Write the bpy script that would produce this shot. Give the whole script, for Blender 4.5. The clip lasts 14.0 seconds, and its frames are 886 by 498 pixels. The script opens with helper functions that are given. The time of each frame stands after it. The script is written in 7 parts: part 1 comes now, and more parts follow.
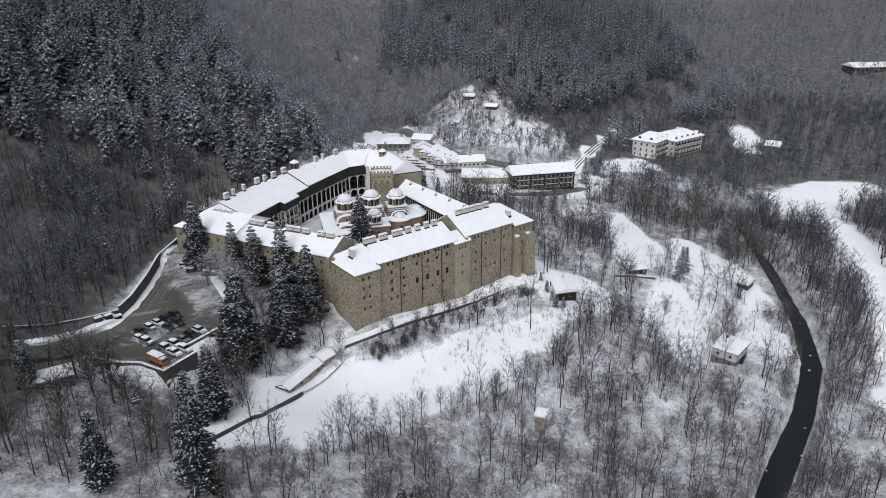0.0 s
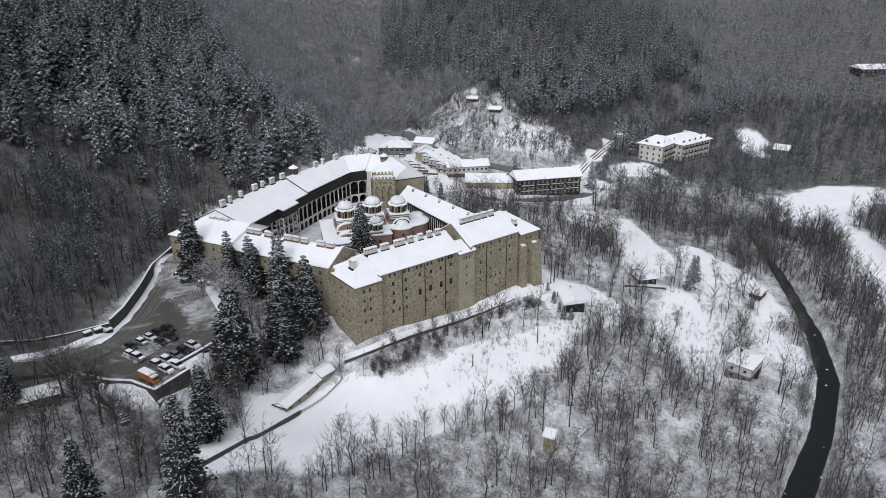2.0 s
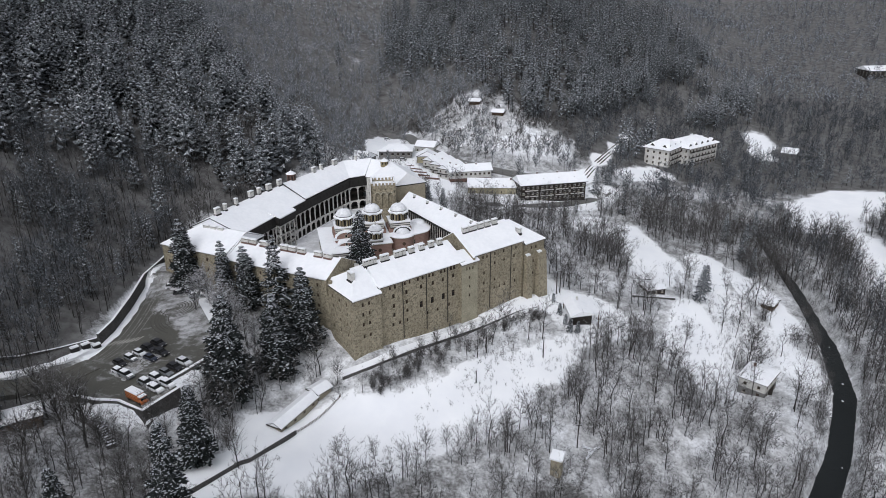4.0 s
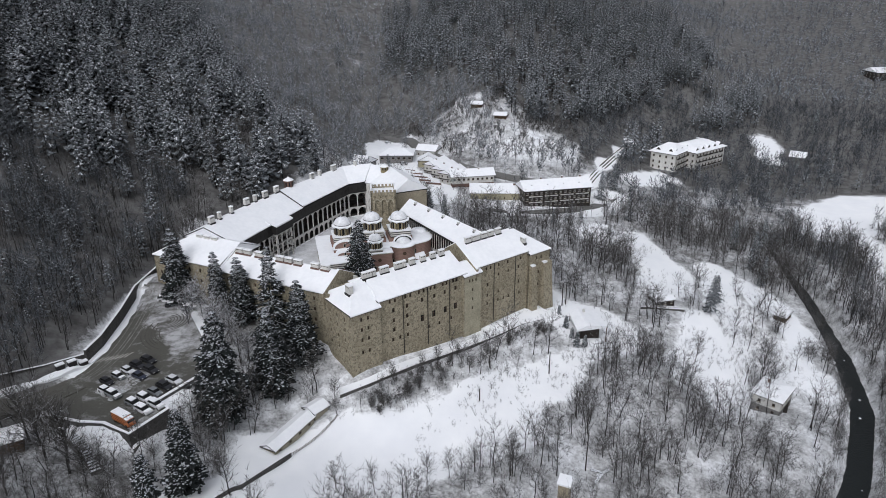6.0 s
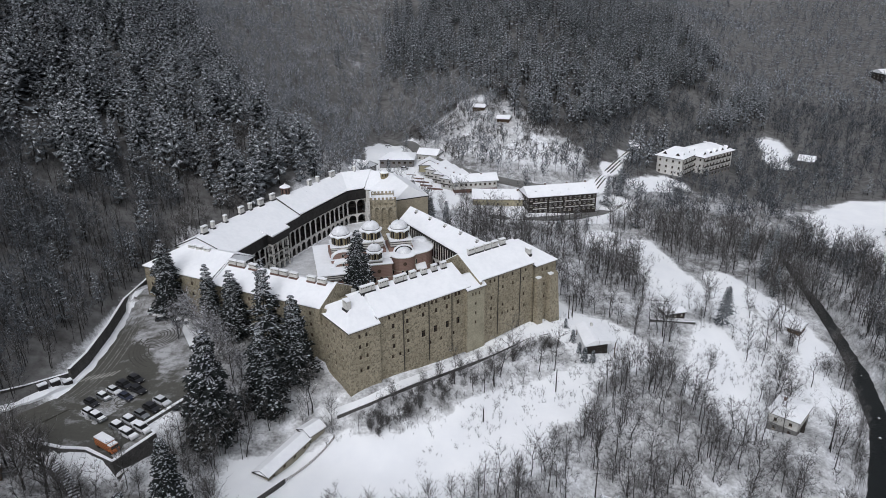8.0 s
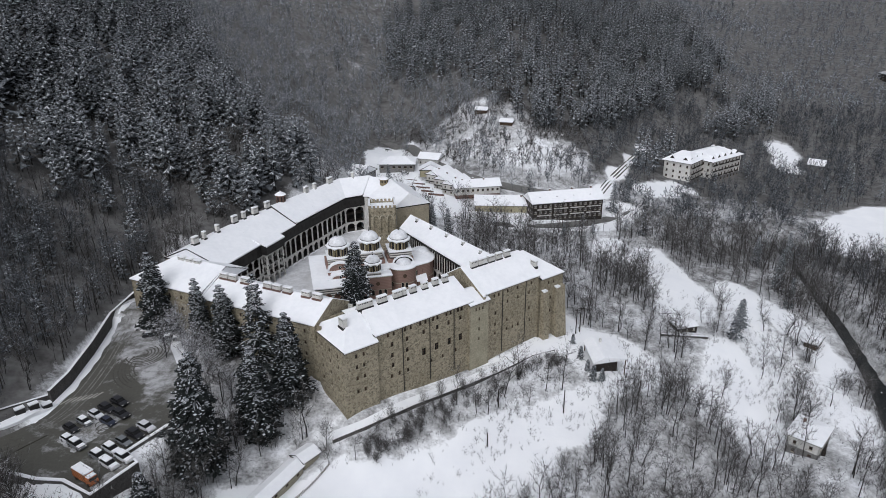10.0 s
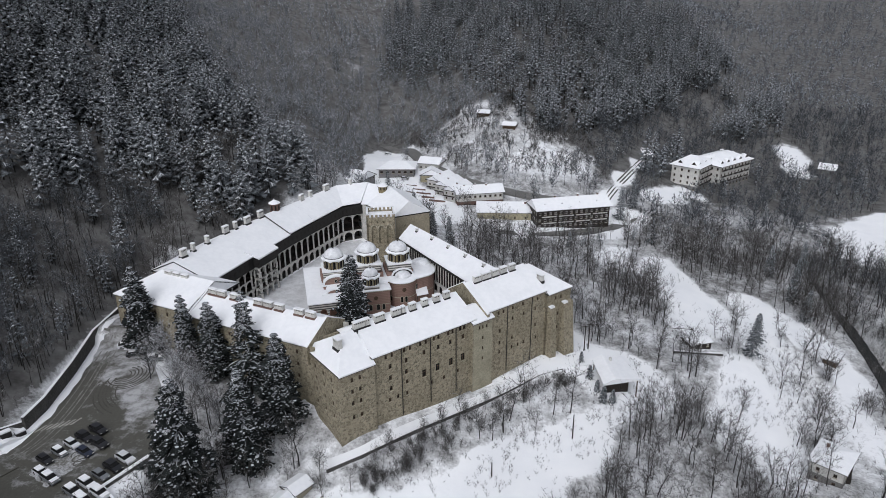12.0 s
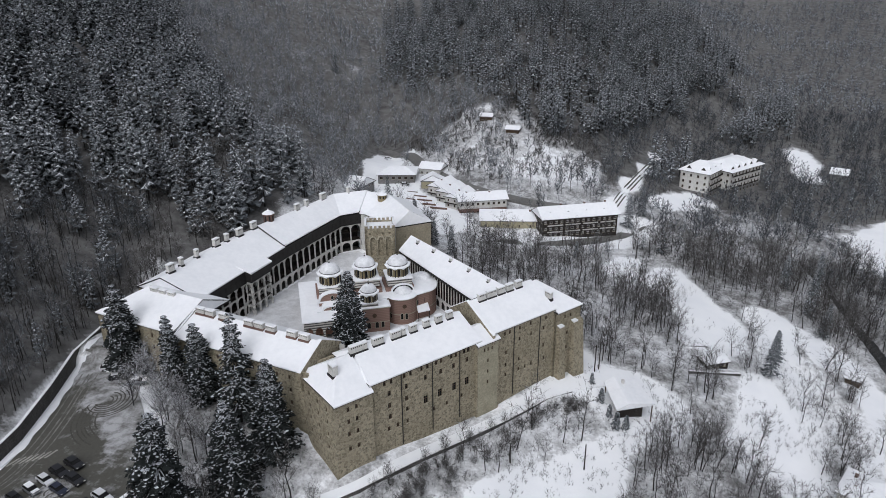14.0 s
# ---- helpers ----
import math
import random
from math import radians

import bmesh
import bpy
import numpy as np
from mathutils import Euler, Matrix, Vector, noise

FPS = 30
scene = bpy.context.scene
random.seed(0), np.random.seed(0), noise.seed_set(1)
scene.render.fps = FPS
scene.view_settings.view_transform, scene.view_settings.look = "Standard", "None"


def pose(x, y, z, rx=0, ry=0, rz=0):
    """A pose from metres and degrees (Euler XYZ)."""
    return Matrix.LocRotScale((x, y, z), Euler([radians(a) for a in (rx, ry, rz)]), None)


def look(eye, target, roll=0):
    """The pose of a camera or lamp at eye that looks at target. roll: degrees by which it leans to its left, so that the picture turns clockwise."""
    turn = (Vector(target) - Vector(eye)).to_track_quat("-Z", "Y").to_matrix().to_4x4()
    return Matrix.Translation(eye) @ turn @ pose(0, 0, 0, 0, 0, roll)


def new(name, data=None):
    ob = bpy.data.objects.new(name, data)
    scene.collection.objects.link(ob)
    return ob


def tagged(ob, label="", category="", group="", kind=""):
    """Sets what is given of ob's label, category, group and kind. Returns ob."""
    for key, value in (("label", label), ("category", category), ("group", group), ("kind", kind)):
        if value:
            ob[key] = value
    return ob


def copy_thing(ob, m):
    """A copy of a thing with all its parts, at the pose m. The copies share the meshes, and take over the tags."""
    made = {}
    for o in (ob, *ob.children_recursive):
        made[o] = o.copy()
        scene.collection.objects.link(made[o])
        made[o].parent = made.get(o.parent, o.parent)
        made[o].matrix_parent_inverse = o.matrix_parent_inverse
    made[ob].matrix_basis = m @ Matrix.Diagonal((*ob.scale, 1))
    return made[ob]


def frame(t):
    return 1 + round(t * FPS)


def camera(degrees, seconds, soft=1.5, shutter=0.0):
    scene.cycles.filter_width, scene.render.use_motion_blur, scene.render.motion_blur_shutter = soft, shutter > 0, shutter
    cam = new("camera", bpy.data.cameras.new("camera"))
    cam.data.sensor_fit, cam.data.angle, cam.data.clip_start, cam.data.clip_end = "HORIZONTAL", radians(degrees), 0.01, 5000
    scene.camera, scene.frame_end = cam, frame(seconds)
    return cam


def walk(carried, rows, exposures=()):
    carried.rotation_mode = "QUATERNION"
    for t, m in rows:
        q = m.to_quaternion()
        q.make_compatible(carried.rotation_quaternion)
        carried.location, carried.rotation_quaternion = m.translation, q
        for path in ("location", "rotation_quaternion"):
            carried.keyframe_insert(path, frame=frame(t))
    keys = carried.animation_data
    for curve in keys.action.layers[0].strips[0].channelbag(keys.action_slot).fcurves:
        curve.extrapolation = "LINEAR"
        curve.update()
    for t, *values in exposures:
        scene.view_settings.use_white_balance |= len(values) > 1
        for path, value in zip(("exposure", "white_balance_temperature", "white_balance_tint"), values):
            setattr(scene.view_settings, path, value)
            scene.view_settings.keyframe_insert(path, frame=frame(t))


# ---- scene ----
# camera and its flight: seconds, eye, target, roll
cam = camera(65.53, 14.0, soft=0.65)
PATH = [
    (0, (28.628, -218.736, 118.23), (31.178, -33.276, 43.411), -0.505),
    (1, (28.128, -213.814, 118.245), (30.493, -28.331, 43.473), -0.483),
    (2, (27.88, -208.726, 118.126), (30.073, -23.221, 43.406), -0.467),
    (3, (27.756, -203.677, 118.029), (29.784, -18.151, 43.357), -0.457),
    (4, (27.675, -198.714, 118.004), (29.542, -13.168, 43.375), -0.451),
    (5, (27.597, -193.784, 118.04), (29.304, -8.222, 43.449), -0.448),
    (6, (27.507, -188.787, 118.09), (29.054, -3.21, 43.534), -0.447),
    (7, (27.411, -183.614, 118.1), (28.799, 1.979, 43.578), -0.446),
    (8, (27.323, -178.172, 118.028), (28.556, 7.436, 43.541), -0.444),
    (9, (27.256, -172.408, 117.855), (28.341, 13.215, 43.405), -0.442),
    (10, (27.214, -166.317, 117.589), (28.162, 19.324, 43.18), -0.438),
    (11, (27.183, -159.936, 117.272), (28.009, 25.721, 42.901), -0.432),
    (12, (27.124, -153.341, 116.965), (27.847, 32.329, 42.626), -0.426),
    (13, (26.961, -146.619, 116.744), (27.603, 39.056, 42.417), -0.421),
    (14, (26.575, -139.84, 116.674), (27.164, 45.825, 42.322), -0.417),
]
walk(cam, [(t, look(eye, target, roll)) for t, eye, target, roll in PATH], exposures=[(0, 0.28, 6040, 12), (14, 0.13, 6040, 12)])

# ---- light: overcast winter sky ----
world = bpy.data.worlds.new("overcast")
scene.world = world
world.use_nodes = True
_n = world.node_tree.nodes
_sky = _n.new("ShaderNodeTexSky")
_sky.sky_type = "NISHITA"
_sky.sun_disc = False
_sky.sun_elevation = radians(38)
_sky.sun_rotation = radians(200)
_sky.dust_density = 4.0
_sky.air_density = 1.5
_grey = _n.new("ShaderNodeHueSaturation")
_grey.inputs["Saturation"].default_value = 0.18
world.node_tree.links.new(_sky.outputs["Color"], _grey.inputs["Color"])
_n["Background"].inputs["Strength"].default_value = 0.1
world.node_tree.links.new(_grey.outputs["Color"], _n["Background"].inputs["Color"])
sun = new("sun", bpy.data.lights.new("sun", "SUN"))
sun.data.energy = 0.8
sun.data.angle = radians(40)
sun.data.color = (1.0, 0.98, 0.95)
sun.matrix_world = look((0, 0, 300), (40, 110, 0))

# ---- small helpers for meshes and materials ----
class Shape:
    """Gathers vertices and faces of one mesh."""

    def __init__(self):
        self.v, self.f, self.m = [], [], []

    def face(self, pts, mat=0):
        n = len(self.v)
        self.v += [tuple(p) for p in pts]
        self.f.append(tuple(range(n, n + len(pts))))
        self.m.append(mat)

    def prism(self, poly, z0, z1, mat=0, floor=True):
        """A plan polygon (counter-clockwise) raised from z0 to z1; z1 may be a list."""
        top = z1 if isinstance(z1, (list, tuple)) else [z1] * len(poly)
        n, k = len(self.v), len(poly)
        self.v += [(p[0], p[1], z0) for p in poly] + [(p[0], p[1], z) for p, z in zip(poly, top)]
        faces = [tuple(n + k + i for i in range(k))] + [(n + i, n + (i + 1) % k, n + k + (i + 1) % k, n + k + i) for i in range(k)]
        if floor:
            faces.append(tuple(n + i for i in reversed(range(k))))
        self.f += faces
        self.m += [mat] * len(faces)

    def box(self, c, size, turn=0.0, mat=0):
        """A box with its base centre at c."""
        cs, sn = math.cos(turn), math.sin(turn)
        sx, sy = size[0] / 2, size[1] / 2
        self.prism([(c[0] + x * cs - y * sn, c[1] + x * sn + y * cs) for x, y in ((-sx, -sy), (sx, -sy), (sx, sy), (-sx, sy))], c[2], c[2] + size[2], mat)

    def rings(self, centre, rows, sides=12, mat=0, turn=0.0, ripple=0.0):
        """A turned shape: rows of (radius, z)."""
        n = len(self.v)
        for r, z in rows:
            for i in range(sides):
                a = turn + 2 * math.pi * i / sides
                rr = r * (1 + ripple * math.cos(8 * a))
                self.v.append((centre[0] + rr * math.cos(a), centre[1] + rr * math.sin(a), centre[2] + z))
        for j in range(len(rows) - 1):
            for i in range(sides):
                k = (i + 1) % sides
                self.f.append((n + j * sides + i, n + j * sides + k, n + (j + 1) * sides + k, n + (j + 1) * sides + i))
                self.m.append(mat)
        self.f.append(tuple(n + (len(rows) - 1) * sides + i for i in range(sides)))
        self.m.append(mat)

    def beam(self, a, b, w, h=None, mat=0):
        """A bar from a to b."""
        a, b = Vector(a), Vector(b)
        d = (b - a).normalized()
        s = d.cross(Vector((0, 0, 1)))
        s = s.normalized() if s.length > 1e-4 else Vector((1, 0, 0))
        u = s.cross(d).normalized()
        h = h or w
        n = len(self.v)
        for p in (a, b):
            for x, y in ((-1, -1), (1, -1), (1, 1), (-1, 1)):
                self.v.append(tuple(p + s * (x * w / 2) + u * (y * h / 2)))
        for q in ((0, 1, 5, 4), (1, 2, 6, 5), (2, 3, 7, 6), (3, 0, 4, 7), (3, 2, 1, 0), (4, 5, 6, 7)):
            self.f.append(tuple(n + i for i in q))
            self.m.append(mat)

    def mesh(self, name, materials, origin=(0, 0, 0), smooth=False):
        me = bpy.data.meshes.new(name)
        o = origin
        me.from_pydata([(x - o[0], y - o[1], z - o[2]) for x, y, z in self.v], [], self.f)
        for m in materials:
            me.materials.append(m)
        me.polygons.foreach_set("material_index", self.m)
        if smooth:
            me.polygons.foreach_set("use_smooth", [True] * len(self.f))
        me.update()
        return me


def thing(name, base, label, category, group="", kind=""):
    ob = new(name)
    ob.location = base
    return tagged(ob, label, category, group, kind)


def world_base(ob):
    p = Vector(ob.location)
    while ob.parent:
        ob = ob.parent
        p += Vector(ob.location)
    return p


def part(name, shape, materials, parent, label="", smooth=False):
    """One mesh under a thing or a part; the shape is given in the place's own coordinates."""
    mats = materials if isinstance(materials, (list, tuple)) else [materials]
    ob = new(name, shape.mesh(name, mats, world_base(parent), smooth))
    ob.parent = parent
    if label:
        ob["label"] = label
    return ob


def quick_mesh(name, verts, tris, mats, index=None):
    """A mesh of triangles from arrays."""
    me = bpy.data.meshes.new(name)
    verts, tris = np.asarray(verts, np.float32), np.asarray(tris, np.int32)
    me.vertices.add(len(verts))
    me.vertices.foreach_set("co", verts.ravel())
    me.loops.add(tris.size)
    me.loops.foreach_set("vertex_index", tris.ravel())
    me.polygons.add(len(tris))
    me.polygons.foreach_set("loop_start", np.arange(0, tris.size, 3, dtype=np.int32))
    for m in mats:
        me.materials.append(m)
    if index is not None:
        me.polygons.foreach_set("material_index", np.asarray(index, np.int32))
    me.update()
    me.validate()
    return me


class Nodes:
    """A short way to write node materials."""

    def __init__(self, name):
        self.mat = bpy.data.materials.new(name)
        self.mat.use_nodes = True
        self.t = self.mat.node_tree
        self.bsdf = self.t.nodes["Principled BSDF"]

    def add(self, kind, **values):
        n = self.t.nodes.new("ShaderNode" + kind)
        for k, v in values.items():
            n.inputs[k.replace("_", " ")].default_value = v
        return n

    def link(self, a, b):
        self.t.links.new(a, b)

    def noise(self, scale, detail=4.0, rough=0.6, space="Object"):
        c = self.add("TexCoord")
        n = self.add("TexNoise", Scale=scale, Detail=detail, Roughness=rough)
        self.link(c.outputs[space], n.inputs["Vector"])
        return n.outputs["Fac"]

    def place_noise(self, scale, detail=4.0, rough=0.6):
        """Noise by the place in the world."""
        g = self.add("NewGeometry")
        n = self.add("TexNoise", Scale=scale, Detail=detail, Roughness=rough)
        self.link(g.outputs["Position"], n.inputs["Vector"])
        return n.outputs["Fac"]

    def ramp(self, fac, stops):
        r = self.add("ValToRGB")
        e = r.color_ramp.elements
        while len(e) < len(stops):
            e.new(0.5)
        for el, (p, c) in zip(e, stops):
            el.position = p
            el.color = (c, c, c, 1) if isinstance(c, (int, float)) else (*c, 1)
        self.link(fac, r.inputs["Fac"])
        return r.outputs["Color"]

    def mix(self, fac, a, b):
        m = self.t.nodes.new("ShaderNodeMix")
        m.data_type = "RGBA"
        for sock, v in ((m.inputs["Factor"], fac), (m.inputs[6], a), (m.inputs[7], b)):
            if isinstance(v, (int, float)):
                sock.default_value = v
            elif isinstance(v, tuple):
                sock.default_value = (*v, 1)
            else:
                self.link(v, sock)
        return m.outputs[2]

    def math(self, op, a, b=0.0):
        m = self.add("Math")
        m.operation = op
        for i, v in enumerate((a, b)):
            if isinstance(v, (int, float)):
                m.inputs[i].default_value = v
            else:
                self.link(v, m.inputs[i])
        return m.outputs[0]

    def upward(self):
        """The z of the surface's normal."""
        g = self.add("NewGeometry")
        s = self.add("SeparateXYZ")
        self.link(g.outputs["Normal"], s.inputs[0])
        return s.outputs["Z"]

    def done(self, colour, rough=0.9, bump=None, strength=0.3, distance=0.1, metal=0.0, spec=0.3):
        b = self.bsdf
        if isinstance(colour, tuple):
            b.inputs["Base Color"].default_value = (*colour, 1)
        else:
            self.link(colour, b.inputs["Base Color"])
        if isinstance(rough, (int, float)):
            b.inputs["Roughness"].default_value = rough
        else:
            self.link(rough, b.inputs["Roughness"])
        b.inputs["Metallic"].default_value = metal
        b.inputs["Specular IOR Level"].default_value = spec
        if bump is not None:
            n = self.add("Bump", Strength=strength, Distance=distance)
            self.link(bump, n.inputs["Height"])
            self.link(n.outputs["Normal"], b.inputs["Normal"])
        return self.mat

# ---- materials ----
SNOW = (0.78, 0.8, 0.83)


def snow_material():
    n = Nodes("snow")
    fine, broad = n.place_noise(1.4, 6, 0.65), n.place_noise(0.12, 4)
    c = n.mix(n.ramp(broad, [(0.35, 0.0), (0.7, 1.0)]), (0.8, 0.81, 0.83), (0.88, 0.885, 0.89))
    return n.done(c, 0.75, n.math("ADD", fine, broad), 0.25, 0.25)


def roof_snow_material():
    n = Nodes("roof_snow")
    fine, broad = n.place_noise(0.7, 4, 0.55), n.place_noise(0.14, 3)
    c = n.mix(n.ramp(n.math("ADD", n.math("MULTIPLY", fine, 0.5), n.math("MULTIPLY", broad, 0.5)), [(0.4, 0.0), (0.7, 1.0)]), (0.83, 0.835, 0.85), (0.75, 0.76, 0.78))
    return n.done(c, 0.75, n.math("ADD", fine, broad), 0.1, 0.1)


def speckled(name, base, dark, scale, rough=0.9, strength=0.4, dist=0.06, broad=0.15, snow=None):
    """A two-scale surface: grain and broad stains, with snow caught on what faces up where a threshold is given."""
    n = Nodes(name)
    fine, wide = n.place_noise(scale, 6, 0.7), n.place_noise(broad, 4)
    c = n.mix(n.ramp(fine, [(0.35, 0.0), (0.65, 1.0)]), dark, base)
    c = n.mix(n.math("MULTIPLY", n.ramp(wide, [(0.4, 0.0), (0.7, 1.0)]), 0.45), c, tuple(v * 0.6 for v in dark))
    if snow is not None:
        up = n.math("ADD", n.upward(), n.math("MULTIPLY", n.math("SUBTRACT", fine, 0.5), 0.8))
        c = n.mix(n.ramp(up, [(snow - 0.08, 0.0), (snow + 0.08, 1.0)]), c, SNOW)
    return n.done(c, rough, fine, strength, dist)


def stone_material():
    """Olive-grey rubble masonry with pale joints."""
    n = Nodes("rubble_stone")
    g = n.add("NewGeometry")
    v = n.add("TexVoronoi", Scale=1.7)
    v.feature = "DISTANCE_TO_EDGE"
    w = n.add("TexVoronoi", Scale=1.7)
    for x in (v, w):
        n.link(g.outputs["Position"], x.inputs["Vector"])
    fine, wide = n.place_noise(3.5, 5, 0.7), n.place_noise(0.1, 4)
    sep = n.add("SeparateColor")
    n.link(w.outputs["Color"], sep.inputs[0])
    c = n.mix(sep.outputs[0], (0.108, 0.094, 0.066), (0.4, 0.347, 0.25))
    c = n.mix(n.math("MULTIPLY", n.ramp(fine, [(0.35, 0.0), (0.7, 1.0)]), 0.7), c, (0.215, 0.19, 0.135))
    blot = n.place_noise(0.9, 6, 0.7)
    c = n.mix(n.math("MULTIPLY", n.ramp(blot, [(0.55, 0.0), (0.7, 1.0)]), 0.35), c, (0.44, 0.38, 0.27))
    c = n.mix(n.math("MULTIPLY", n.ramp(blot, [(0.3, 1.0), (0.45, 0.0)]), 0.35), c, (0.1, 0.085, 0.052))
    c = n.mix(n.math("MULTIPLY", n.ramp(v.outputs["Distance"], [(0.0, 1.0), (0.09, 0.0)]), 0.65), c, (0.4, 0.365, 0.28))
    c = n.mix(n.math("MULTIPLY", n.ramp(wide, [(0.42, 0.0), (0.68, 1.0)]), 0.4), c, (0.15, 0.13, 0.085))
    return n.done(c, 0.92, n.math("ADD", v.outputs["Distance"], fine), 0.5, 0.12)


def terrain_material():
    """Snow over leaf litter: the attribute wood says how much litter, scrub and root shows through."""
    n = Nodes("winter_ground")
    a = n.add("Attribute")
    a.attribute_name = "wood"
    fine, mid, broad = n.place_noise(1.1, 6, 0.65), n.place_noise(0.22, 5, 0.6), n.place_noise(0.05, 4)
    litter = n.mix(n.ramp(mid, [(0.3, 0.0), (0.7, 1.0)]), (0.06, 0.057, 0.054), (0.18, 0.177, 0.173))
    snow = n.mix(n.ramp(broad, [(0.35, 0.0), (0.65, 1.0)]), (0.8, 0.81, 0.83), (0.88, 0.885, 0.89))
    bare = n.math("ADD", n.math("MULTIPLY", fine, 0.3), n.math("ADD", n.math("MULTIPLY", mid, 0.4), n.math("MULTIPLY", broad, 0.3)))
    bare = n.math("ADD", bare, n.math("MULTIPLY", n.math("SUBTRACT", a.outputs["Fac"], 0.85), 0.34))
    c = n.mix(n.ramp(bare, [(0.43, 0.0), (0.66, 1.0)]), snow, litter)
    return n.done(c, 0.85, n.math("ADD", fine, mid), 0.22, 0.3)


MAT = {
    "snow": snow_material(),
    "roof_snow": roof_snow_material(),
    "stone": stone_material(),
    "ground": terrain_material(),
    "asphalt": speckled("wet_asphalt", (0.11, 0.105, 0.09), (0.06, 0.057, 0.05), 2.0, 0.55, 0.2, 0.03, 0.12),
    "water": speckled("dark_water", (0.016, 0.02, 0.02), (0.003, 0.004, 0.004), 1.4, 0.3, 0.9, 0.3),
    "dark_wood": speckled("dark_timber", (0.045, 0.036, 0.03), (0.018, 0.015, 0.013), 3.0, 0.8),
    "brown_wood": speckled("brown_timber", (0.12, 0.078, 0.048), (0.055, 0.036, 0.022), 3.0, 0.8),
    "plaster": speckled("white_plaster", (0.67, 0.66, 0.63), (0.5, 0.49, 0.46), 1.5, 0.85),
    "cream": speckled("cream_plaster", (0.44, 0.4, 0.27), (0.33, 0.3, 0.2), 1.5, 0.85),
    "brick": speckled("red_brown_brick", (0.2, 0.125, 0.1), (0.11, 0.068, 0.056), 4.0, 0.85),
    "pink": speckled("worn_red_brick", (0.42, 0.25, 0.19), (0.28, 0.15, 0.11), 4.0, 0.85),
    "grey_stone": speckled("dark_wall_stone", (0.12, 0.115, 0.108), (0.045, 0.042, 0.04), 2.2, 0.9, 0.8, 0.2, 0.3, 0.75),
    # Near-black stand-in for unlit insides: their shade is put into this colour.
    "void": speckled("unlit_interior", (0.02, 0.018, 0.016), (0.01, 0.009, 0.008), 1.0, 0.6),
    # Black trim; on gallery back walls the same colour paints in deep shade.
    "black": speckled("black_trim_shade", (0.03, 0.028, 0.027), (0.015, 0.014, 0.013), 2.0, 0.6),
    "metal": speckled("grey_metal", (0.25, 0.25, 0.25), (0.12, 0.12, 0.12), 4.0, 0.5),
    "pale_stone": speckled("pale_dressed_stone", (0.42, 0.39, 0.31), (0.3, 0.27, 0.2), 3.0, 0.9),
    "bark": speckled("grey_bark", (0.05, 0.047, 0.043), (0.017, 0.016, 0.015), 3.0, 0.95, 0.5, 0.05, 0.3, 0.75),
}
MAT["pale_rubble"] = speckled("pale_rubble", (0.4, 0.37, 0.28), (0.26, 0.24, 0.17), 1.8, 0.9, 0.5, 0.1, 0.2)
MAT["olive_plaster"] = speckled("olive_plaster", (0.38, 0.335, 0.25), (0.25, 0.22, 0.16), 1.5, 0.9)


def glass_material():
    n = Nodes("window_glass")
    return n.done(n.mix(n.place_noise(0.6), (0.008, 0.008, 0.009), (0.02, 0.02, 0.02)), 0.2, spec=0.15)


MAT["glass"] = glass_material()
MAT["drum"] = speckled("yellow_striped_drum", (0.3, 0.25, 0.14), (0.17, 0.135, 0.08), 3.0, 0.9)
MAT["grey_plain"] = speckled("grey_render", (0.22, 0.215, 0.21), (0.15, 0.145, 0.14), 1.5, 0.9)


def frosty(name, dark, light, frost, most, lift, grain, broad=0.03, width=0.21):
    """Foliage or twigs with hoar and snow lying softly on what faces up: most is the largest share of frost."""
    n = Nodes(name)
    fine, wide = n.place_noise(grain, 5, 0.65), n.place_noise(broad, 4)
    isle = n.add("NewGeometry")
    c = n.mix(n.math("ADD", n.math("MULTIPLY", fine, 0.5), n.math("MULTIPLY", isle.outputs["Random Per Island"], 0.5)), dark, light)
    k = n.math("ADD", n.math("MULTIPLY", n.upward(), 0.55), n.math("ADD", n.math("MULTIPLY", fine, 0.75), n.math("MULTIPLY", wide, 0.35)))
    k = n.ramp(n.math("MULTIPLY", k, 0.62), [(lift, 0.0), (lift + width, most)])
    c = n.mix(k, c, frost)
    return n.done(c, 0.92, fine, 0.3, 0.05)


# Besides real frost, the 0.6 share paints in haze over the upper slope.
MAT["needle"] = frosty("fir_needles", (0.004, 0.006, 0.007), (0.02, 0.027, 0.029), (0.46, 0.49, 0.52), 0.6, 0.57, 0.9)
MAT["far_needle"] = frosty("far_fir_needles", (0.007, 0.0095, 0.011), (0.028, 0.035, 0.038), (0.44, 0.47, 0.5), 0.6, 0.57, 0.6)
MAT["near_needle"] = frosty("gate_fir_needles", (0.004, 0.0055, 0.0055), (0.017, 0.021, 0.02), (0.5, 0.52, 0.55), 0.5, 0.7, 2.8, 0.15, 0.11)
MAT["fir_snow"] = speckled("bough_snow", (0.7, 0.72, 0.75), (0.34, 0.36, 0.39), 1.5, 0.8, 0.3, 0.05)
MAT["forest_snow"] = speckled("forest_bough_snow", (0.84, 0.865, 0.89), (0.36, 0.38, 0.41), 0.35, 0.85, 0.3, 0.05)
MAT["twig"] = frosty("snowy_twigs", (0.026, 0.0238, 0.0218), (0.105, 0.097, 0.09), (0.5, 0.51, 0.53), 0.5, 0.5, 0.6)
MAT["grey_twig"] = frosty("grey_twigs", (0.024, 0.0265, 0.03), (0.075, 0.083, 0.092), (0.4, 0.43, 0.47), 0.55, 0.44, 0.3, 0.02)
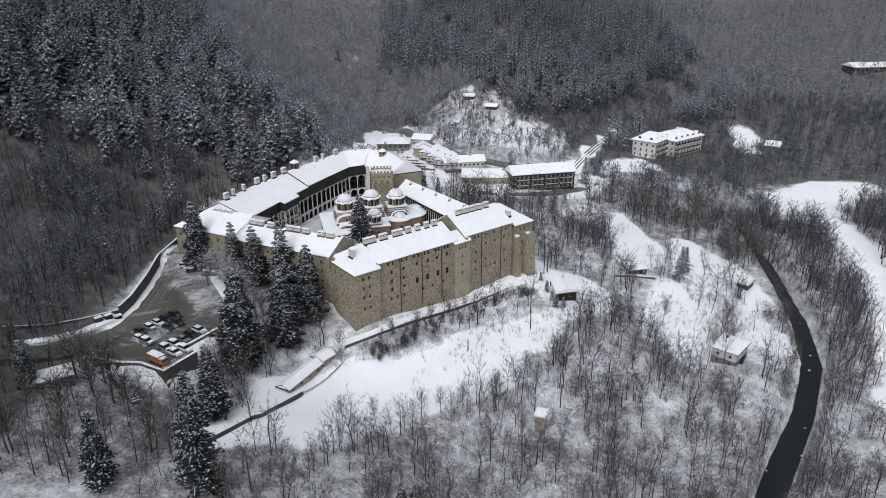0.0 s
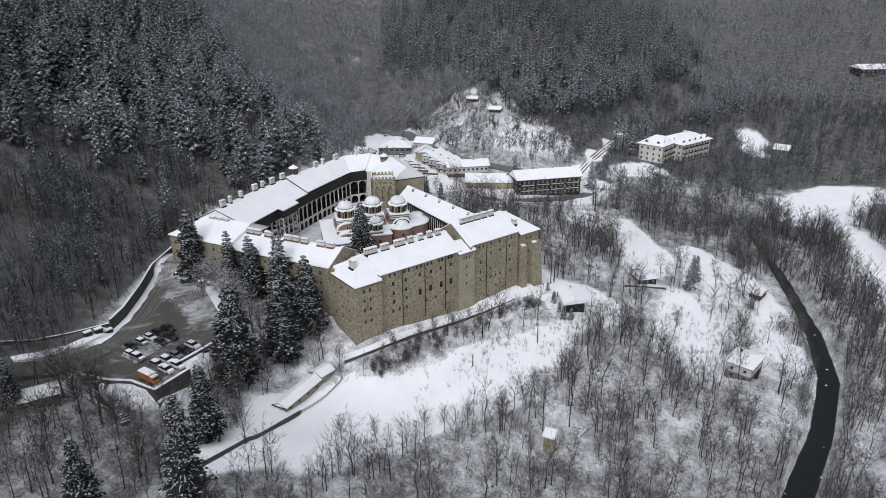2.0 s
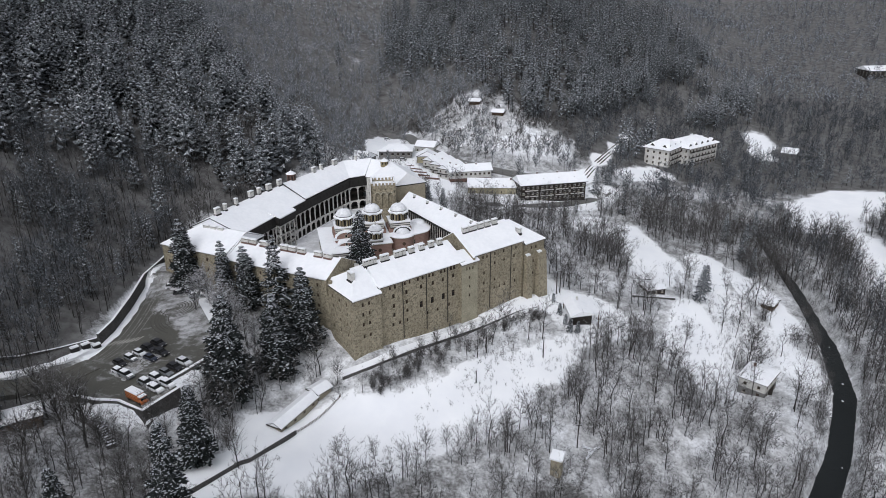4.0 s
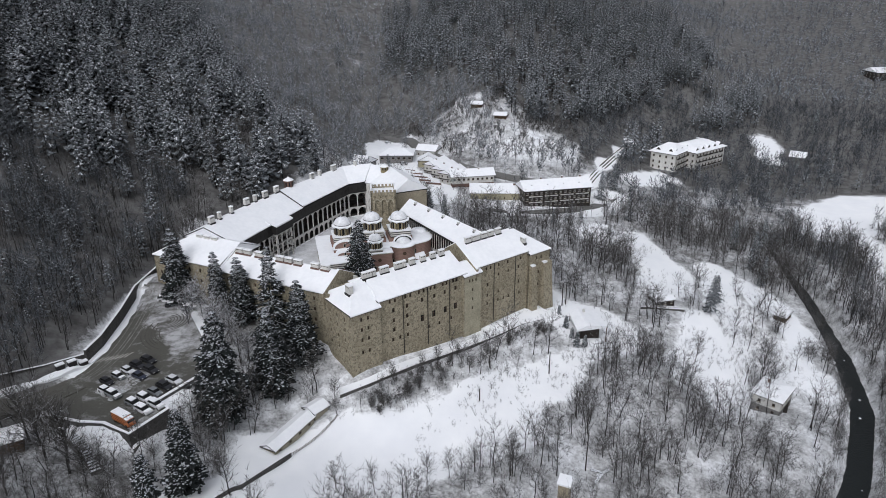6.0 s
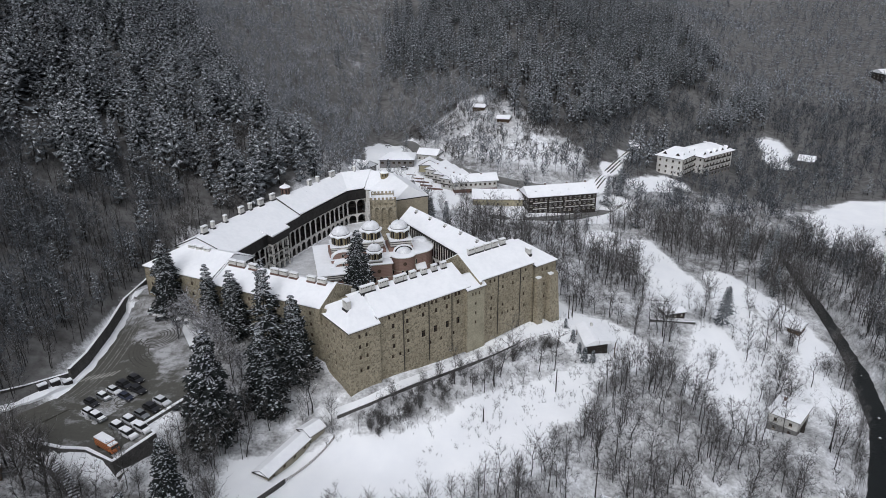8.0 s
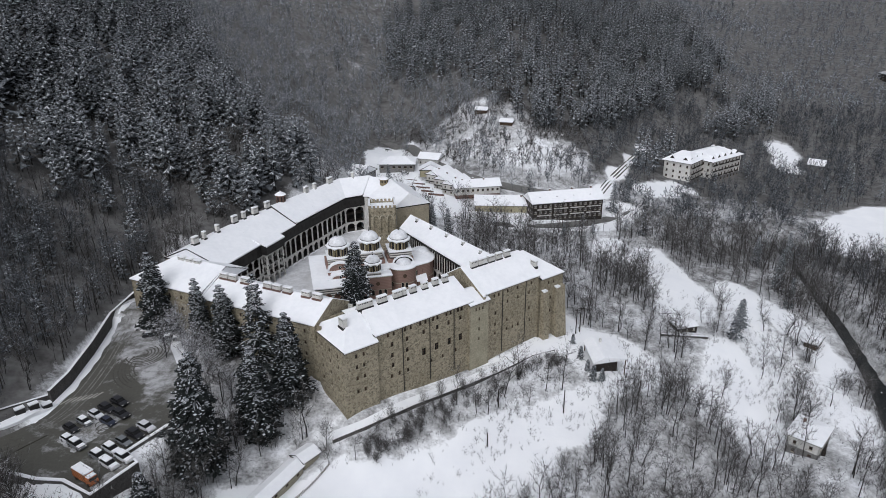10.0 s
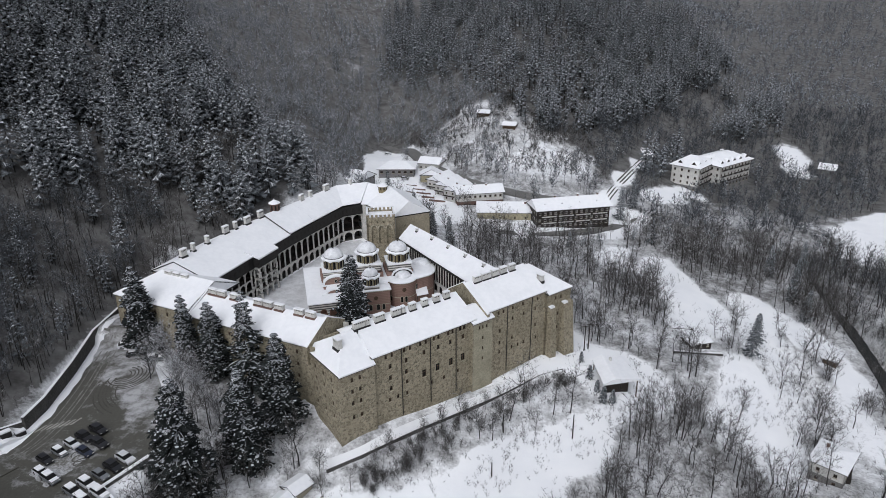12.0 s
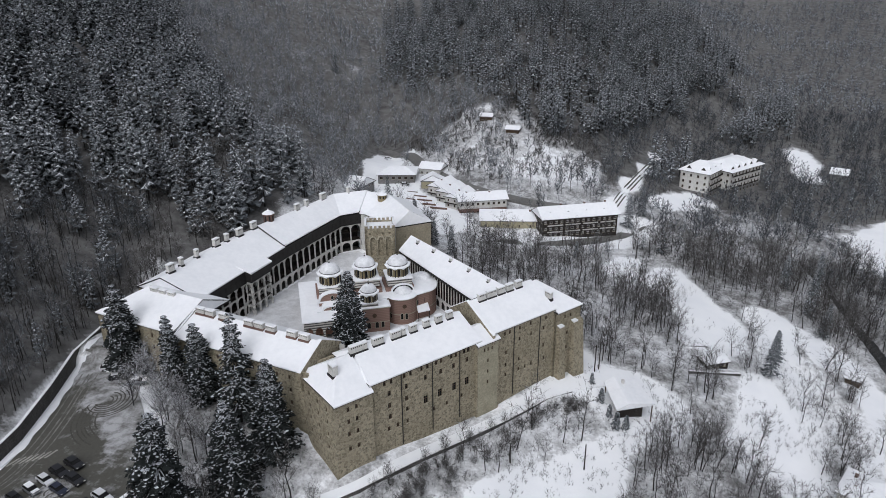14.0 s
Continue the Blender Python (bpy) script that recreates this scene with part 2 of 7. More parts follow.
# Hoar frost, lightened further so the colour also holds the distance haze.
MAT["frost_haze_twig"] = frosty("hoar_haze_twigs", (0.085, 0.094, 0.104), (0.22, 0.234, 0.25), (0.54, 0.56, 0.59), 0.75, 0.38, 0.25, 0.02)
MAT["hoar_bark"] = frosty("hoar_bark", (0.03, 0.03, 0.033), (0.07, 0.07, 0.075), (0.36, 0.37, 0.39), 0.5, 0.5, 0.4)
# Paler and bluer than the near twigs: distance haze put into the colour.
MAT["far_twig"] = frosty("far_hazed_twigs", (0.04, 0.045, 0.052), (0.11, 0.122, 0.136), (0.48, 0.51, 0.55), 0.75, 0.37, 0.2, 0.014)
MAT["hoar_twig"] = frosty("hoary_gate_twigs", (0.05, 0.047, 0.045), (0.16, 0.15, 0.145), (0.7, 0.71, 0.74), 0.9, 0.33, 0.8, 0.1)
MAT["grey_stone_floor"] = speckled("worn_stone_floor", (0.13, 0.125, 0.115), (0.07, 0.067, 0.06), 1.5, 0.8)

# ---- the lie of the land: spot heights (x, y, z) of the valley and of the hills ----
VALLEY = [(0, -3, -1), (35, 22, -2), (70, 44, -2), (64, 8, -6), (20, -20, -6), (-8, -16, -6), (60, -40, -14), (16, -52, -11),
          (-18, -52, -3), (-44, -61, 2), (-69, -54, 6), (109, 14, -12), (137, 5, -21), (124, 56, -9), (90, 30, -7), (90, -35, -20),
          (125, -32, -25), (230, 55, -22), (242, 118, -21), (255, 227, -20), (131, 153, -9), (98, 178, -3), (46, 182, 0), (-47, 23, 8), (-37, 10, 5.5), (-64, 31, 9.6), (-24, 6, 2), (131, 12, -22), (136, 17, -21.8), (146, 15, -22.6), (-84, 10, 14.2), (-83.5, -3, 13.4), (-87, 32, 15), (-86, 48, 15), (0, 236, 5.0), (-13, 236, 5.6), (0, 262, 5.6), (13, 226, 4.2)]
UPLAND = [(20, 205, 3), (-3, 313, 3), (-14, 350, 8), (200, 265, -8), (320, 356, -10), (85, 115, -3), (-86, 55, 13), (-92, -25, 13),
          (-122, 119, 44), (-68, 179, 42), (-51, 277, 27), (-130, 20, 36), (-150, -80, 40), (-220, 120, 105), (-100, 330, 62),
          (-300, 300, 150), (-120, 600, 110), (-40, 420, 48)]
# the rounded hill behind the outbuildings, and the gully to its left
HILL = [(22, 285, 12), (46, 262, 14), (72, 262, 21), (60, 292, 28), (40, 305, 26), (30, 350, 30), (85, 345, 46), (130, 335, 30), (168, 322, 5), (90, 420, 76), (170, 420, 56), (198, 433, 50),
        (225, 400, 12), (293, 496, 30), (250, 500, 52), (100, 520, 104), (200, 520, 84), (260, 560, 74), (330, 560, 16), (40, 440, 52), (10, 520, 66), (60, 700, 128), (250, 720, 112), (330, 680, 60)]
FAR = [(60, 1300, 190), (-400, 900, 220), (420, 800, 50), (480, 1200, 130), (520, 450, 0), (420, 150, -14), (430, -100, -8),
       (750, 400, 60), (800, 900, 110), (1500, 1500, 300), (-1200, 500, 420), (1500, 0, 250), (0, -600, -60), (-800, -600, 200), (900, -700, 60), (0, 2500, 420)]
SPOTS = np.array(VALLEY + UPLAND + HILL + FAR, float)
RIVER = [(212, 190), (207, 140), (201, 105), (196, 80), (190, 50), (178, 15), (159, -16), (139, -42), (122, -66), (100, -100)]


def spread(a, b):
    return np.sqrt(((a[:, None, :2] - b[None, :, :2]) ** 2).sum(-1) + 18.0 ** 2)


WEIGHTS = np.linalg.solve(np.block([[spread(SPOTS, SPOTS), np.ones((len(SPOTS), 1))], [np.ones((1, len(SPOTS))), np.zeros((1, 1))]]), np.r_[SPOTS[:, 2], 0])


def line_distance(p, line):
    """Distance of points from a polyline, and how far along it their foot lies."""
    best, along, run = np.full(len(p), 1e9), np.zeros(len(p)), 0.0
    for a, b in zip(np.array(line[:-1], float), np.array(line[1:], float)):
        d = b - a
        n = np.linalg.norm(d)
        t = np.clip(((p - a) @ d) / n ** 2, 0, 1)
        far = np.linalg.norm(p - a - t[:, None] * d, axis=1)
        near = far < best
        best[near], along[near] = far[near], run + t[near] * n
        run += n
    return best, along


def inside_distance(p, poly):
    """Signed distance to a convex polygon given counter-clockwise: negative inside."""
    out = np.full(len(p), -1e9)
    pts = np.array(poly, float)
    for a, b in zip(pts, np.roll(pts, -1, 0)):
        d = (b - a) / np.linalg.norm(b - a)
        out = np.maximum(out, (p - a) @ np.array([d[1], -d[0]]))
    return out


def ease(v):
    v = np.clip(v, 0, 1)
    return v * v * (3 - 2 * v)


# level places: corners counter-clockwise, height, width of the slope round them
COURT = [(-8, 12), (40, 42), (48, 60), (24, 114), (-4, 150), (-46, 98), (-74, 46)]
LOT = [(-67, -39.5), (-51.5, -44), (-41, -24), (-42, 2), (-60, 29), (-82.4, 38), (-79.4, -8), (-76, -32)]
LEVELS = [(COURT, 8.5, 3.0), (LOT, 9.7, 2.0)]


def river_level(along):
    return -23.5 - along * 0.028


def ground(xy):
    """Height of the ground at points (n, 2)."""
    p = np.atleast_2d(np.array(xy, float))[:, :2]
    z = np.concatenate([spread(q, SPOTS) @ WEIGHTS[:-1] + WEIGHTS[-1] for q in np.array_split(p, max(1, len(p) // 20000))])
    for poly, level, soft in LEVELS:
        k = 1 - ease(inside_distance(p, poly) / soft)
        z = z * (1 - k) + level * k
    far, along = line_distance(p, RIVER)
    k = 1 - ease((far - 2.6) / 5.5)
    z = z * (1 - k) + np.minimum(z, river_level(along) - 0.7) * k
    return z


def height(x, y):
    return float(ground([(x, y)])[0])

# ---- the ground: one sheet to the horizon, finer where the camera comes near ----
def steps(lo, hi, fine_lo, fine_hi, fine):
    xs = list(np.arange(fine_lo, fine_hi + 0.01, fine))
    s, x = fine, xs[-1]
    while x < hi:
        s *= 1.12
        x += s
        xs.append(x)
    s, x = fine, xs[0]
    while x > lo:
        s *= 1.12
        x -= s
        xs.insert(0, x)
    return np.array(xs)


# open snow: centre lines with their half widths
CLEARINGS = [
    ([(-12, -40), (20, -22), (45, 0), (68, 30)], 15), ([(5, -32), (40, -12), (55, 5)], 14), ([(14, -31), (38, -21), (50, -12), (57, 0)], 8), ([(127, 137), (132, 113), (126, 81)], 9), ([(155, 105), (162, 94), (169, 82)], 6), ([(158, 91), (146, 70), (148, 60)], 5), ([(132, 51), (134, 41), (132, 27), (126, 10)], 6), ([(171, 66), (171, 57)], 3), ([(113, 147), (107, 139)], 5), ([(131, 55), (112, 13)], 3),
    ([(254, 174), (275, 203), (312, 226)], 15), ([(262, 205), (292, 224)], 14), ([(262, 150), (245, 95), (226, 40), (192, -30), (175, -70)], 8), ([(276, 314), (287, 335), (292, 360)], 8), ([(152, 222), (168, 238), (178, 238)], 5), ([(70, 52), (92, 36)], 7),
    ([(-35, -60), (-12, -44)], 3), ([(-3, 300), (-2, 225), (25, 182)], 14), ([(52, 170), (110, 173), (128, 192)], 6), ([(118, 208), (128, 226), (142, 250), (158, 280), (170, 310)], 2)]
SCRUB = [([(150, 66), (158, 45), (160, 30)], 10), ([(25, 275), (75, 262), (95, 255), (50, 300)], 24), ([(150, 55), (162, 20)], 14), ([(8, -6), (36, 12), (66, 28)], 10)]


def openness(p):
    """1 in the open snow, 0 in the woods."""
    k = np.zeros(len(p))
    wob = np.array([noise.noise((x * 0.06, y * 0.06, 0.0)) for x, y in p]) * 7
    for line, half in CLEARINGS:
        far, _ = line_distance(p, line)
        k = np.maximum(k, 1 - ease((far - half + wob) / 5))
    for line, half in SCRUB:
        far, _ = line_distance(p, line)
        k = np.where(far - half + wob < 0, np.clip(k, 0.3, 0.45), k)
    for poly in (COURT, LOT):
        k = np.maximum(k, 1 - ease(inside_distance(p, poly) / 1.5))
    return k


gx, gy = steps(-1900, 2600, -110, 215, 2.2), steps(-1500, 3300, -80, 215, 2.2)
GX, GY = np.meshgrid(gx, gy)
flat = np.c_[GX.ravel(), GY.ravel()]
gz = ground(flat)
gz += np.array([noise.noise((x * 0.09, y * 0.09, 3.0)) * 0.5 + noise.noise((x * 0.025, y * 0.025, 7.0)) * 1.2 for x, y in flat]) * np.clip(np.maximum(inside_distance(flat, LOT), -inside_distance(flat, LOT) * 0) / 8, 0, 1) * np.clip(inside_distance(flat, COURT) / 8, 0, 1) * np.clip(line_distance(flat, RIVER)[0] / 9, 0.35, 1)
nx, ny = len(gx), len(gy)
idx = np.arange(nx * ny).reshape(ny, nx)
a, b, c, d = idx[:-1, :-1].ravel(), idx[:-1, 1:].ravel(), idx[1:, 1:].ravel(), idx[1:, :-1].ravel()
ground_mesh = quick_mesh("ground", np.c_[flat, gz], np.r_[np.c_[a, b, c], np.c_[a, c, d]], [MAT["ground"]])
ground_mesh.polygons.foreach_set("use_smooth", [True] * len(ground_mesh.polygons))
att = ground_mesh.attributes.new("wood", "FLOAT", "POINT")
wild = 1 - openness(flat)
litter = wild.copy()
litter += (0.85 + 0.35 * ease((flat[:, 1] - 420) / 80)) * wild * ease((flat[:, 1] - 210) / 70)
litter += 0.75 * wild * ease((np.where(flat[:, 1] > 100, -40, -79.5) - flat[:, 0]) / 8) * ease((260 - flat[:, 1]) / 60)
litter += 0.15 * wild * ease((flat[:, 0] - 110) / 40) * ease((flat[:, 1] - 90) / 50)
litter += 0.1 * wild * ease((-38 - flat[:, 1]) / 12)
litter -= 0.45 * wild * ease((flat[:, 1] - 260) / 80) * ease((20 - flat[:, 0]) / 60)
litter += 0.05 * ease((26 - line_distance(flat, [(-130, -62), (-80, -62), (-40, -78)])[0]) / 14)
litter += 0.3 * ease(1.6 - line_distance(flat, [(8, -8), (36, 10), (66, 27)])[0] / 9)
litter -= 0.4 * wild * ease((34 - line_distance(flat, [(25, 275), (75, 262), (95, 255), (50, 300)])[0]) / 10)
att.data.foreach_set("value", litter.astype(np.float32))
tagged(new("ground", ground_mesh), "snow-covered valley ground with leaf litter under the woods", "ground", kind="structure")


def ribbon(name, line, half, lift, material, label, category, zs=None, step=2.5):
    """A strip draped on the ground along a centre line, with a skirt."""
    pts = [Vector((*p, 0)) for p in line]
    dense = []
    for i in range(len(pts) - 1):
        p0, p1, p2, p3 = pts[max(i - 1, 0)], pts[i], pts[i + 1], pts[min(i + 2, len(pts) - 1)]
        n = max(2, int((p2 - p1).length / step))
        for k in range(n):
            t = k / n
            dense.append(0.5 * ((2 * p1) + (p2 - p0) * t + (2 * p0 - 5 * p1 + 4 * p2 - p3) * t * t + (3 * p1 - p0 - 3 * p2 + p3) * t ** 3))
    dense.append(pts[-1])
    s = Shape()
    run, rows = 0.0, []
    for i, p in enumerate(dense):
        d = (dense[min(i + 1, len(dense) - 1)] - dense[max(i - 1, 0)]).normalized()
        side = Vector((-d.y, d.x, 0))
        h = half(run) if callable(half) else half
        q = [p + side * h * k for k in (-1, -0.5, 0, 0.5, 1)]
        g = ground([(v.x, v.y) for v in q])
        z = [zs(run)] * 5 if zs else [max(g) * 0.6 + 0.4 * v + lift for v in g]
        rows.append([(v.x, v.y, w) for v, w in zip(q, z)])
        if i + 1 < len(dense):
            run += (dense[i + 1] - p).length
    for r0, r1 in zip(rows, rows[1:]):
        for k in range(4):
            s.face([r0[k + 1], r0[k], r1[k], r1[k + 1]])
        for k in (0, 4):
            lo0, lo1 = (*r0[k][:2], r0[k][2] - 1.5), (*r1[k][:2], r1[k][2] - 1.5)
            s.face([r0[k], lo0, lo1, r1[k]] if k == 0 else [r0[k], r1[k], lo1, lo0])
    ob = new(name, s.mesh(name, [material]))
    return tagged(ob, label, category, kind="structure"), rows


ribbon("water", RIVER, lambda r: 1.8 + 2.6 * float(ease((r - 62) / 40)) + 0.25 * math.sin(r * 0.09) + 0.35 * noise.noise((r * 0.3, 0.0, 0.0)), 0, MAT["water"], "dark river running between snowy wooded banks", "river", zs=lambda r: river_level(r))

# ---- roads, the car park and its walls ----
ROAD_GATE = [(-150, -78), (-120, -58), (-98, -41), (-83, -29), (-74.0, -16), (-71.6, -4), (-72.2, 12), (-75.0, 34), (-75.6, 50), (-75, 60)]
ROAD_BACK = [(-10, 326), (-3, 314), (5, 303), (17, 266), (33, 240), (48, 224), (62, 214), (80, 206), (100, 203), (118, 204)]
ROAD_LOW = [(48, 166), (62, 163), (75, 164), (86, 166), (100, 171), (113, 177), (124, 185), (131, 194)]
TRACK = [(118, 208), (128, 226), (142, 250), (158, 280), (170, 310)]
PATH_FRONT = [(-4, -7), (6, -3), (18, 6.5), (30, 16), (44, 26.5), (60, 37.5), (72, 42.5), (84, 47)]
BUILT = [[(-80, 30), (0, -5), (72, 42), (72, 66), (26, 120), (10, 165), (-32, 160), (-80, 66)], [(-8, -48), (-8, -8), (-24, -26), (-24, -40)], LOT]


def slush_material():
    """Wet asphalt showing through trodden snow."""
    n = Nodes("slushy_asphalt")
    fine, mid = n.place_noise(1.2, 6, 0.7), n.place_noise(0.16, 5, 0.65)
    w = n.t.nodes.new("ShaderNodeTexWave")
    w.wave_type, w.rings_direction = "RINGS", "Z"
    w.inputs["Scale"].default_value, w.inputs["Distortion"].default_value, w.inputs["Detail"].default_value = 0.09, 5.0, 2.0
    g = n.add("NewGeometry")
    m = n.add("Mapping")
    m.inputs["Location"].default_value = (58, -8, 0)
    n.link(g.outputs["Position"], m.inputs["Vector"])
    n.link(m.outputs["Vector"], w.inputs["Vector"])
    k = n.math("ADD", n.math("MULTIPLY", mid, 0.6), n.math("ADD", n.math("MULTIPLY", fine, 0.26), n.math("MULTIPLY", w.outputs["Fac"], 0.05)))
    p = n.add("SeparateXYZ")
    n.link(g.outputs["Position"], p.inputs[0])
    gate_side = n.math("ADD", n.math("MULTIPLY", n.math("ADD", p.outputs["X"], 62.4), 0.1), n.math("MULTIPLY", n.math("SUBTRACT", p.outputs["Y"], 4.2), 0.072))
    gate_side = n.math("MINIMUM", gate_side, n.math("MULTIPLY", n.math("ADD", p.outputs["Y"], 8.0), 0.16))
    snowy = n.ramp(n.math("ADD", gate_side, n.math("MULTIPLY", mid, 1.2)), [(0.45, 0.0), (1.0, 1.0)])
    k = n.math("ADD", k, n.math("MULTIPLY", snowy, 0.13))
    asphalt = n.mix(fine, (0.05, 0.048, 0.04), (0.11, 0.106, 0.09))
    c = n.mix(n.ramp(k, [(0.49, 0.0), (0.67, 1.0)]), asphalt, (0.4, 0.4, 0.405))
    return n.done(c, n.ramp(k, [(0.48, 0.5), (0.6, 0.85)]), fine, 0.25, 0.05)


def trodden_material():
    n = Nodes("trodden_snow")
    fine, mid = n.place_noise(1.6, 6, 0.7), n.place_noise(0.22, 5, 0.65)
    c = n.mix(n.ramp(n.math("ADD", n.math("MULTIPLY", fine, 0.5), n.math("MULTIPLY", mid, 0.5)), [(0.4, 0.0), (0.58, 1.0)]), (0.5, 0.505, 0.515), (0.13, 0.125, 0.11))
    return n.done(c, 0.8, fine, 0.35, 0.06)


MAT["trodden"] = trodden_material()
MAT["slush"] = slush_material()
ribbon("road", ROAD_GATE, 4.0, 0.12, MAT["slush"], "wet asphalt road curving up to the monastery gate", "road")
MAT["grey_asphalt"] = speckled("grey_asphalt", (0.2, 0.195, 0.185), (0.12, 0.118, 0.11), 1.2, 0.7, 0.2, 0.03, 0.12)
ribbon("road", ROAD_BACK, 3.6, 0.16, MAT["grey_asphalt"], "wet asphalt road behind the outbuildings", "road")
ribbon("road", ROAD_LOW, 2.6, 0.12, MAT["grey_asphalt"], "asphalt lane below the dark lodging house", "road")
for k in (-1.6, 0.0, 1.6):
    ribbon("path", [(x + k, y - 0.5 * k) for x, y in TRACK], 0.35, 0.25, MAT["asphalt"], "bare strip of a snowy forest track", "path")
ribbon("path", PATH_FRONT, 1.5, 0.15, MAT["snow"], "snow-covered path along the foot of the wall", "path")
ribbon("verge", [(-96, -33), (-84.5, -19.5), (-80.0, -12.5), (-76.8, -4), (-76.9, 12), (-79.2, 32), (-79.2, 50)], lambda r: 1.25 - 0.006 * r + 0.25 * math.sin(r * 0.7) + 0.2 * math.sin(r * 1.9), 0.26, MAT["snow"], "bank of cleared snow beside the road", "verge")

MAT["streak"] = speckled("grey_slush", (0.27, 0.265, 0.25), (0.1, 0.096, 0.085), 0.9, 0.7, 0.2, 0.03, 0.2)
MAT["worn_paint"] = speckled("worn_road_paint", (0.5, 0.49, 0.45), (0.2, 0.19, 0.17), 2.4, 0.7, 0.2, 0.01, 0.4)
lot = Shape()
lot.prism([(-66.5, -38.4), (-59.4, -38.9), (-51.2, -43.4), (-45.4, -33.2), (-48.9, -28.9), (-42.4, -17.6), (-43.5, -8), (-45.5, 1.5), (-57, 22), (-58.5, 27), (-61.5, 33), (-66, 37), (-72.0, 38), (-74.4, 27), (-76.6, 12), (-75.8, -4), (-77.4, -17), (-79, -25), (-76, -33)], 9.2, 9.9)
tagged(new("pavement", lot.mesh("pavement", [MAT["slush"]])), "slushy car park with swirling tyre tracks", "car park", kind="structure")


# slush streaks along the wheel lanes, and the worn crossing
for k, off in enumerate((-2.5, -0.7, 0.3, 1.9)):
    ribbon("slush_streak", [(x + off, y + 0.2 * off) for x, y in ROAD_GATE[3:9]], lambda r, k=k: 0.14 + 0.1 * math.sin(r * 0.6 + k * 2) ** 2, 0.205, MAT["streak"], "thin streak of grey slush between the wheel lanes", "slush")
crossing = thing("crossing", (-71, -5, 9.9), "worn white crossing stripes on the wet asphalt", "road marking", kind="structure")
for k in range(7):
    s = Shape()
    s.box((-75.2 + 1.25 * k, -6.8 + 0.5 * k, 9.88), (0.5, 3.4, 0.045), -0.45)
    part("stripe", s, MAT["worn_paint"], crossing)


def low_wall(name, line, z0, z1, thick, material, label, category="wall", cap=0.22):
    """A wall along a line; z0 and z1 are heights, or functions of the place."""
    ob = thing(name, (*line[0], 0), label, category, kind="structure")
    s, g = Shape(), Shape()
    pts = [Vector(p) for p in line]
    side = []
    for i in range(len(pts)):
        d = (pts[min(i + 1, len(pts) - 1)] - pts[max(i - 1, 0)]).normalized()
        side.append(Vector((-d.y, d.x)) * thick / 2)
    for i in range(len(pts) - 1):
        q = [pts[i] - side[i], pts[i + 1] - side[i + 1], pts[i + 1] + side[i + 1], pts[i] + side[i]]
        lo = [z0(p.x, p.y) if callable(z0) else z0 for p in (pts[i], pts[i + 1])]
        hi = [z1(p.x, p.y) if callable(z1) else z1 for p in (pts[i], pts[i + 1])]
        s.prism([tuple(p) for p in q], min(lo), [hi[0], hi[1], hi[1], hi[0]])
        if cap:
            n = len(g.v)
            e = [hi[0], hi[1], hi[1], hi[0]]
            big = [pts[i] - side[i] * 1.15, pts[i + 1] - side[i + 1] * 1.15, pts[i + 1] + side[i + 1] * 1.15, pts[i] + side[i] * 1.15]
            g.v += [(p.x, p.y, z + 0.01) for p, z in zip(big, e)] + [(p.x, p.y, z + cap) for p, z in zip(q, e)]
            for f in ((0, 1, 5, 4), (1, 2, 6, 5), (2, 3, 7, 6), (3, 0, 4, 7), (4, 5, 6, 7)):
                g.f.append(tuple(n + j for j in f))
                g.m.append(0)
    part("masonry", s, MAT[material], ob)
    if cap:
        part("snow_cap", g, MAT["snow"], ob)
    return ob


SNOWY_LOT = [([(-68.5, -24.0), (-60.5, -9.5), (-56.2, -14.5), (-62.0, -28.5)], "snow left lying between the rows of cars"),
             ([(-53.0, -41.2), (-51.3, -42.4), (-46.2, -33.4), (-48.4, -31.9)], "strip of snow under the parapet")]


def ragged(line, step=1.1, far=0.9):
    """An outline broken into short uneven stretches."""
    out = []
    for p, q in zip(line, line[1:] + line[:1]):
        n = max(2, int(math.dist(p, q) / step))
        for k in range(n):
            x, y = p[0] + (q[0] - p[0]) * k / n, p[1] + (q[1] - p[1]) * k / n
            out.append((x + far * noise.noise((x * 0.45, y * 0.45, 1.0)), y + far * noise.noise((x * 0.45, y * 0.45, 9.0))))
    return out


for line, lab in SNOWY_LOT:
    apron = Shape()
    apron.prism(ragged(line), 9.5, 9.93)
    tagged(new("pavement", apron.mesh("pavement", [MAT["trodden"]])), lab, "car park", kind="structure")


def tyre_line(s, cx, cy, rx, ry, a0, a1, turn, z):
    """A narrow dark wheel track along part of an ellipse."""
    n, last = 26, None
    for k in range(n + 1):
        a = math.radians(a0 + (a1 - a0) * k / n)
        row = []
        for w in (-0.19, 0.19):
            x, y = (rx + w) * math.cos(a), (ry + w) * math.sin(a)
            row.append((cx + x * math.cos(turn) - y * math.sin(turn), cy + x * math.sin(turn) + y * math.cos(turn), z))
        if last:
            s.face([last[0], last[1], row[1], row[0]] if a1 > a0 else [last[1], last[0], row[0], row[1]])
        last = row


tracks = Shape()
wheels = random.Random(12)
for k in range(7):
    r = 1.8 + 0.8 * k
    tyre_line(tracks, -64.5 + 0.2 * k, 18.5, r, r * 1.15, wheels.uniform(-150, -100), wheels.uniform(40, 95), wheels.uniform(-0.15, 0.15), 9.945 + 0.0015 * k)
for k in range(6):
    r = 10.5 + 1.1 * k + wheels.uniform(-0.2, 0.2)
    tyre_line(tracks, -53.5, 13.5, r, r * 1.05, wheels.uniform(165, 190), wheels.uniform(228, 250), wheels.uniform(-0.06, 0.06), 9.957 + 0.0015 * k)
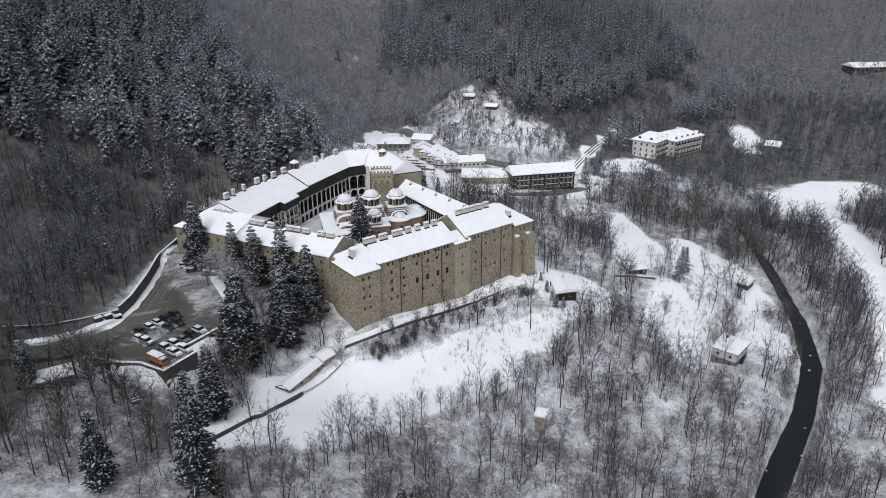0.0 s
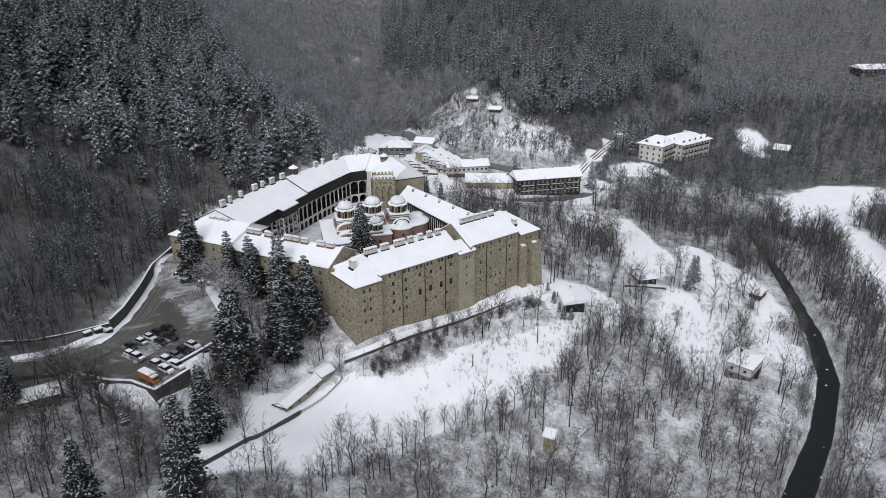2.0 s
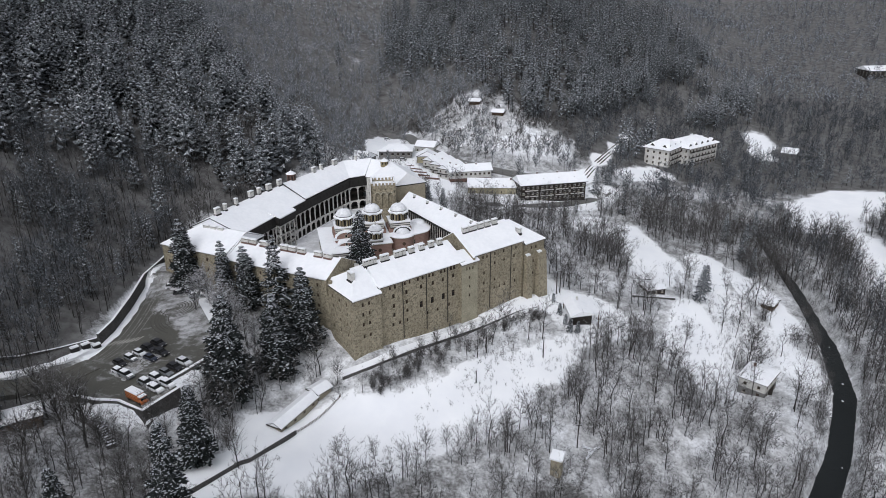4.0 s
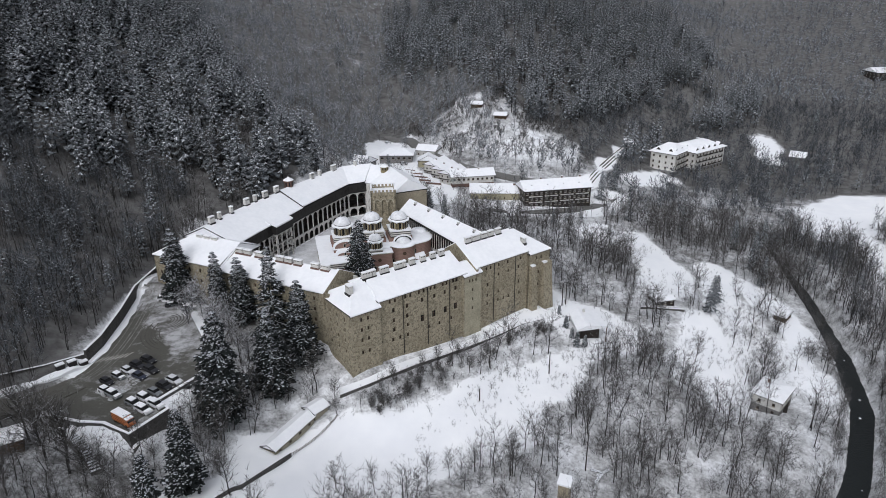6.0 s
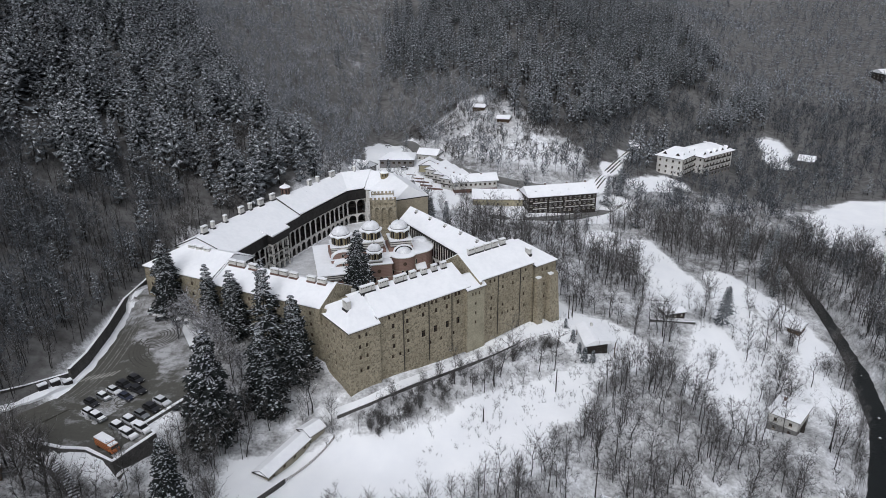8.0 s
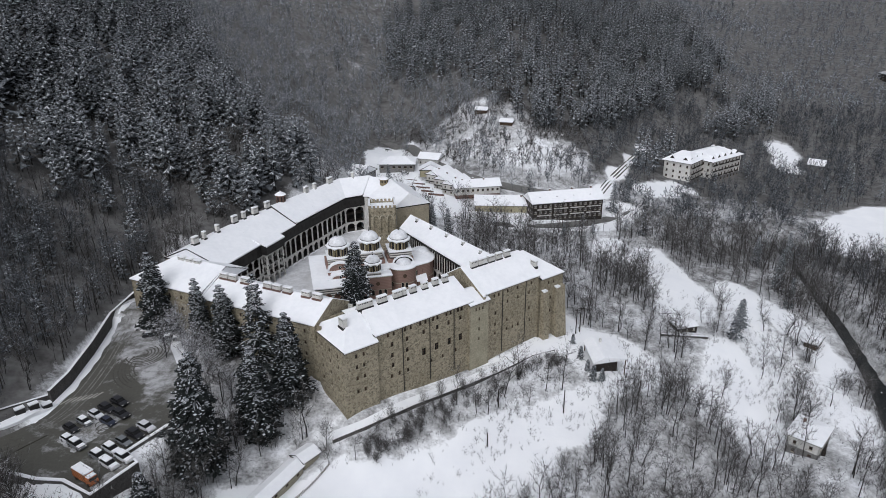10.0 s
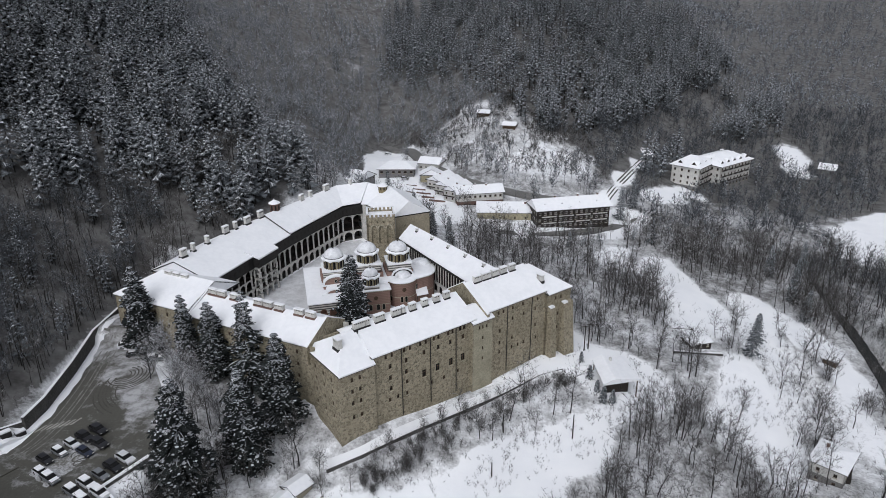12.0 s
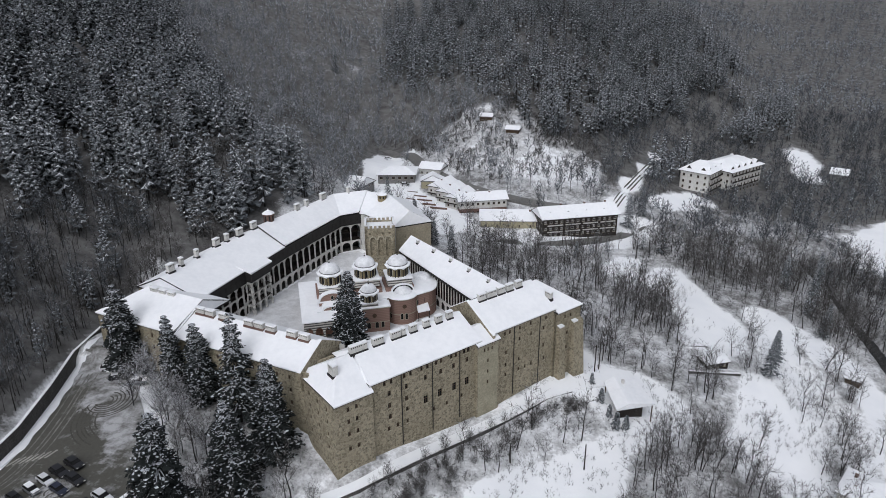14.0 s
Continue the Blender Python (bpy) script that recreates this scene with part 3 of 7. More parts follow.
for k in range(3):
    tyre_line(tracks, -60.5 + k, -17 - 1.5 * k, 1.7, 1.3, 20, wheels.uniform(200, 330), 0.5, 9.945 + 0.0015 * k)
tagged(new("tyre_tracks", tracks.mesh("tyre_tracks", [MAT["asphalt"]])), "curling dark tyre tracks in the trodden snow", "tyre tracks", kind="stuff")

low_wall("retaining_wall", [(-79.0, -7.0), (-78.3, 2), (-79.6, 19.5), (-82.0, 38), (-80.9, 50), (-80.0, 60)], 8.5, lambda x, y: 13.6 + 0.012 * y, 0.7, "grey_stone", "dark rubble retaining wall beside the road, capped with snow", cap=0.12)
low_wall("retaining_wall", [(-120, -43), (-106, -31), (-95, -22), (-87.3, -14.6), (-79.6, -6.6)], lambda x, y: height(x, y) - 5, lambda x, y: max(12.0, height(x, y) + 0.3), 0.6, "grey_stone", "lower stretch of the dark road wall behind the containers", cap=0.12)
low_wall("parapet", [(-76, -35.5), (-66, -38.6), (-59.4, -39.2), (-51.0, -44.0), (-45.0, -33.2), (-49.2, -29.1), (-42.0, -17.2)], 1.0, 10.6, 0.8, "grey_stone", "retaining wall and parapet of the car park")
low_wall("retaining_wall", [(-50.6, -44.4), (-45.4, -31.0), (-39.4, -20.4), (-36.6, -14.0)], -2.0, 6.3, 0.7, "grey_stone", "lower terrace wall below the car park")
s = Shape()
s.prism([(-48.9, -29.0), (-45.4, -31.0), (-39.4, -20.4), (-36.8, -14.2), (-40.6, -14.0), (-42.2, -17.4)], 1.0, 6.4)
tagged(new("terrace", s.mesh("terrace", [MAT["snow"]])), "narrow snowy terrace under the car park wall", "terrace", kind="structure")
low_wall("retaining_wall", [(-3, -8.6), (6, -4.9), (19, 4.4), (31, 14.0), (45, 24.4), (58, 34.2), (66, 38)], lambda x, y: height(x, y) - 4, lambda x, y: height(x - 1, y + 1.5) + 0.55, 0.5, "grey_stone", "low dark wall edging the path under the monastery")

# flight of stone steps down from the car park
steps_ob = thing("stone_steps", (-58, -46, 8), "curving flight of snowy stone steps below the parapet", "steps", kind="structure")
for k in range(16):
    a = 1.0 + 0.06 * k
    x, y = -66.5 + 0.62 * k, -42.2 - 0.32 * k - 0.018 * k * k
    s = Shape()
    s.box((x, y, 4.0), (0.75, 2.4, 4.6 - 0.22 * k), -0.5 - 0.03 * k)
    st = part("step", s, MAT["grey_stone"], steps_ob)


def court_material():
    """Snow on the paving, trodden along the galleries and the church."""
    n = Nodes("trodden_court_snow")
    fine, mid, broad = n.place_noise(1.8, 6, 0.7), n.place_noise(0.3, 5, 0.65), n.place_noise(0.07, 3)
    k = n.math("ADD", n.math("MULTIPLY", fine, 0.25), n.math("ADD", n.math("MULTIPLY", mid, 0.4), n.math("MULTIPLY", broad, 0.35)))
    c = n.mix(n.ramp(k, [(0.4, 0.0), (0.64, 1.0)]), (0.74, 0.745, 0.76), (0.42, 0.42, 0.425))
    return n.done(c, 0.8, fine, 0.3, 0.05)


court = Shape()
court.prism([(-6, 16), (38, 45), (36, 58), (10.6, 100), (-8, 129), (-15.5, 126), (-48, 52)], 8.2, 8.58)
tagged(new("courtyard", court.mesh("courtyard", [court_material()])), "paved courtyard under trodden snow", "courtyard", kind="structure")

# ---- the monastery ----
UA, UD, UN = Vector((0.3, -0.6)), Vector((0.7965, 0.6046)), Vector((-0.6046, 0.7965))


def on_front(u, deep=0.0):
    """Plan point u metres along the long front, deep metres in from it."""
    p = UA + UD * u + UN * deep
    return (p.x, p.y)


def frames_of(a, b):
    a, b = Vector(a), Vector(b)
    d = (b - a).normalized()
    return a, d, Vector((d.y, -d.x)), (b - a).length


def facade(s, a, b, z0, z1, holes, thick=0.45, mat=0, base=None):
    """A wall from a to b, its outer face to the right of that way, with openings (u, z, width, height) cut through it."""
    a, d, out, length = frames_of(a, b)
    us, zs = {0.0, length}, {z0, z1}
    for u, z, w, h in holes:
        us |= {max(0.0, u - w / 2), min(length, u + w / 2)}
        zs |= {z - h / 2, z + h / 2}
    us, zs = sorted(us), sorted(z for z in zs if z0 <= z <= z1)

    def at(u, z, k=0.0):
        p = a + d * u - out * k
        return (p.x, p.y, z)

    cols = {}
    for i, (u0, u1) in enumerate(zip(us, us[1:])):
        mid = (u0 + u1) / 2
        mine = [(z - h / 2, z + h / 2) for u, z, w, h in holes if abs(mid - u) < w / 2]
        cuts = sorted({z0, z1} | {v for m in mine for v in m if z0 < v < z1})
        for v0, v1 in zip(cuts, cuts[1:]):
            m = (v0 + v1) / 2
            if not any(lo < m < hi for lo, hi in mine):
                s.face([at(u0, v0), at(u1, v0), at(u1, v1), at(u0, v1)], mat)
    for u, z, w, h in holes:
        u0, u1, v0, v1 = u - w / 2, u + w / 2, z - h / 2, z + h / 2
        s.face([at(u0, v0), at(u0, v0, thick), at(u1, v0, thick), at(u1, v0)], mat)
        s.face([at(u0, v1), at(u1, v1), at(u1, v1, thick), at(u0, v1, thick)], mat)
        s.face([at(u0, v0), at(u0, v1), at(u0, v1, thick), at(u0, v0, thick)], mat)
        s.face([at(u1, v0), at(u1, v0, thick), at(u1, v1, thick), at(u1, v1)], mat)
    s.face([at(0, z0, thick), at(0, z1, thick), at(length, z1, thick), at(length, z0, thick)], mat)
    s.face([at(0, z1), at(length, z1), at(length, z1, thick), at(0, z1, thick)], mat)
    s.face([at(0, z0), at(0, z1), at(0, z1, thick), at(0, z0, thick)], mat)
    s.face([at(length, z0), at(length, z0, thick), at(length, z1, thick), at(length, z1)], mat)


def windows_in(parent, a, b, holes, deep=0.3, frame_mat="brown_wood", pane="glass"):
    """A window with frame, pane and sill in each opening."""
    a, d, out, length = frames_of(a, b)
    turn = math.atan2(d.y, d.x)
    for u, z, w, h in holes:
        p = a + d * u - out * deep
        s = Shape()
        s.box((p.x, p.y, z - h / 2), (w, 0.06, h), turn)
        win = part("window", s, MAT[pane], parent)
        f = Shape()
        q = p + out * 0.06
        f.box((q.x, q.y, z - h / 2), (0.09, 0.06, h), turn)
        for k in (-1, 1):
            e = q + d * (k * (w / 2 - 0.05))
            f.box((e.x, e.y, z - h / 2), (0.1, 0.06, h), turn)
        for zz in (z - h / 2, z + h * 0.12, z + h / 2 - 0.1):
            f.box((q.x, q.y, zz), (w, 0.065, 0.1), turn)
        part("frame", f, MAT[frame_mat], win)
        g = Shape()
        o = p + out * (deep + 0.04)
        g.box((o.x, o.y, z - h / 2 - 0.16), (w + 0.3, 0.24, 0.14), turn)
        part("sill", g, MAT["pale_stone"], win)


def roof(parent, outer, ridge, inner, ze_out, zr, ze_in, over=0.7, thick=0.38, name="roof", ends=(True, True), eave_mat="black", rims=(True, True)):
    """A snow-covered roof between two eave lines and a ridge line, all with the same number of points."""
    def pushed(line, other):
        res = []
        for i, p in enumerate(line):
            v = (Vector(p) - Vector(other[i])).normalized() * over
            res.append((p[0] + v.x, p[1] + v.y))
        return res

    mids = [((a[0] + b[0]) / 2, (a[1] + b[1]) / 2) for a, b in zip(outer, inner)]
    o, i2 = pushed(outer, mids), pushed(inner, mids)
    top, low = Shape(), Shape()
    n = len(outer)

    def bulge(a, b, c, d, shape, swell=0.06):
        """A patch split finely enough to sag and swell a little, as lying snow does."""
        a, b, c, d = map(Vector, (a, b, c, d))
        nu, nv = max(1, int((b - a).length / 2.5)), max(1, int((d - a).length / 2.5))
        grid = []
        for y in range(nv + 1):
            row = []
            for x in range(nu + 1):
                s, t = x / nu, y / nv
                p = (a * (1 - s) + b * s) * (1 - t) + (d * (1 - s) + c * s) * t
                if 0 < t < 1:
                    p.z += noise.noise((p.x * 0.25, p.y * 0.25, 1.0)) * swell
                row.append(p)
            grid.append(row)
        for y in range(nv):
            for x in range(nu):
                shape.face([grid[y][x], grid[y][x + 1], grid[y + 1][x + 1], grid[y + 1][x]])

    for k in range(n - 1):
        bulge((*o[k], ze_out + thick), (*o[k + 1], ze_out + thick), (*ridge[k + 1], zr + thick), (*ridge[k], zr + thick), top)
        bulge((*ridge[k], zr + thick), (*ridge[k + 1], zr + thick), (*i2[k + 1], ze_in + thick), (*i2[k], ze_in + thick), top)
        bulge((*o[k + 1], ze_out), (*o[k], ze_out), (*ridge[k], zr), (*ridge[k + 1], zr), low, 0.0)
        bulge((*ridge[k + 1], zr), (*ridge[k], zr), (*i2[k], ze_in), (*i2[k + 1], ze_in), low, 0.0)
        for line, z, flip in ((o, ze_out, 0), (i2, ze_in, 1)):
            q = [(*line[k], z), (*line[k + 1], z), (*line[k + 1], z + thick), (*line[k], z + thick)]
            m = [(*line[k], z - 0.16), (*line[k + 1], z - 0.16), (*line[k + 1], z), (*line[k], z)]
            top.face(q if not flip else q[::-1])
            low.face(m if not flip else m[::-1])
    for k, hip in ((0, ends[0]), (n - 1, ends[1])):
        tri = [(*i2[k], ze_in + thick), (*o[k], ze_out + thick), (*ridge[k], zr + thick)]
        lo = [(*i2[k], ze_in - 0.1), (*o[k], ze_out - 0.1), (*ridge[k], zr)]
        top.face(tri if k == 0 else tri[::-1])
        rim = [lo[0], lo[1], tri[1], tri[0]]
        if rims[k > 0]:
            low.face(rim if k == 0 else rim[::-1])
        if not hip:
            low.face([lo[0], lo[2], tri[2], tri[0]])
            low.face([lo[2], lo[1], tri[1], tri[2]])
    r = part(name, top, MAT["roof_snow"], parent, "roof under an unbroken sheet of snow")
    part("eave", low, MAT[eave_mat], r, "dark timber eaves")
    return r


def chimney(parent, p, z, turn, size=(2.6, 0.9, 1.9), mat="plaster", label="white plastered chimney with arched smoke holes", skirt="black"):
    """A broad chimney: shaft, a course of smoke holes under the cap, and snow on top."""
    s = Shape()
    w, d, h = size
    s.box((p[0], p[1], z - 1.5), (w, d, h * 0.62 + 1.5), turn)
    ch = part("chimney", s, MAT[mat], parent, label)
    n = max(2, int(w / 0.55))
    c, sn = math.cos(turn), math.sin(turn)
    for k in range(n + 1):
        o = -w / 2 + 0.08 + (w - 0.16) * k / n
        e = Shape()
        e.box((p[0] + o * c, p[1] + o * sn, z + h * 0.62), (0.16, d, h * 0.2), turn)
        part("pier", e, MAT[mat], ch)
    e = Shape()
    e.box((p[0], p[1], z + h * 0.82), (w + 0.2, d + 0.2, 0.12), turn)
    part("cap", e, MAT[mat], ch)
    g = Shape()
    g.box((p[0], p[1], z + h * 0.82 + 0.12), (w + 0.1, d + 0.1, 0.26), turn)
    part("snow_cap", g, MAT["roof_snow"], ch)
    # Dark box fills the smoke holes in place of their inner shade.
    v = Shape()
    v.box((p[0], p[1], z + h * 0.62), (w - 0.3, d - 0.35, h * 0.19), turn)
    part("smoke_hole", v, MAT["void"], ch)
    # Slightly wider box in the skirt colour round the chimney foot.
    k = Shape()
    k.box((p[0], p[1], z - 1.6), (w + 0.3, d + 0.5, 2.0), turn)
    part("base_skirt", k, MAT[skirt], ch)


def drain_pipe(parent, p, z0, z1):
    s = Shape()
    s.rings((p[0], p[1], z0), [(0.13, 0), (0.13, z1 - z0)], 8)
    s.rings((p[0], p[1], z1), [(0.13, -0.1), (0.26, 0.1), (0.26, 0.35)], 8)
    part("drain_pipe", s, MAT["black"], parent)


def arch_row(s, a, b, z, bays, rise, pillar=0.55, thick=0.6, mat=0, spring=0.55, top=None, each=None):
    """An open arcade from a to b: pillars with capitals and round arches, of one storey's height."""
    a, d, out, length = frames_of(a, b)
    turn = math.atan2(d.y, d.x)
    step = length / bays
    top = top or rise
    for k in range(bays + 1):
        p = a + d * (k * step) - out * (thick / 2)
        c = Shape() if each else s
        c.box((p.x, p.y, z), (pillar, thick, rise * spring), turn, mat)
        c.box((p.x, p.y, z + rise * spring - 0.16), (pillar + 0.2, thick + 0.2, 0.16), turn, mat)
        if each:
            each(c)
    for k in range(bays):
        r = (step - pillar) / 2
        mid = (k + 0.5) * step
        curve = [(mid - r * math.cos(math.pi * j / 10), rise * spring + min(r, rise * (0.96 - spring)) * math.sin(math.pi * j / 10)) for j in range(11)]
        curve = [(k * step, rise * spring)] + curve + [((k + 1) * step, rise * spring)]
        for (u0, h0), (u1, h1) in zip(curve, curve[1:]):
            def at(u, h, deep):
                q = a + d * u - out * deep
                return (q.x, q.y, z + h)
            s.face([at(u0, h0, 0), at(u1, h1, 0), at(u1, top, 0), at(u0, top, 0)], mat)
            s.face([at(u1, h1, thick), at(u0, h0, thick), at(u0, top, thick), at(u1, top, thick)], mat)
            s.face([at(u0, h0, thick), at(u1, h1, thick), at(u1, h1, 0), at(u0, h0, 0)], mat)


def gallery(parent, a, b, z0, levels, z1, bays, deep=4.4, posts=False, proud=0.4):
    """The courtyard side of a wing: open arcades of the given level heights before a back wall, and a dark timber storey up to the eaves."""
    a2, d, out, length = frames_of(a, b)
    turn = math.atan2(d.y, d.x)
    mid = a2 + d * (length / 2) - out * (deep / 2)
    z = z0
    for k, h in enumerate(levels):
        s = Shape()
        if posts and k:
            for j in range(bays * 2 + 1):
                p = a2 + d * (length * j / (bays * 2)) - out * 0.2
                c = Shape()
                c.box((p.x, p.y, z), (0.24, 0.24, h), turn)
                part("post", c, MAT["plaster"], parent)
        else:
            arch_row(s, a, b, z, bays, h - 0.25, pillar=0.36 if k else 0.7, thick=0.5, spring=0.5 if h < 5.5 else 0.7, top=h, each=lambda c: part("pillar", c, MAT["plaster"], parent))
            part("arcade", s, MAT["plaster"], parent, "white plastered arcade")
        floors = [z] if h < 5.5 else [z, z + h / 2]
        for f0 in floors:
            if f0 > z0:
                f = Shape()
                c = mid - out * (0.3 if f0 == z else 0.6)
                f.box((c.x, c.y, f0 - 0.3), (length, deep - (0.4 if f0 == z else 0.9), 0.3), turn)
                part("gallery_floor", f, MAT["dark_wood"], parent)
                r = Shape()
                for j in range(int(length / 0.8) + 1):
                    p = a2 + d * min(length, j * 0.8) - out * 0.7
                    r.box((p.x, p.y, f0), (0.07, 0.07, 0.95), turn)
                p = a2 + d * (length / 2) - out * 0.7
                r.box((p.x, p.y, f0 + 0.95), (length, 0.12, 0.12), turn)
                part("railing", r, MAT["dark_wood"], parent)
        z += h
    f = Shape()
    f.box((mid.x - out.x * 0.3, mid.y - out.y * 0.3, z0 - 0.1), (length, deep - 0.6, 0.24), turn)
    part("gallery_floor", f, MAT["grey_stone_floor"], parent)
    # Black back wall: the deep shade of the gallery is put into its colour.
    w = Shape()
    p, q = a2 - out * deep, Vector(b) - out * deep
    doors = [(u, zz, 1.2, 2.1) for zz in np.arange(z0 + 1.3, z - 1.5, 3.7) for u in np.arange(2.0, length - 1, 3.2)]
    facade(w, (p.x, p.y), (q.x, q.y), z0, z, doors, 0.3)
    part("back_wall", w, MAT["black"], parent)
    # Dark sheet behind the doors stands for the unlit rooms.
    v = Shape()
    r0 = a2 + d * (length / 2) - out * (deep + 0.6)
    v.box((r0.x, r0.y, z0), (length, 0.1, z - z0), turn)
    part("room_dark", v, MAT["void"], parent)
    t = Shape()
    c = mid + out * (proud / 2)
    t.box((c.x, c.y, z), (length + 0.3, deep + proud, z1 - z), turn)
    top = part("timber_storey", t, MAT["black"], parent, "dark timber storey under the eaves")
    n = max(1, int(length / 2.6))
    for j in range(n):
        g = Shape()
        p = a2 + d * ((j + 0.5) * length / n) + out * (proud + 0.01)
        g.box((p.x, p.y, z + (z1 - z) * 0.35), (0.9, 0.1, (z1 - z) * 0.35), turn)
        part("window", g, MAT["void"], top)


# long front, first section with its corner block and the bay
front = thing("monastery_wing", (*on_front(24, 9), 0), "long rubble-stone monastery front with small windows and snowy roof", "monastery", "wings of the monastery")
SMALL = (0.8, 1.35)
corner_holes = [(u, z, *SMALL) for u in (3.6, 6.0) for z in (18.5, 15.0, 11.4, 7.0)]
facade_holes = [(u, z, *SMALL) for u, z in ((10.9, 17.6), (10.9, 13.8), (10.9, 10.6), (10.9, 7.0), (14.8, 20.9), (16.8, 20.9), (15.6, 7.0), (18.4, 7.0), (20.8, 20.9), (22.8, 20.9),
                                            (21.5, 10.6), (21.5, 6.9), (26.3, 20.9), (28.2, 20.9), (30.1, 6.9), (31.1, 20.9), (32.7, 20.9), (34.6, 6.9), (36.2, 20.9), (37.8, 20.9), (39.8, 7.2))]
facade_holes += [(u, z, 1.0, 1.55) for u, z in ((16.1, 17.5), (16.1, 13.9), (16.2, 10.5), (21.4, 17.5), (21.4, 13.9), (27.5, 17.8), (32.6, 17.7), (37.0, 17.8), (41.7, 18.0), (40.7, 21.0), (42.1, 21.0))]
facade_holes += [(u, z, 1.4, 2.4) for u, z in ((27.5, 11.0), (32.3, 11.2), (37.2, 11.2), (41.7, 11.2))]
bay_holes = [(u, z, 0.6, 1.2) for u, z in ((47.3, 19.3), (48.6, 19.2), (50.1, 19.1), (48.6, 15.6), (48.6, 12.1), (48.6, 8.6))]
second_holes = [(u, z, 0.75, 1.3) for u, z in ((55.7, 21.2), (57.6, 21.2), (56.3, 14.9), (56.3, 10.8), (56.3, 7.5), (61.5, 21.3), (61.5, 17.6), (61.5, 10.9), (61.5, 7.5), (65.8, 21.3), (66.2, 17.8), (64.1, 7.4), (66.6, 7.5), (71.3, 17.9), (71.6, 12.0), (72.0, 7.3), (72.2, 21.1))]
end_holes = [(u, z, 0.75, 1.3) for u, z in ((79.7, 19.4), (82.1, 19.2), (81.0, 13.5), (81.0, 8.5))]


def front_wall(parent, u0, u1, deep, z1, holes, mat="stone", z0=-6.0, name="wall"):
    s = Shape()
    a, b = on_front(u0, deep), on_front(u1, deep)
    mine = [(u - u0, z, w, h) for u, z, w, h in holes]
    facade(s, a, b, z0, z1, mine)
    ob = part(name, s, MAT[mat], parent)
    windows_in(parent, a, b, mine)
    return ob


front_wall(front, -0.6, 10.2, -0.9, 21.0, [(u, z, w, h) for u, z, w, h in corner_holes])
front_wall(front, 10.2, 45.0, 0.0, 22.3, facade_holes)
front_wall(front, 45.0, 52.3, -0.9, 21.3, bay_holes, "pale_rubble")
west_holes = [(u, z, *SMALL) for u in (3.0, 7.5, 12.0) for z in (18.5, 15.0, 11.4, 7.5)]
s = Shape()
facade(s, on_front(-0.6, 17.5), on_front(-0.6, -0.45), -6, 21, [(18 - u, z, w, h) for u, z, w, h in west_holes])
part("wall", s, MAT["stone"], front)
windows_in(front, on_front(-0.6, 17.5), on_front(-0.6, -0.45), [(18 - u, z, w, h) for u, z, w, h in west_holes])
s = Shape()
facade(s, on_front(10.2, 0), on_front(10.2, -0.9), -6, 21, [])
facade(s, on_front(45.0, -0.9), on_front(45.0, 0), -6, 21.3, [])
facade(s, on_front(52.3, 0), on_front(52.3, -0.9), -6, 21.3, [])
facade(s, on_front(52.0, 17.5), on_front(-0.6, 17.5), 6, 23.0, [(u, z, 1.0, 1.6) for u in np.arange(4, 50, 3.5) for z in (13.0, 16.5, 20.0)])
part("wall", s, MAT["stone"], front)
roof(front, [on_front(10.0, 0), on_front(46.5, 0)], [on_front(11.6, 9.5), on_front(46.5, 9.5)], [on_front(10.0, 17.5), on_front(46.5, 17.5)], 22.3, 27.3, 22.8, ends=(True, False))
roof(front, [on_front(-0.6, -0.9), on_front(10.6, -0.9)], [on_front(6.5, 8.6), on_front(10.6, 9.0)], [on_front(-0.6, 17.5), on_front(10.6, 17.5)], 20.9, 26.9, 21.2, name="hip_roof", ends=(True, True), rims=(True, False))
roof(front, [on_front(44.2, -0.9), on_front(52.6, -0.9)], [on_front(44.2, 4.2), on_front(52.6, 4.2)], [on_front(44.2, 5.0), on_front(52.6, 5.0)], 21.4, 24.3, 23.8, name="bay_roof", ends=(True, True), rims=(False, False))
for u in (19.7, 29.6, 38.9):
    drain_pipe(front, on_front(u, -0.25), 0.5, 22.0)
drain_pipe(front, on_front(10.5, -0.25), 0.5, 20.6)
ft = math.atan2(UD.y, UD.x)
for u, w in ((12.0, 3.6), (14.6, 1.2), (18.6, 3.2), (24.2, 3.0), (26.6, 1.1), (29.8, 2.2), (34.2, 2.0), (38.4, 2.0), (42.2, 2.0)):
    chimney(front, on_front(u, 8.7), 26.9, ft, (w, 1.1, 2.6))
chimney(front, on_front(3.9, 6.2), 24.6, ft + 1.57, (2.6, 1.4, 3.6))

# second section, a little higher, with the end block and its buttress
second = thing("monastery_wing", (*on_front(66, 9), 0), "tall end section of the rubble-stone monastery front with snowy roof", "monastery", "wings of the monastery")
front_wall(second, 52.3, 75.5, 0.0, 23.0, second_holes)
front_wall(second, 75.5, 86.6, -0.8, 21.6, end_holes)
s = Shape()
facade(s, on_front(86.6, -0.8), on_front(86.6, 18), -8, 21.6, [(u, z, 0.8, 1.3) for u in (4, 8, 12) for z in (18.5, 14.5, 10.5)])
facade(s, on_front(75.5, 0), on_front(75.5, -0.8), -6, 21.6, [])
facade(s, on_front(86.6, 18), on_front(46.5, 18), 3, 23, [])
part("wall", s, MAT["stone"], second)
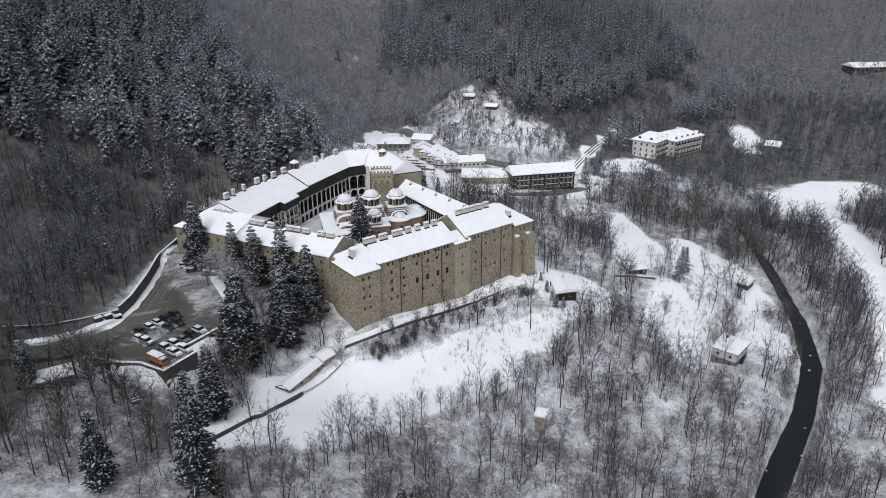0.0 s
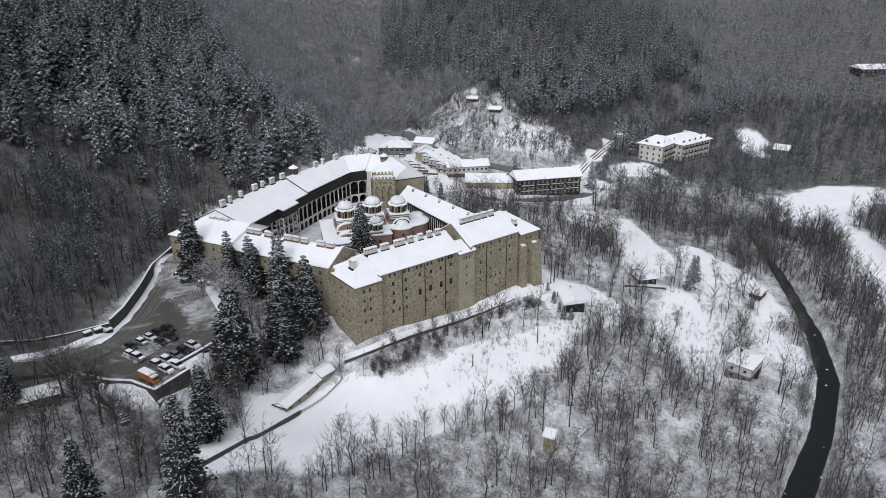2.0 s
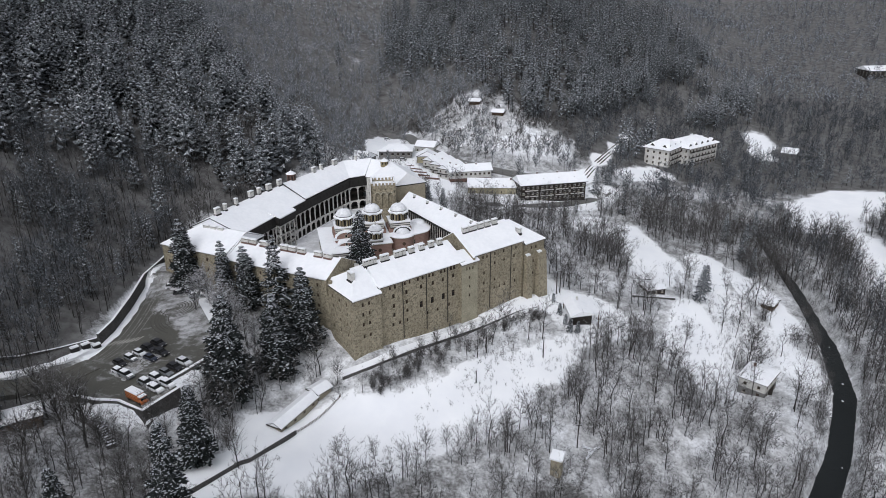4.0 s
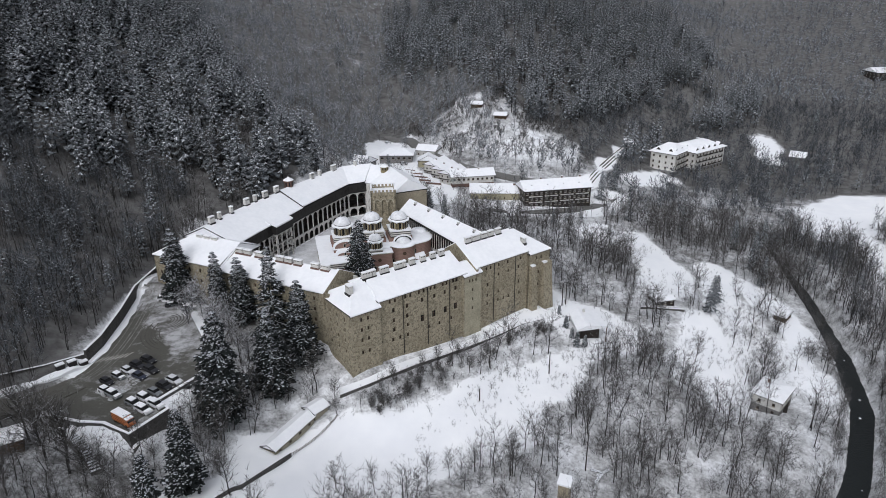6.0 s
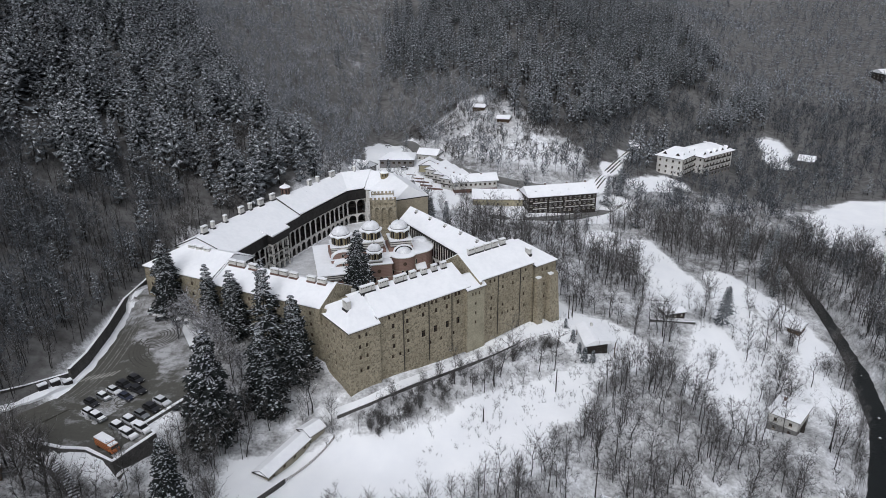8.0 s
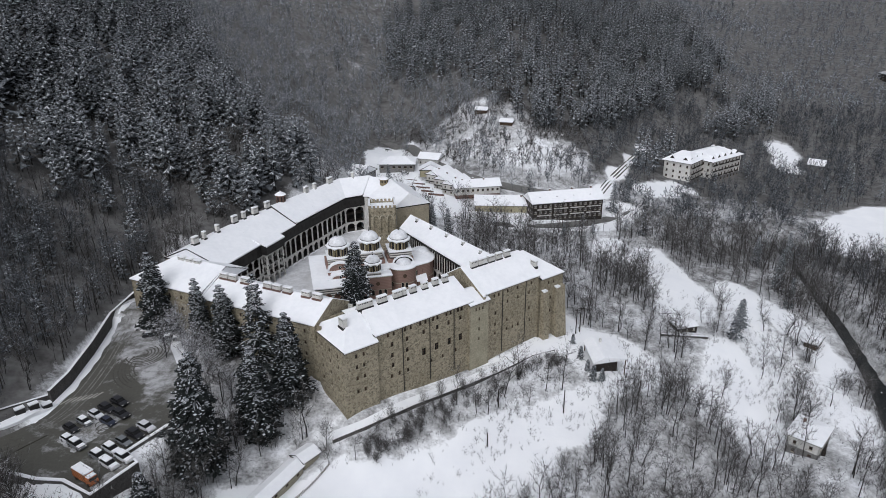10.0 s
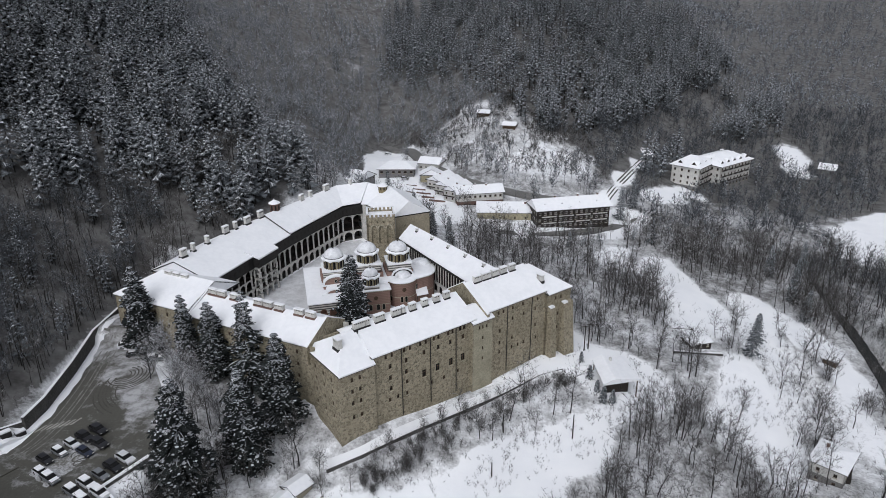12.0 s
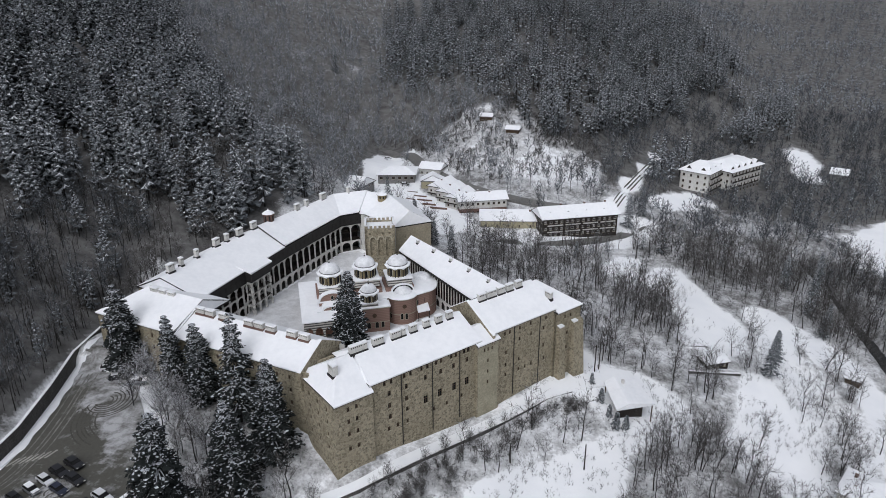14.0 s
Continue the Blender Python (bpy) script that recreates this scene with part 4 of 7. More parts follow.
for u0, u1, foot, top in ((75.9, 78.9, 3.4, 16.9), (82.0, 86.9, 4.2, 16.9)):
    s = Shape()
    s.v += [(*on_front(u, d), -8) for u, d in ((u0, -0.8), (u0, -foot), (u1, -foot), (u1, -0.8))]
    s.v += [(*on_front(u, d), z) for u, d, z in ((u0 + 0.3, -0.8, top + 0.5), (u0 + 0.3, -2.1, top), (u1 - 0.3, -2.1, top), (u1 - 0.3, -0.8, top + 0.5))]
    for f in ((0, 1, 5, 4), (1, 2, 6, 5), (2, 3, 7, 6), (4, 5, 6, 7)):
        s.f.append(f)
        s.m.append(0)
    butt = part("buttress", s, MAT["stone"], second, "tall sloping stone buttress")
    g = Shape()
    g.prism([on_front(u0 + 0.3, -0.85), on_front(u0 + 0.3, -2.15), on_front(u0 + 2.2, -2.15), on_front(u0 + 2.2, -0.85)], top + 0.02, top + 0.6)
    part("snow_cap", g, MAT["roof_snow"], butt)
roof(second, [on_front(50.4, 0), on_front(75.6, 0)], [on_front(50.4, 10.5), on_front(75.6, 10.5)], [on_front(50.4, 18), on_front(75.6, 18)], 23.0, 28.6, 23.5, ends=(False, False))
roof(second, [on_front(75.6, -0.8), on_front(86.6, -0.8)], [on_front(75.6, 10.0), on_front(77.5, 10.0)], [on_front(75.6, 18), on_front(86.6, 18)], 21.6, 28.2, 22.0, name="hip_roof", ends=(False, True))
for u in (59.1, 69.5):
    drain_pipe(second, on_front(u, -0.25), 0.0, 22.7)
for u, w in ((55.0, 2.6), (58.6, 3.4), (62.4, 2.6), (65.8, 2.6), (69.5, 2.4)):
    chimney(second, on_front(u, 9.7), 28.2, ft, (w, 1.1, 2.6))
chimney(second, on_front(76.6, 3.6), 24.7, ft + 1.57, (2.3, 1.0, 2.6))
# stepped fire wall between the sections
s = Shape()
for d0, d1, z0, z1 in ((-1.2, 10.5, 22.9, 29.2), (10.5, 18.2, 29.2, 24.2)):
    a, b = on_front(50.1, d0), on_front(50.1, d1)
    c, d = on_front(50.9, d1), on_front(50.9, d0)
    s.prism([a, d, c, b], 20, [z0, z0, z1, z1])
wall = part("fire_wall", s, MAT["stone"], second, "stone fire wall capped with snow")
g = Shape()
for d0, d1, z0, z1 in ((-1.2, 10.5, 22.9, 29.2), (10.5, 18.2, 29.2, 24.2)):
    g.v += [(*on_front(50.0, d0), z0 + 0.02), (*on_front(51.0, d0), z0 + 0.02), (*on_front(51.0, d1), z1 + 0.02), (*on_front(50.0, d1), z1 + 0.02)]
    g.v += [(*on_front(50.1, d0), z0 + 0.3), (*on_front(50.9, d0), z0 + 0.3), (*on_front(50.9, d1), z1 + 0.3), (*on_front(50.1, d1), z1 + 0.3)]
    n = len(g.v) - 8
    for f in ((0, 1, 5, 4), (1, 2, 6, 5), (2, 3, 7, 6), (3, 0, 4, 7), (4, 5, 6, 7)):
        g.f.append(tuple(n + i for i in f))
        g.m.append(0)
part("snow_cap", g, MAT["roof_snow"], wall)

# gate wing between the corner block and the far corner block
GA, GB = Vector((-10.0, 11.0)), Vector((-75.4, 43.2))
GD = (GB - GA).normalized()
GN = Vector((GD.y, -GD.x))


def on_gate(u, deep=0.0):
    p = GA + GD * u + GN * deep
    return (p.x, p.y)


gate = thing("monastery_wing", (*on_gate(22, 9), 0), "stone gate wing of the monastery with pink roof chimneys", "monastery", "wings of the monastery")
gh = [(u, z, 0.8, 1.3) for u in np.arange(3, 42, 4.0) for z in (20.6, 16.8, 13.0)]
s = Shape()
facade(s, on_gate(42), on_gate(-3), -4, 23.2, [(42 - u, z, w, h) for u, z, w, h in gh])
part("wall", s, MAT["stone"], gate)
windows_in(gate, on_gate(42), on_gate(-3), [(42 - u, z, w, h) for u, z, w, h in gh])
s = Shape()
facade(s, on_gate(-3, 17), on_gate(42, 17), 6, 22.8, [(u, z, 1.0, 1.6) for u in np.arange(3, 42, 3.2) for z in (13.0, 16.5, 20.0)])
part("wall", s, MAT["plaster"], gate)
roof(gate, [on_gate(-1), on_gate(42)], [on_gate(-1, 9), on_gate(42, 9)], [on_gate(-1, 17), on_gate(42, 17)], 23.2, 27.2, 22.8, ends=(False, False))
gt = math.atan2(GD.y, GD.x)
for u in (3.5, 7.5, 14.5, 18.5, 22.0, 31.0, 36.0, 39.5):
    chimney(gate, on_gate(u, 8.2), 27.1, gt, (3.0, 1.1, 2.1), "plaster", "white chimney with arched smoke holes on a red brick base", "brick")
for u, d0 in ((-1.0, 0), (42.3, 0)):
    s = Shape()
    for e0, e1, z0, z1 in ((-1, 9, 23.4, 28.0), (9, 17.5, 28.0, 23.4)):
        a, b, c, d = on_gate(u - 0.4, e0), on_gate(u + 0.4, e0), on_gate(u + 0.4, e1), on_gate(u - 0.4, e1)
        s.prism([b, a, d, c], 18, [z0, z0, z1, z1])
    fw = part("fire_wall", s, MAT["stone"], gate, "stone fire wall capped with snow")
    g = Shape()
    for e0, e1, z0, z1 in ((-1, 9, 23.4, 28.0), (9, 17.5, 28.0, 23.4)):
        a, b, c, d = on_gate(u - 0.45, e0), on_gate(u + 0.45, e0), on_gate(u + 0.45, e1), on_gate(u - 0.45, e1)
        g.face([(*a, z0 + 0.2), (*d, z1 + 0.2), (*c, z1 + 0.2), (*b, z0 + 0.2)])
        g.face([(*a, z0), (*a, z0 + 0.2), (*b, z0 + 0.2), (*b, z0)])
        g.face([(*b, z0), (*b, z0 + 0.2), (*c, z1 + 0.2), (*c, z1)])
        g.face([(*d, z1), (*d, z1 + 0.2), (*a, z0 + 0.2), (*a, z0)])
    part("snow_cap", g, MAT["roof_snow"], fw)

# far corner block at the road
block = thing("monastery_wing", (*on_gate(57, 9), 8), "stone corner block of the monastery beside the road under snow", "monastery", "wings of the monastery")
bh = [(u, z, 0.9, 1.4) for u in (4, 9, 14, 19, 24, 28) for z in (21.4, 17.6)]
s = Shape()
facade(s, on_gate(73), on_gate(42.3), 4, 24.2, [(30.7 - u, z, w, h) for u, z, w, h in bh])
facade(s, on_gate(73, 22), on_gate(73), 4, 24.2, [(u, z, 0.9, 1.4) for u in (4, 9, 14) for z in (21.4, 17.6)])
part("wall", s, MAT["stone"], block)
windows_in(block, on_gate(73), on_gate(42.3), [(30.7 - u, z, w, h) for u, z, w, h in bh])
roof(block, [on_gate(73), on_gate(42.3)], [on_gate(64, 12), on_gate(42.3, 12)], [on_gate(73, 22), on_gate(42.3, 22)], 24.2, 29.0, 24.2, ends=(True, False))
for u in (60.5, 57.0, 53.5):
    chimney(block, on_gate(u, 11), 28.2, gt, (2.6, 1.0, 1.9))

# the long wing on the hill side, with its arcades to the courtyard
INNER = [(-48.0, 50), (-40.0, 70.5), (-30.8, 93), (-24.2, 107.5), (-14.8, 127), (-7, 131)]
RIDGE = [(-60.0, 54), (-51, 79), (-41.0, 99), (-32.5, 113.5), (-18.5, 138), (-5, 143)]
OUTER = [(-70, 60), (-61, 84), (-51, 104.5), (-41, 121), (-24, 149), (-2, 155)]
long_wing = thing("monastery_wing", (-45, 95, 10), "long monastery wing with white courtyard arcades and a snowy roof", "monastery", "wings of the monastery")
for a, b in zip(OUTER, OUTER[1:]):
    s = Shape()
    facade(s, b, a, 4, 24.1, [(u, z, 0.9, 1.3) for u in np.arange(2.5, Vector((a[0] - b[0], a[1] - b[1])).length - 1, 4.0) for z in (20.5, 16.5)])
    part("wall", s, MAT["stone"], long_wing)
for k, (a, b) in enumerate(zip(INNER, INNER[1:])):
    n = max(2, round((Vector(b) - Vector(a)).length / 3.7))
    gallery(long_wing, a, b, 8.5, (4.6, 7.2) if k else (4.0, 3.9, 3.9), 24.6, n, proud=0.75)
for k in range(2):
    sl = slice(0, 3) if k == 0 else slice(2, 6)
    lift = 0.0 if k == 0 else 0.5
    roof(long_wing, OUTER[sl], RIDGE[sl], INNER[sl], 24.2 + lift, 30.0 + lift, 24.7 + lift, over=0.95, ends=(False, False))
# portico jutting into the courtyard
pa, pb = Vector((-39.4, 71.5)), Vector((-35.4, 81.2))
pd = (pb - pa).normalized()
po = Vector((pd.y, -pd.x)) * 2.6
for k in range(3):
    s = Shape()
    for a, b, n in ((pa, pa + po, 1), (pa + po, pb + po, 3), (pb + po, pb, 1)):
        arch_row(s, tuple(a), tuple(b), 8.5 + k * 4.15, n, 3.8, pillar=0.45, spring=0.55, top=4.15)
    part("portico", s, MAT["plaster"], long_wing, "white arched portico")
    f = Shape()
    f.prism([tuple(pa), tuple(pa + po), tuple(pb + po), tuple(pb)], 8.5 + k * 4.15 + 3.8, 8.5 + k * 4.15 + 4.1)
    part("gallery_floor", f, MAT["dark_wood"], long_wing)
s = Shape()
lip = [tuple(p) for p in (pa - pd - po * 0.9, pa - pd * 0.6 + po * 1.3, pb + pd * 0.6 + po * 1.3, pb + pd - po * 0.9)]
for z in (25.1, 25.6):
    s.v += [(*p, z + (0.95 if k in (0, 3) else -0.95)) for k, p in enumerate(lip)]
for f in ((4, 5, 6, 7), (3, 2, 1, 0), (0, 1, 5, 4), (1, 2, 6, 5), (2, 3, 7, 6)):
    s.f.append(f)
    s.m.append(0)
part("portico_roof", s, MAT["roof_snow"], long_wing)
s = Shape()
s.prism([tuple(p) for p in (pa - pd * 0.4, pa - pd * 0.4 + po * 1.2, pb + pd * 0.4 + po * 1.2, pb + pd * 0.4)], 21.0, 24.1)
part("soffit", s, MAT["black"], long_wing)
for (x, y), w in (((-58.2, 58.5), 2.4), ((-56.6, 63.5), 1.1), ((-54.0, 70.5), 1.2), ((-50.5, 80.5), 2.4), ((-48.2, 85.0), 1.2), ((-45.2, 90.5), 2.6), ((-42.0, 97.5), 2.4), ((-30, 118), 2.2), ((-27.2, 123), 1.4), ((-22.0, 132), 3.2), ((-12.5, 140.3), 1.2)):
    chimney(long_wing, (x, y), 30.2, 1.1, (w, 1.2, 3.2))
def cupola(x, y, z, r, h, mat, label):
    s = Shape()
    s.rings((x, y, z), [(r, 0), (r, h)], 8)
    s.rings((x, y, z + h), [(r * 1.22, 0), (r * 1.22, 0.25)], 8)
    cup = part("cupola", s, MAT[mat], long_wing, label)
    s = Shape()
    s.rings((x, y, z + h + 0.25), [(r * 1.22, 0), (r * 0.95, 0.45), (r * 0.5, 0.95), (0.2, 1.3), (0.1, 1.8)], 8)
    part("snow_cap", s, MAT["roof_snow"], cup)
    for k in range(8):
        g = Shape()
        t = math.pi / 8 + k * math.pi / 4
        g.box((x + r * 0.94 * math.cos(t), y + r * 0.94 * math.sin(t), z + h * 0.5), (0.12, r * 0.3, h * 0.42), t)
        part("window", g, MAT["void"], cup)


cupola(-38.2, 105.6, 28.0, 2.0, 5.2, "brick", "small octagonal brick cupola with a snowy cap")
cupola(2.1, 136.0, 28.2, 1.9, 2.6, "drum", "small ochre lantern with a snowy cap")
s = Shape()
for p0, p1, z0, z1 in (((-51.5, 104.7), (-41, 99.1), 24.8, 30.7), ((-41, 99.1), (-30.2, 92.8), 30.7, 25.3)):
    s.beam((*p0, z0), (*p1, z1), 0.7, 0.9)
part("fire_wall", s, MAT["grey_stone"], long_wing, "stone fire wall")

# far wing with its gable end
far_wing = thing("monastery_wing", (10, 130, 8), "far monastery wing with plain olive gable and snowy roof", "monastery", "wings of the monastery")
roof(far_wing, [(-2, 155), (12, 147), (22.6, 119.5)], [(-5, 143), (5, 138), (14.4, 116.0)], [(-7, 131), (-4, 130), (8.8, 113)], 24.3, 30.0, 24.4, ends=(False, False))
s = Shape()
facade(s, (8.8, 113), (22.6, 119.5), 2, 23.9, [(4, 20, 0.8, 1.2), (10, 17, 0.8, 1.2)])
s.face([(8.8, 113, 23.9), (22.6, 119.5, 23.9), (14.4, 115.9, 27.6)])
facade(s, (22.6, 119.5), (12, 150), 0, 23.9, [(u, z, 0.9, 1.3) for u in np.arange(3, 30, 4) for z in (20, 16)])
part("wall", s, MAT["olive_plaster"], far_wing, "plain olive plastered gable wall")
s = Shape()
facade(s, (-6.8, 130.8), (8.8, 113), 8, 24.2, [(u, z, 1.2, 1.8) for u in np.arange(2.5, 22, 3.2) for z in (12, 16, 20)])
part("wall", s, MAT["plaster"], far_wing)

# right-hand wing, lower, with dark galleries
SIDE_IN, SIDE_RIDGE, SIDE_OUT = [(37, 56), (11.4, 98.5)], [(46.5, 56.5), (15.4, 102.5)], [(50.5, 59.0), (19.4, 105)]
side = thing("monastery_wing", (30, 82, 6), "lower monastery wing with dark timber galleries and a snowy roof", "monastery", "wings of the monastery")
roof(side, SIDE_OUT, SIDE_RIDGE, SIDE_IN, 20.4, 25.0, 20.8, ends=(False, False), over=0.7)
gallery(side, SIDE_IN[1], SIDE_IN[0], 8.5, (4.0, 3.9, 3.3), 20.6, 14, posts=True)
s = Shape()
facade(s, SIDE_OUT[0], SIDE_OUT[1], 0, 20.5, [(u, z, 0.9, 1.3) for u in np.arange(3, 48, 4) for z in (18, 14.5)])
facade(s, SIDE_OUT[1], SIDE_IN[1], 5, 20.8, [])
part("wall", s, MAT["stone"], side)
for k in range(5):
    t = 0.12 + 0.19 * k
    chimney(side, (SIDE_RIDGE[0][0] + (SIDE_RIDGE[1][0] - SIDE_RIDGE[0][0]) * t - 1, SIDE_RIDGE[0][1] + (SIDE_RIDGE[1][1] - SIDE_RIDGE[0][1]) * t - 0.7), 24.3, 2.12, (0.9, 0.8, 1.5))

# battlemented stone tower in the courtyard
tower = thing("tower", (4.5, 104, 11), "square medieval stone tower with battlements and blind arches", "tower")
TD, TN = Vector((0.995, 0.1)), Vector((-0.1, 0.995))
t0 = Vector((-1.6, 99.0))
TW, TZ = 11.2, 29.0
c4 = [t0, t0 + TD * TW, t0 + TD * TW + TN * 10, t0 + TN * 10]
s = Shape()
niche = [(2.9, 22.0, 2.0, 7.5), (5.8, 22.0, 2.0, 7.5), (8.7, 22.0, 2.0, 7.5)]
slots = [(u, 27.2, 0.7, 0.9) for u in (2.0, 4.4, 6.8, 9.2)]
for k in range(4):
    facade(s, tuple(c4[k]), tuple(c4[(k + 1) % 4]), 10, TZ, (niche + slots) if k == 0 else [(3, 24, 0.8, 1.4), (7, 18, 0.8, 1.4)], 0.8)
part("wall", s, MAT["stone"], tower)
s = Shape()
for u, z, w, h in niche:
    p = t0 + TD * u
    for k in range(7):
        a = math.pi * k / 6
        q = p + TD * (math.cos(a) * (w / 2 + 0.15)) - TN * 0.06
        s.box((q.x, q.y, z + h / 2 - 1.1 + math.sin(a) * 1.1), (0.5, 0.2, 0.5), math.atan2(TD.y, TD.x))
part("arch_trim", s, MAT["pale_stone"], tower)
s = Shape()
inn = [c4[0] + TD * 0.9 + TN * 0.9, c4[1] - TD * 0.9 + TN * 0.9, c4[2] - TD * 0.9 - TN * 0.9, c4[3] + TD * 0.9 - TN * 0.9]
# Dark filler box added inside the walls for the tower's unlit interior.
s.prism([tuple(p) for p in inn], 10.5, 24)
part("dark_core", s, MAT["void"], tower)
for k in range(4):
    a, b = c4[k], c4[(k + 1) % 4]
    d = (b - a).normalized()
    L = (b - a).length
    for j in range(7):
        p = a + d * (0.7 + (L - 1.4) * j / 6) + Vector((-d.y, d.x)) * 0.4
        s = Shape()
        s.box((p.x, p.y, TZ), (0.95, 0.7, 1.2), math.atan2(d.y, d.x))
        m = part("merlon", s, MAT["stone"], tower)
        g = Shape()
        g.box((p.x, p.y, TZ + 1.2), (1.0, 0.75, 0.22), math.atan2(d.y, d.x))
        part("snow_cap", g, MAT["roof_snow"], m)
s = Shape()
s.prism([tuple(p) for p in inn], 28.0, 28.6)
part("roof", s, MAT["roof_snow"], tower)

# ---- the church in the courtyard ----
CA = radians(13)
CC = Vector((1.2, 70.3))
CX, CY = Vector((math.cos(CA), math.sin(CA))), Vector((-math.sin(CA), math.cos(CA)))


def on_church(a, b):
    p = CC + CX * a + CY * b
    return (p.x, p.y)


def striped_material(name, light, dark, step):
    """Courses of two colours, as banded masonry has."""
    n = Nodes(name)
    g = n.add("NewGeometry")
    s = n.add("SeparateXYZ")
    n.link(g.outputs["Position"], s.inputs[0])
    band = n.math("PINGPONG", s.outputs["Z"], step)
    fine = n.place_noise(3.0, 5, 0.7)
    c = n.mix(n.ramp(n.math("DIVIDE", band, step), [(0.46, 0.0), (0.54, 1.0)]), light, dark)
    c = n.mix(n.math("MULTIPLY", fine, 0.4), c, tuple(0.5 * v for v in light))
    return n.done(c, 0.9, fine, 0.3, 0.05)


MAT["church_brick"] = striped_material("banded_brick", (0.29, 0.19, 0.155), (0.24, 0.152, 0.124), 0.3)
MAT["striped"] = striped_material("black_white_courses", (0.62, 0.6, 0.55), (0.05, 0.045, 0.045), 0.42)
MAT["dome_snow"] = speckled("thin_snow_on_lead", (0.83, 0.835, 0.85), (0.62, 0.63, 0.65), 0.6, 0.75, 0.2, 0.06, 0.5)
church = thing("church", (CC.x, CC.y, 8.5), "brick Orthodox church with five snow-capped domes in the courtyard", "church")


def slab(a0, a1, b0, b1, z, rise, name="roof", over=0.5):
    """A gently pitched snowy roof over a block."""
    s = Shape()
    c = [on_church(a0 - over, b0 - over), on_church(a1 + over, b0 - over), on_church(a1 + over, b1 + over), on_church(a0 - over, b1 + over)]
    m = (b0 + b1) / 2
    r0, r1 = on_church(a0 + 2, m), on_church(a1 - 2, m)
    s.v += [(*p, z) for p in c] + [(*p, z + 0.35) for p in c] + [(*r0, z + rise), (*r1, z + rise)]
    for f in ((0, 1, 5, 4), (1, 2, 6, 5), (2, 3, 7, 6), (3, 0, 4, 7), (4, 5, 9, 8), (5, 6, 9), (6, 7, 8, 9), (7, 4, 8), (3, 2, 1, 0)):
        s.f.append(f)
        s.m.append(0)
    return part(name, s, MAT["roof_snow"], church)


def dome(a, b, z, r, drum_h):
    """A ribbed drum with eight windows under scalloped eaves, a snowy dome and a cross."""
    cen = (*on_church(a, b), z)
    s = Shape()
    q = r * (0.98 if r > 4 else 0.8)
    s.prism([on_church(a - q, b - q), on_church(a + q, b - q), on_church(a + q, b + q), on_church(a - q, b + q)], z - 2.6, z - 0.3)
    base = part("pedestal", s, MAT["striped"], church, "black and white coursed base")
    g = Shape()
    g.prism([on_church(a - q * 1.08, b - q * 1.08), on_church(a + q * 1.08, b - q * 1.08), on_church(a + q * 1.08, b + q * 1.08), on_church(a - q * 1.08, b + q * 1.08)], z - 0.3, z + 0.1)
    part("snow_cap", g, MAT["roof_snow"], base)
    s = Shape()
    s.rings(cen, [(r * 0.8, 0.0), (r * 0.8, drum_h)], 16, turn=CA)
    drum = part("drum", s, MAT["drum"], church, "ochre and grey striped drum")
    for k in range(24):
        t = CA + 2 * math.pi * (k + 0.5) / 24
        p = (cen[0] + r * 0.83 * math.cos(t), cen[1] + r * 0.83 * math.sin(t), z + 0.1)
        c = Shape()
        c.rings(p, [(0.2, 0), (0.16, 0.3), (0.16, drum_h - 0.8), (0.24, drum_h - 0.4)], 6)
        part("colonnette", c, MAT["black" if k % 3 else "pale_stone"], drum)
        if k % 3 == 0:
            t = CA + 2 * math.pi * k / 24
            w = Shape()
            p = (cen[0] + r * 0.815 * math.cos(t), cen[1] + r * 0.815 * math.sin(t), z + 0.5)
            w.box(p, (0.8, 0.2, drum_h - 1.3), t + math.pi / 2)
            part("window", w, MAT["glass"], drum)
    # eaves that rise in an arch over each window
    s = Shape()
    n, rows = 96, []
    for rr, dz, wave in ((0.86, -0.75, 0.6), (1.0, -0.5, 0.62), (1.03, -0.1, 0.55), (0.97, 0.28, 0.3), (0.8, 0.55, 0.0)):
        rows.append([(cen[0] + r * rr * (1 + 0.03 * math.cos(8 * u)) * math.cos(CA + u), cen[1] + r * rr * (1 + 0.03 * math.cos(8 * u)) * math.sin(CA + u), z + drum_h + dz + wave * abs(math.cos(4 * u)) - 0.15) for u in (2 * math.pi * k / n for k in range(n))])
    for lo, hi in zip(rows, rows[1:]):
        for k in range(n):
            j = (k + 1) % n
            s.face([lo[k], lo[j], hi[j], hi[k]])
    part("cornice", s, MAT["roof_snow"], drum, "scalloped snowy eaves")
    s = Shape()
    s.rings((cen[0], cen[1], z + drum_h + 0.25), [(r * 0.815, 0.0), (r * 0.815, 0.42)], 32)
    part("band", s, MAT["metal"], drum)
    s = Shape()
    s.rings((cen[0], cen[1], z + drum_h + 0.6), [(r * 0.8 * math.cos(t), r * 0.66 * math.sin(t)) for t in np.linspace(0, 1.5, 9)], 24)
    part("dome_cap", s, MAT["dome_snow"], church, "rounded dome under snow", smooth=True)
    top = z + drum_h + 0.6 + r * 0.66
    s = Shape()
    s.rings((cen[0], cen[1], top - 0.1), [(0.22, 0), (0.25, 0.25), (0.06, 0.5)], 8)
    s.beam((cen[0], cen[1], top), (cen[0], cen[1], top + 1.3), 0.09)
    s.beam((*[c - 0.35 * d for c, d in zip(cen, CX)], top + 0.95), (*[c + 0.35 * d for c, d in zip(cen, CX)], top + 0.95), 0.08)
    part("cross", s, MAT["black"], church)


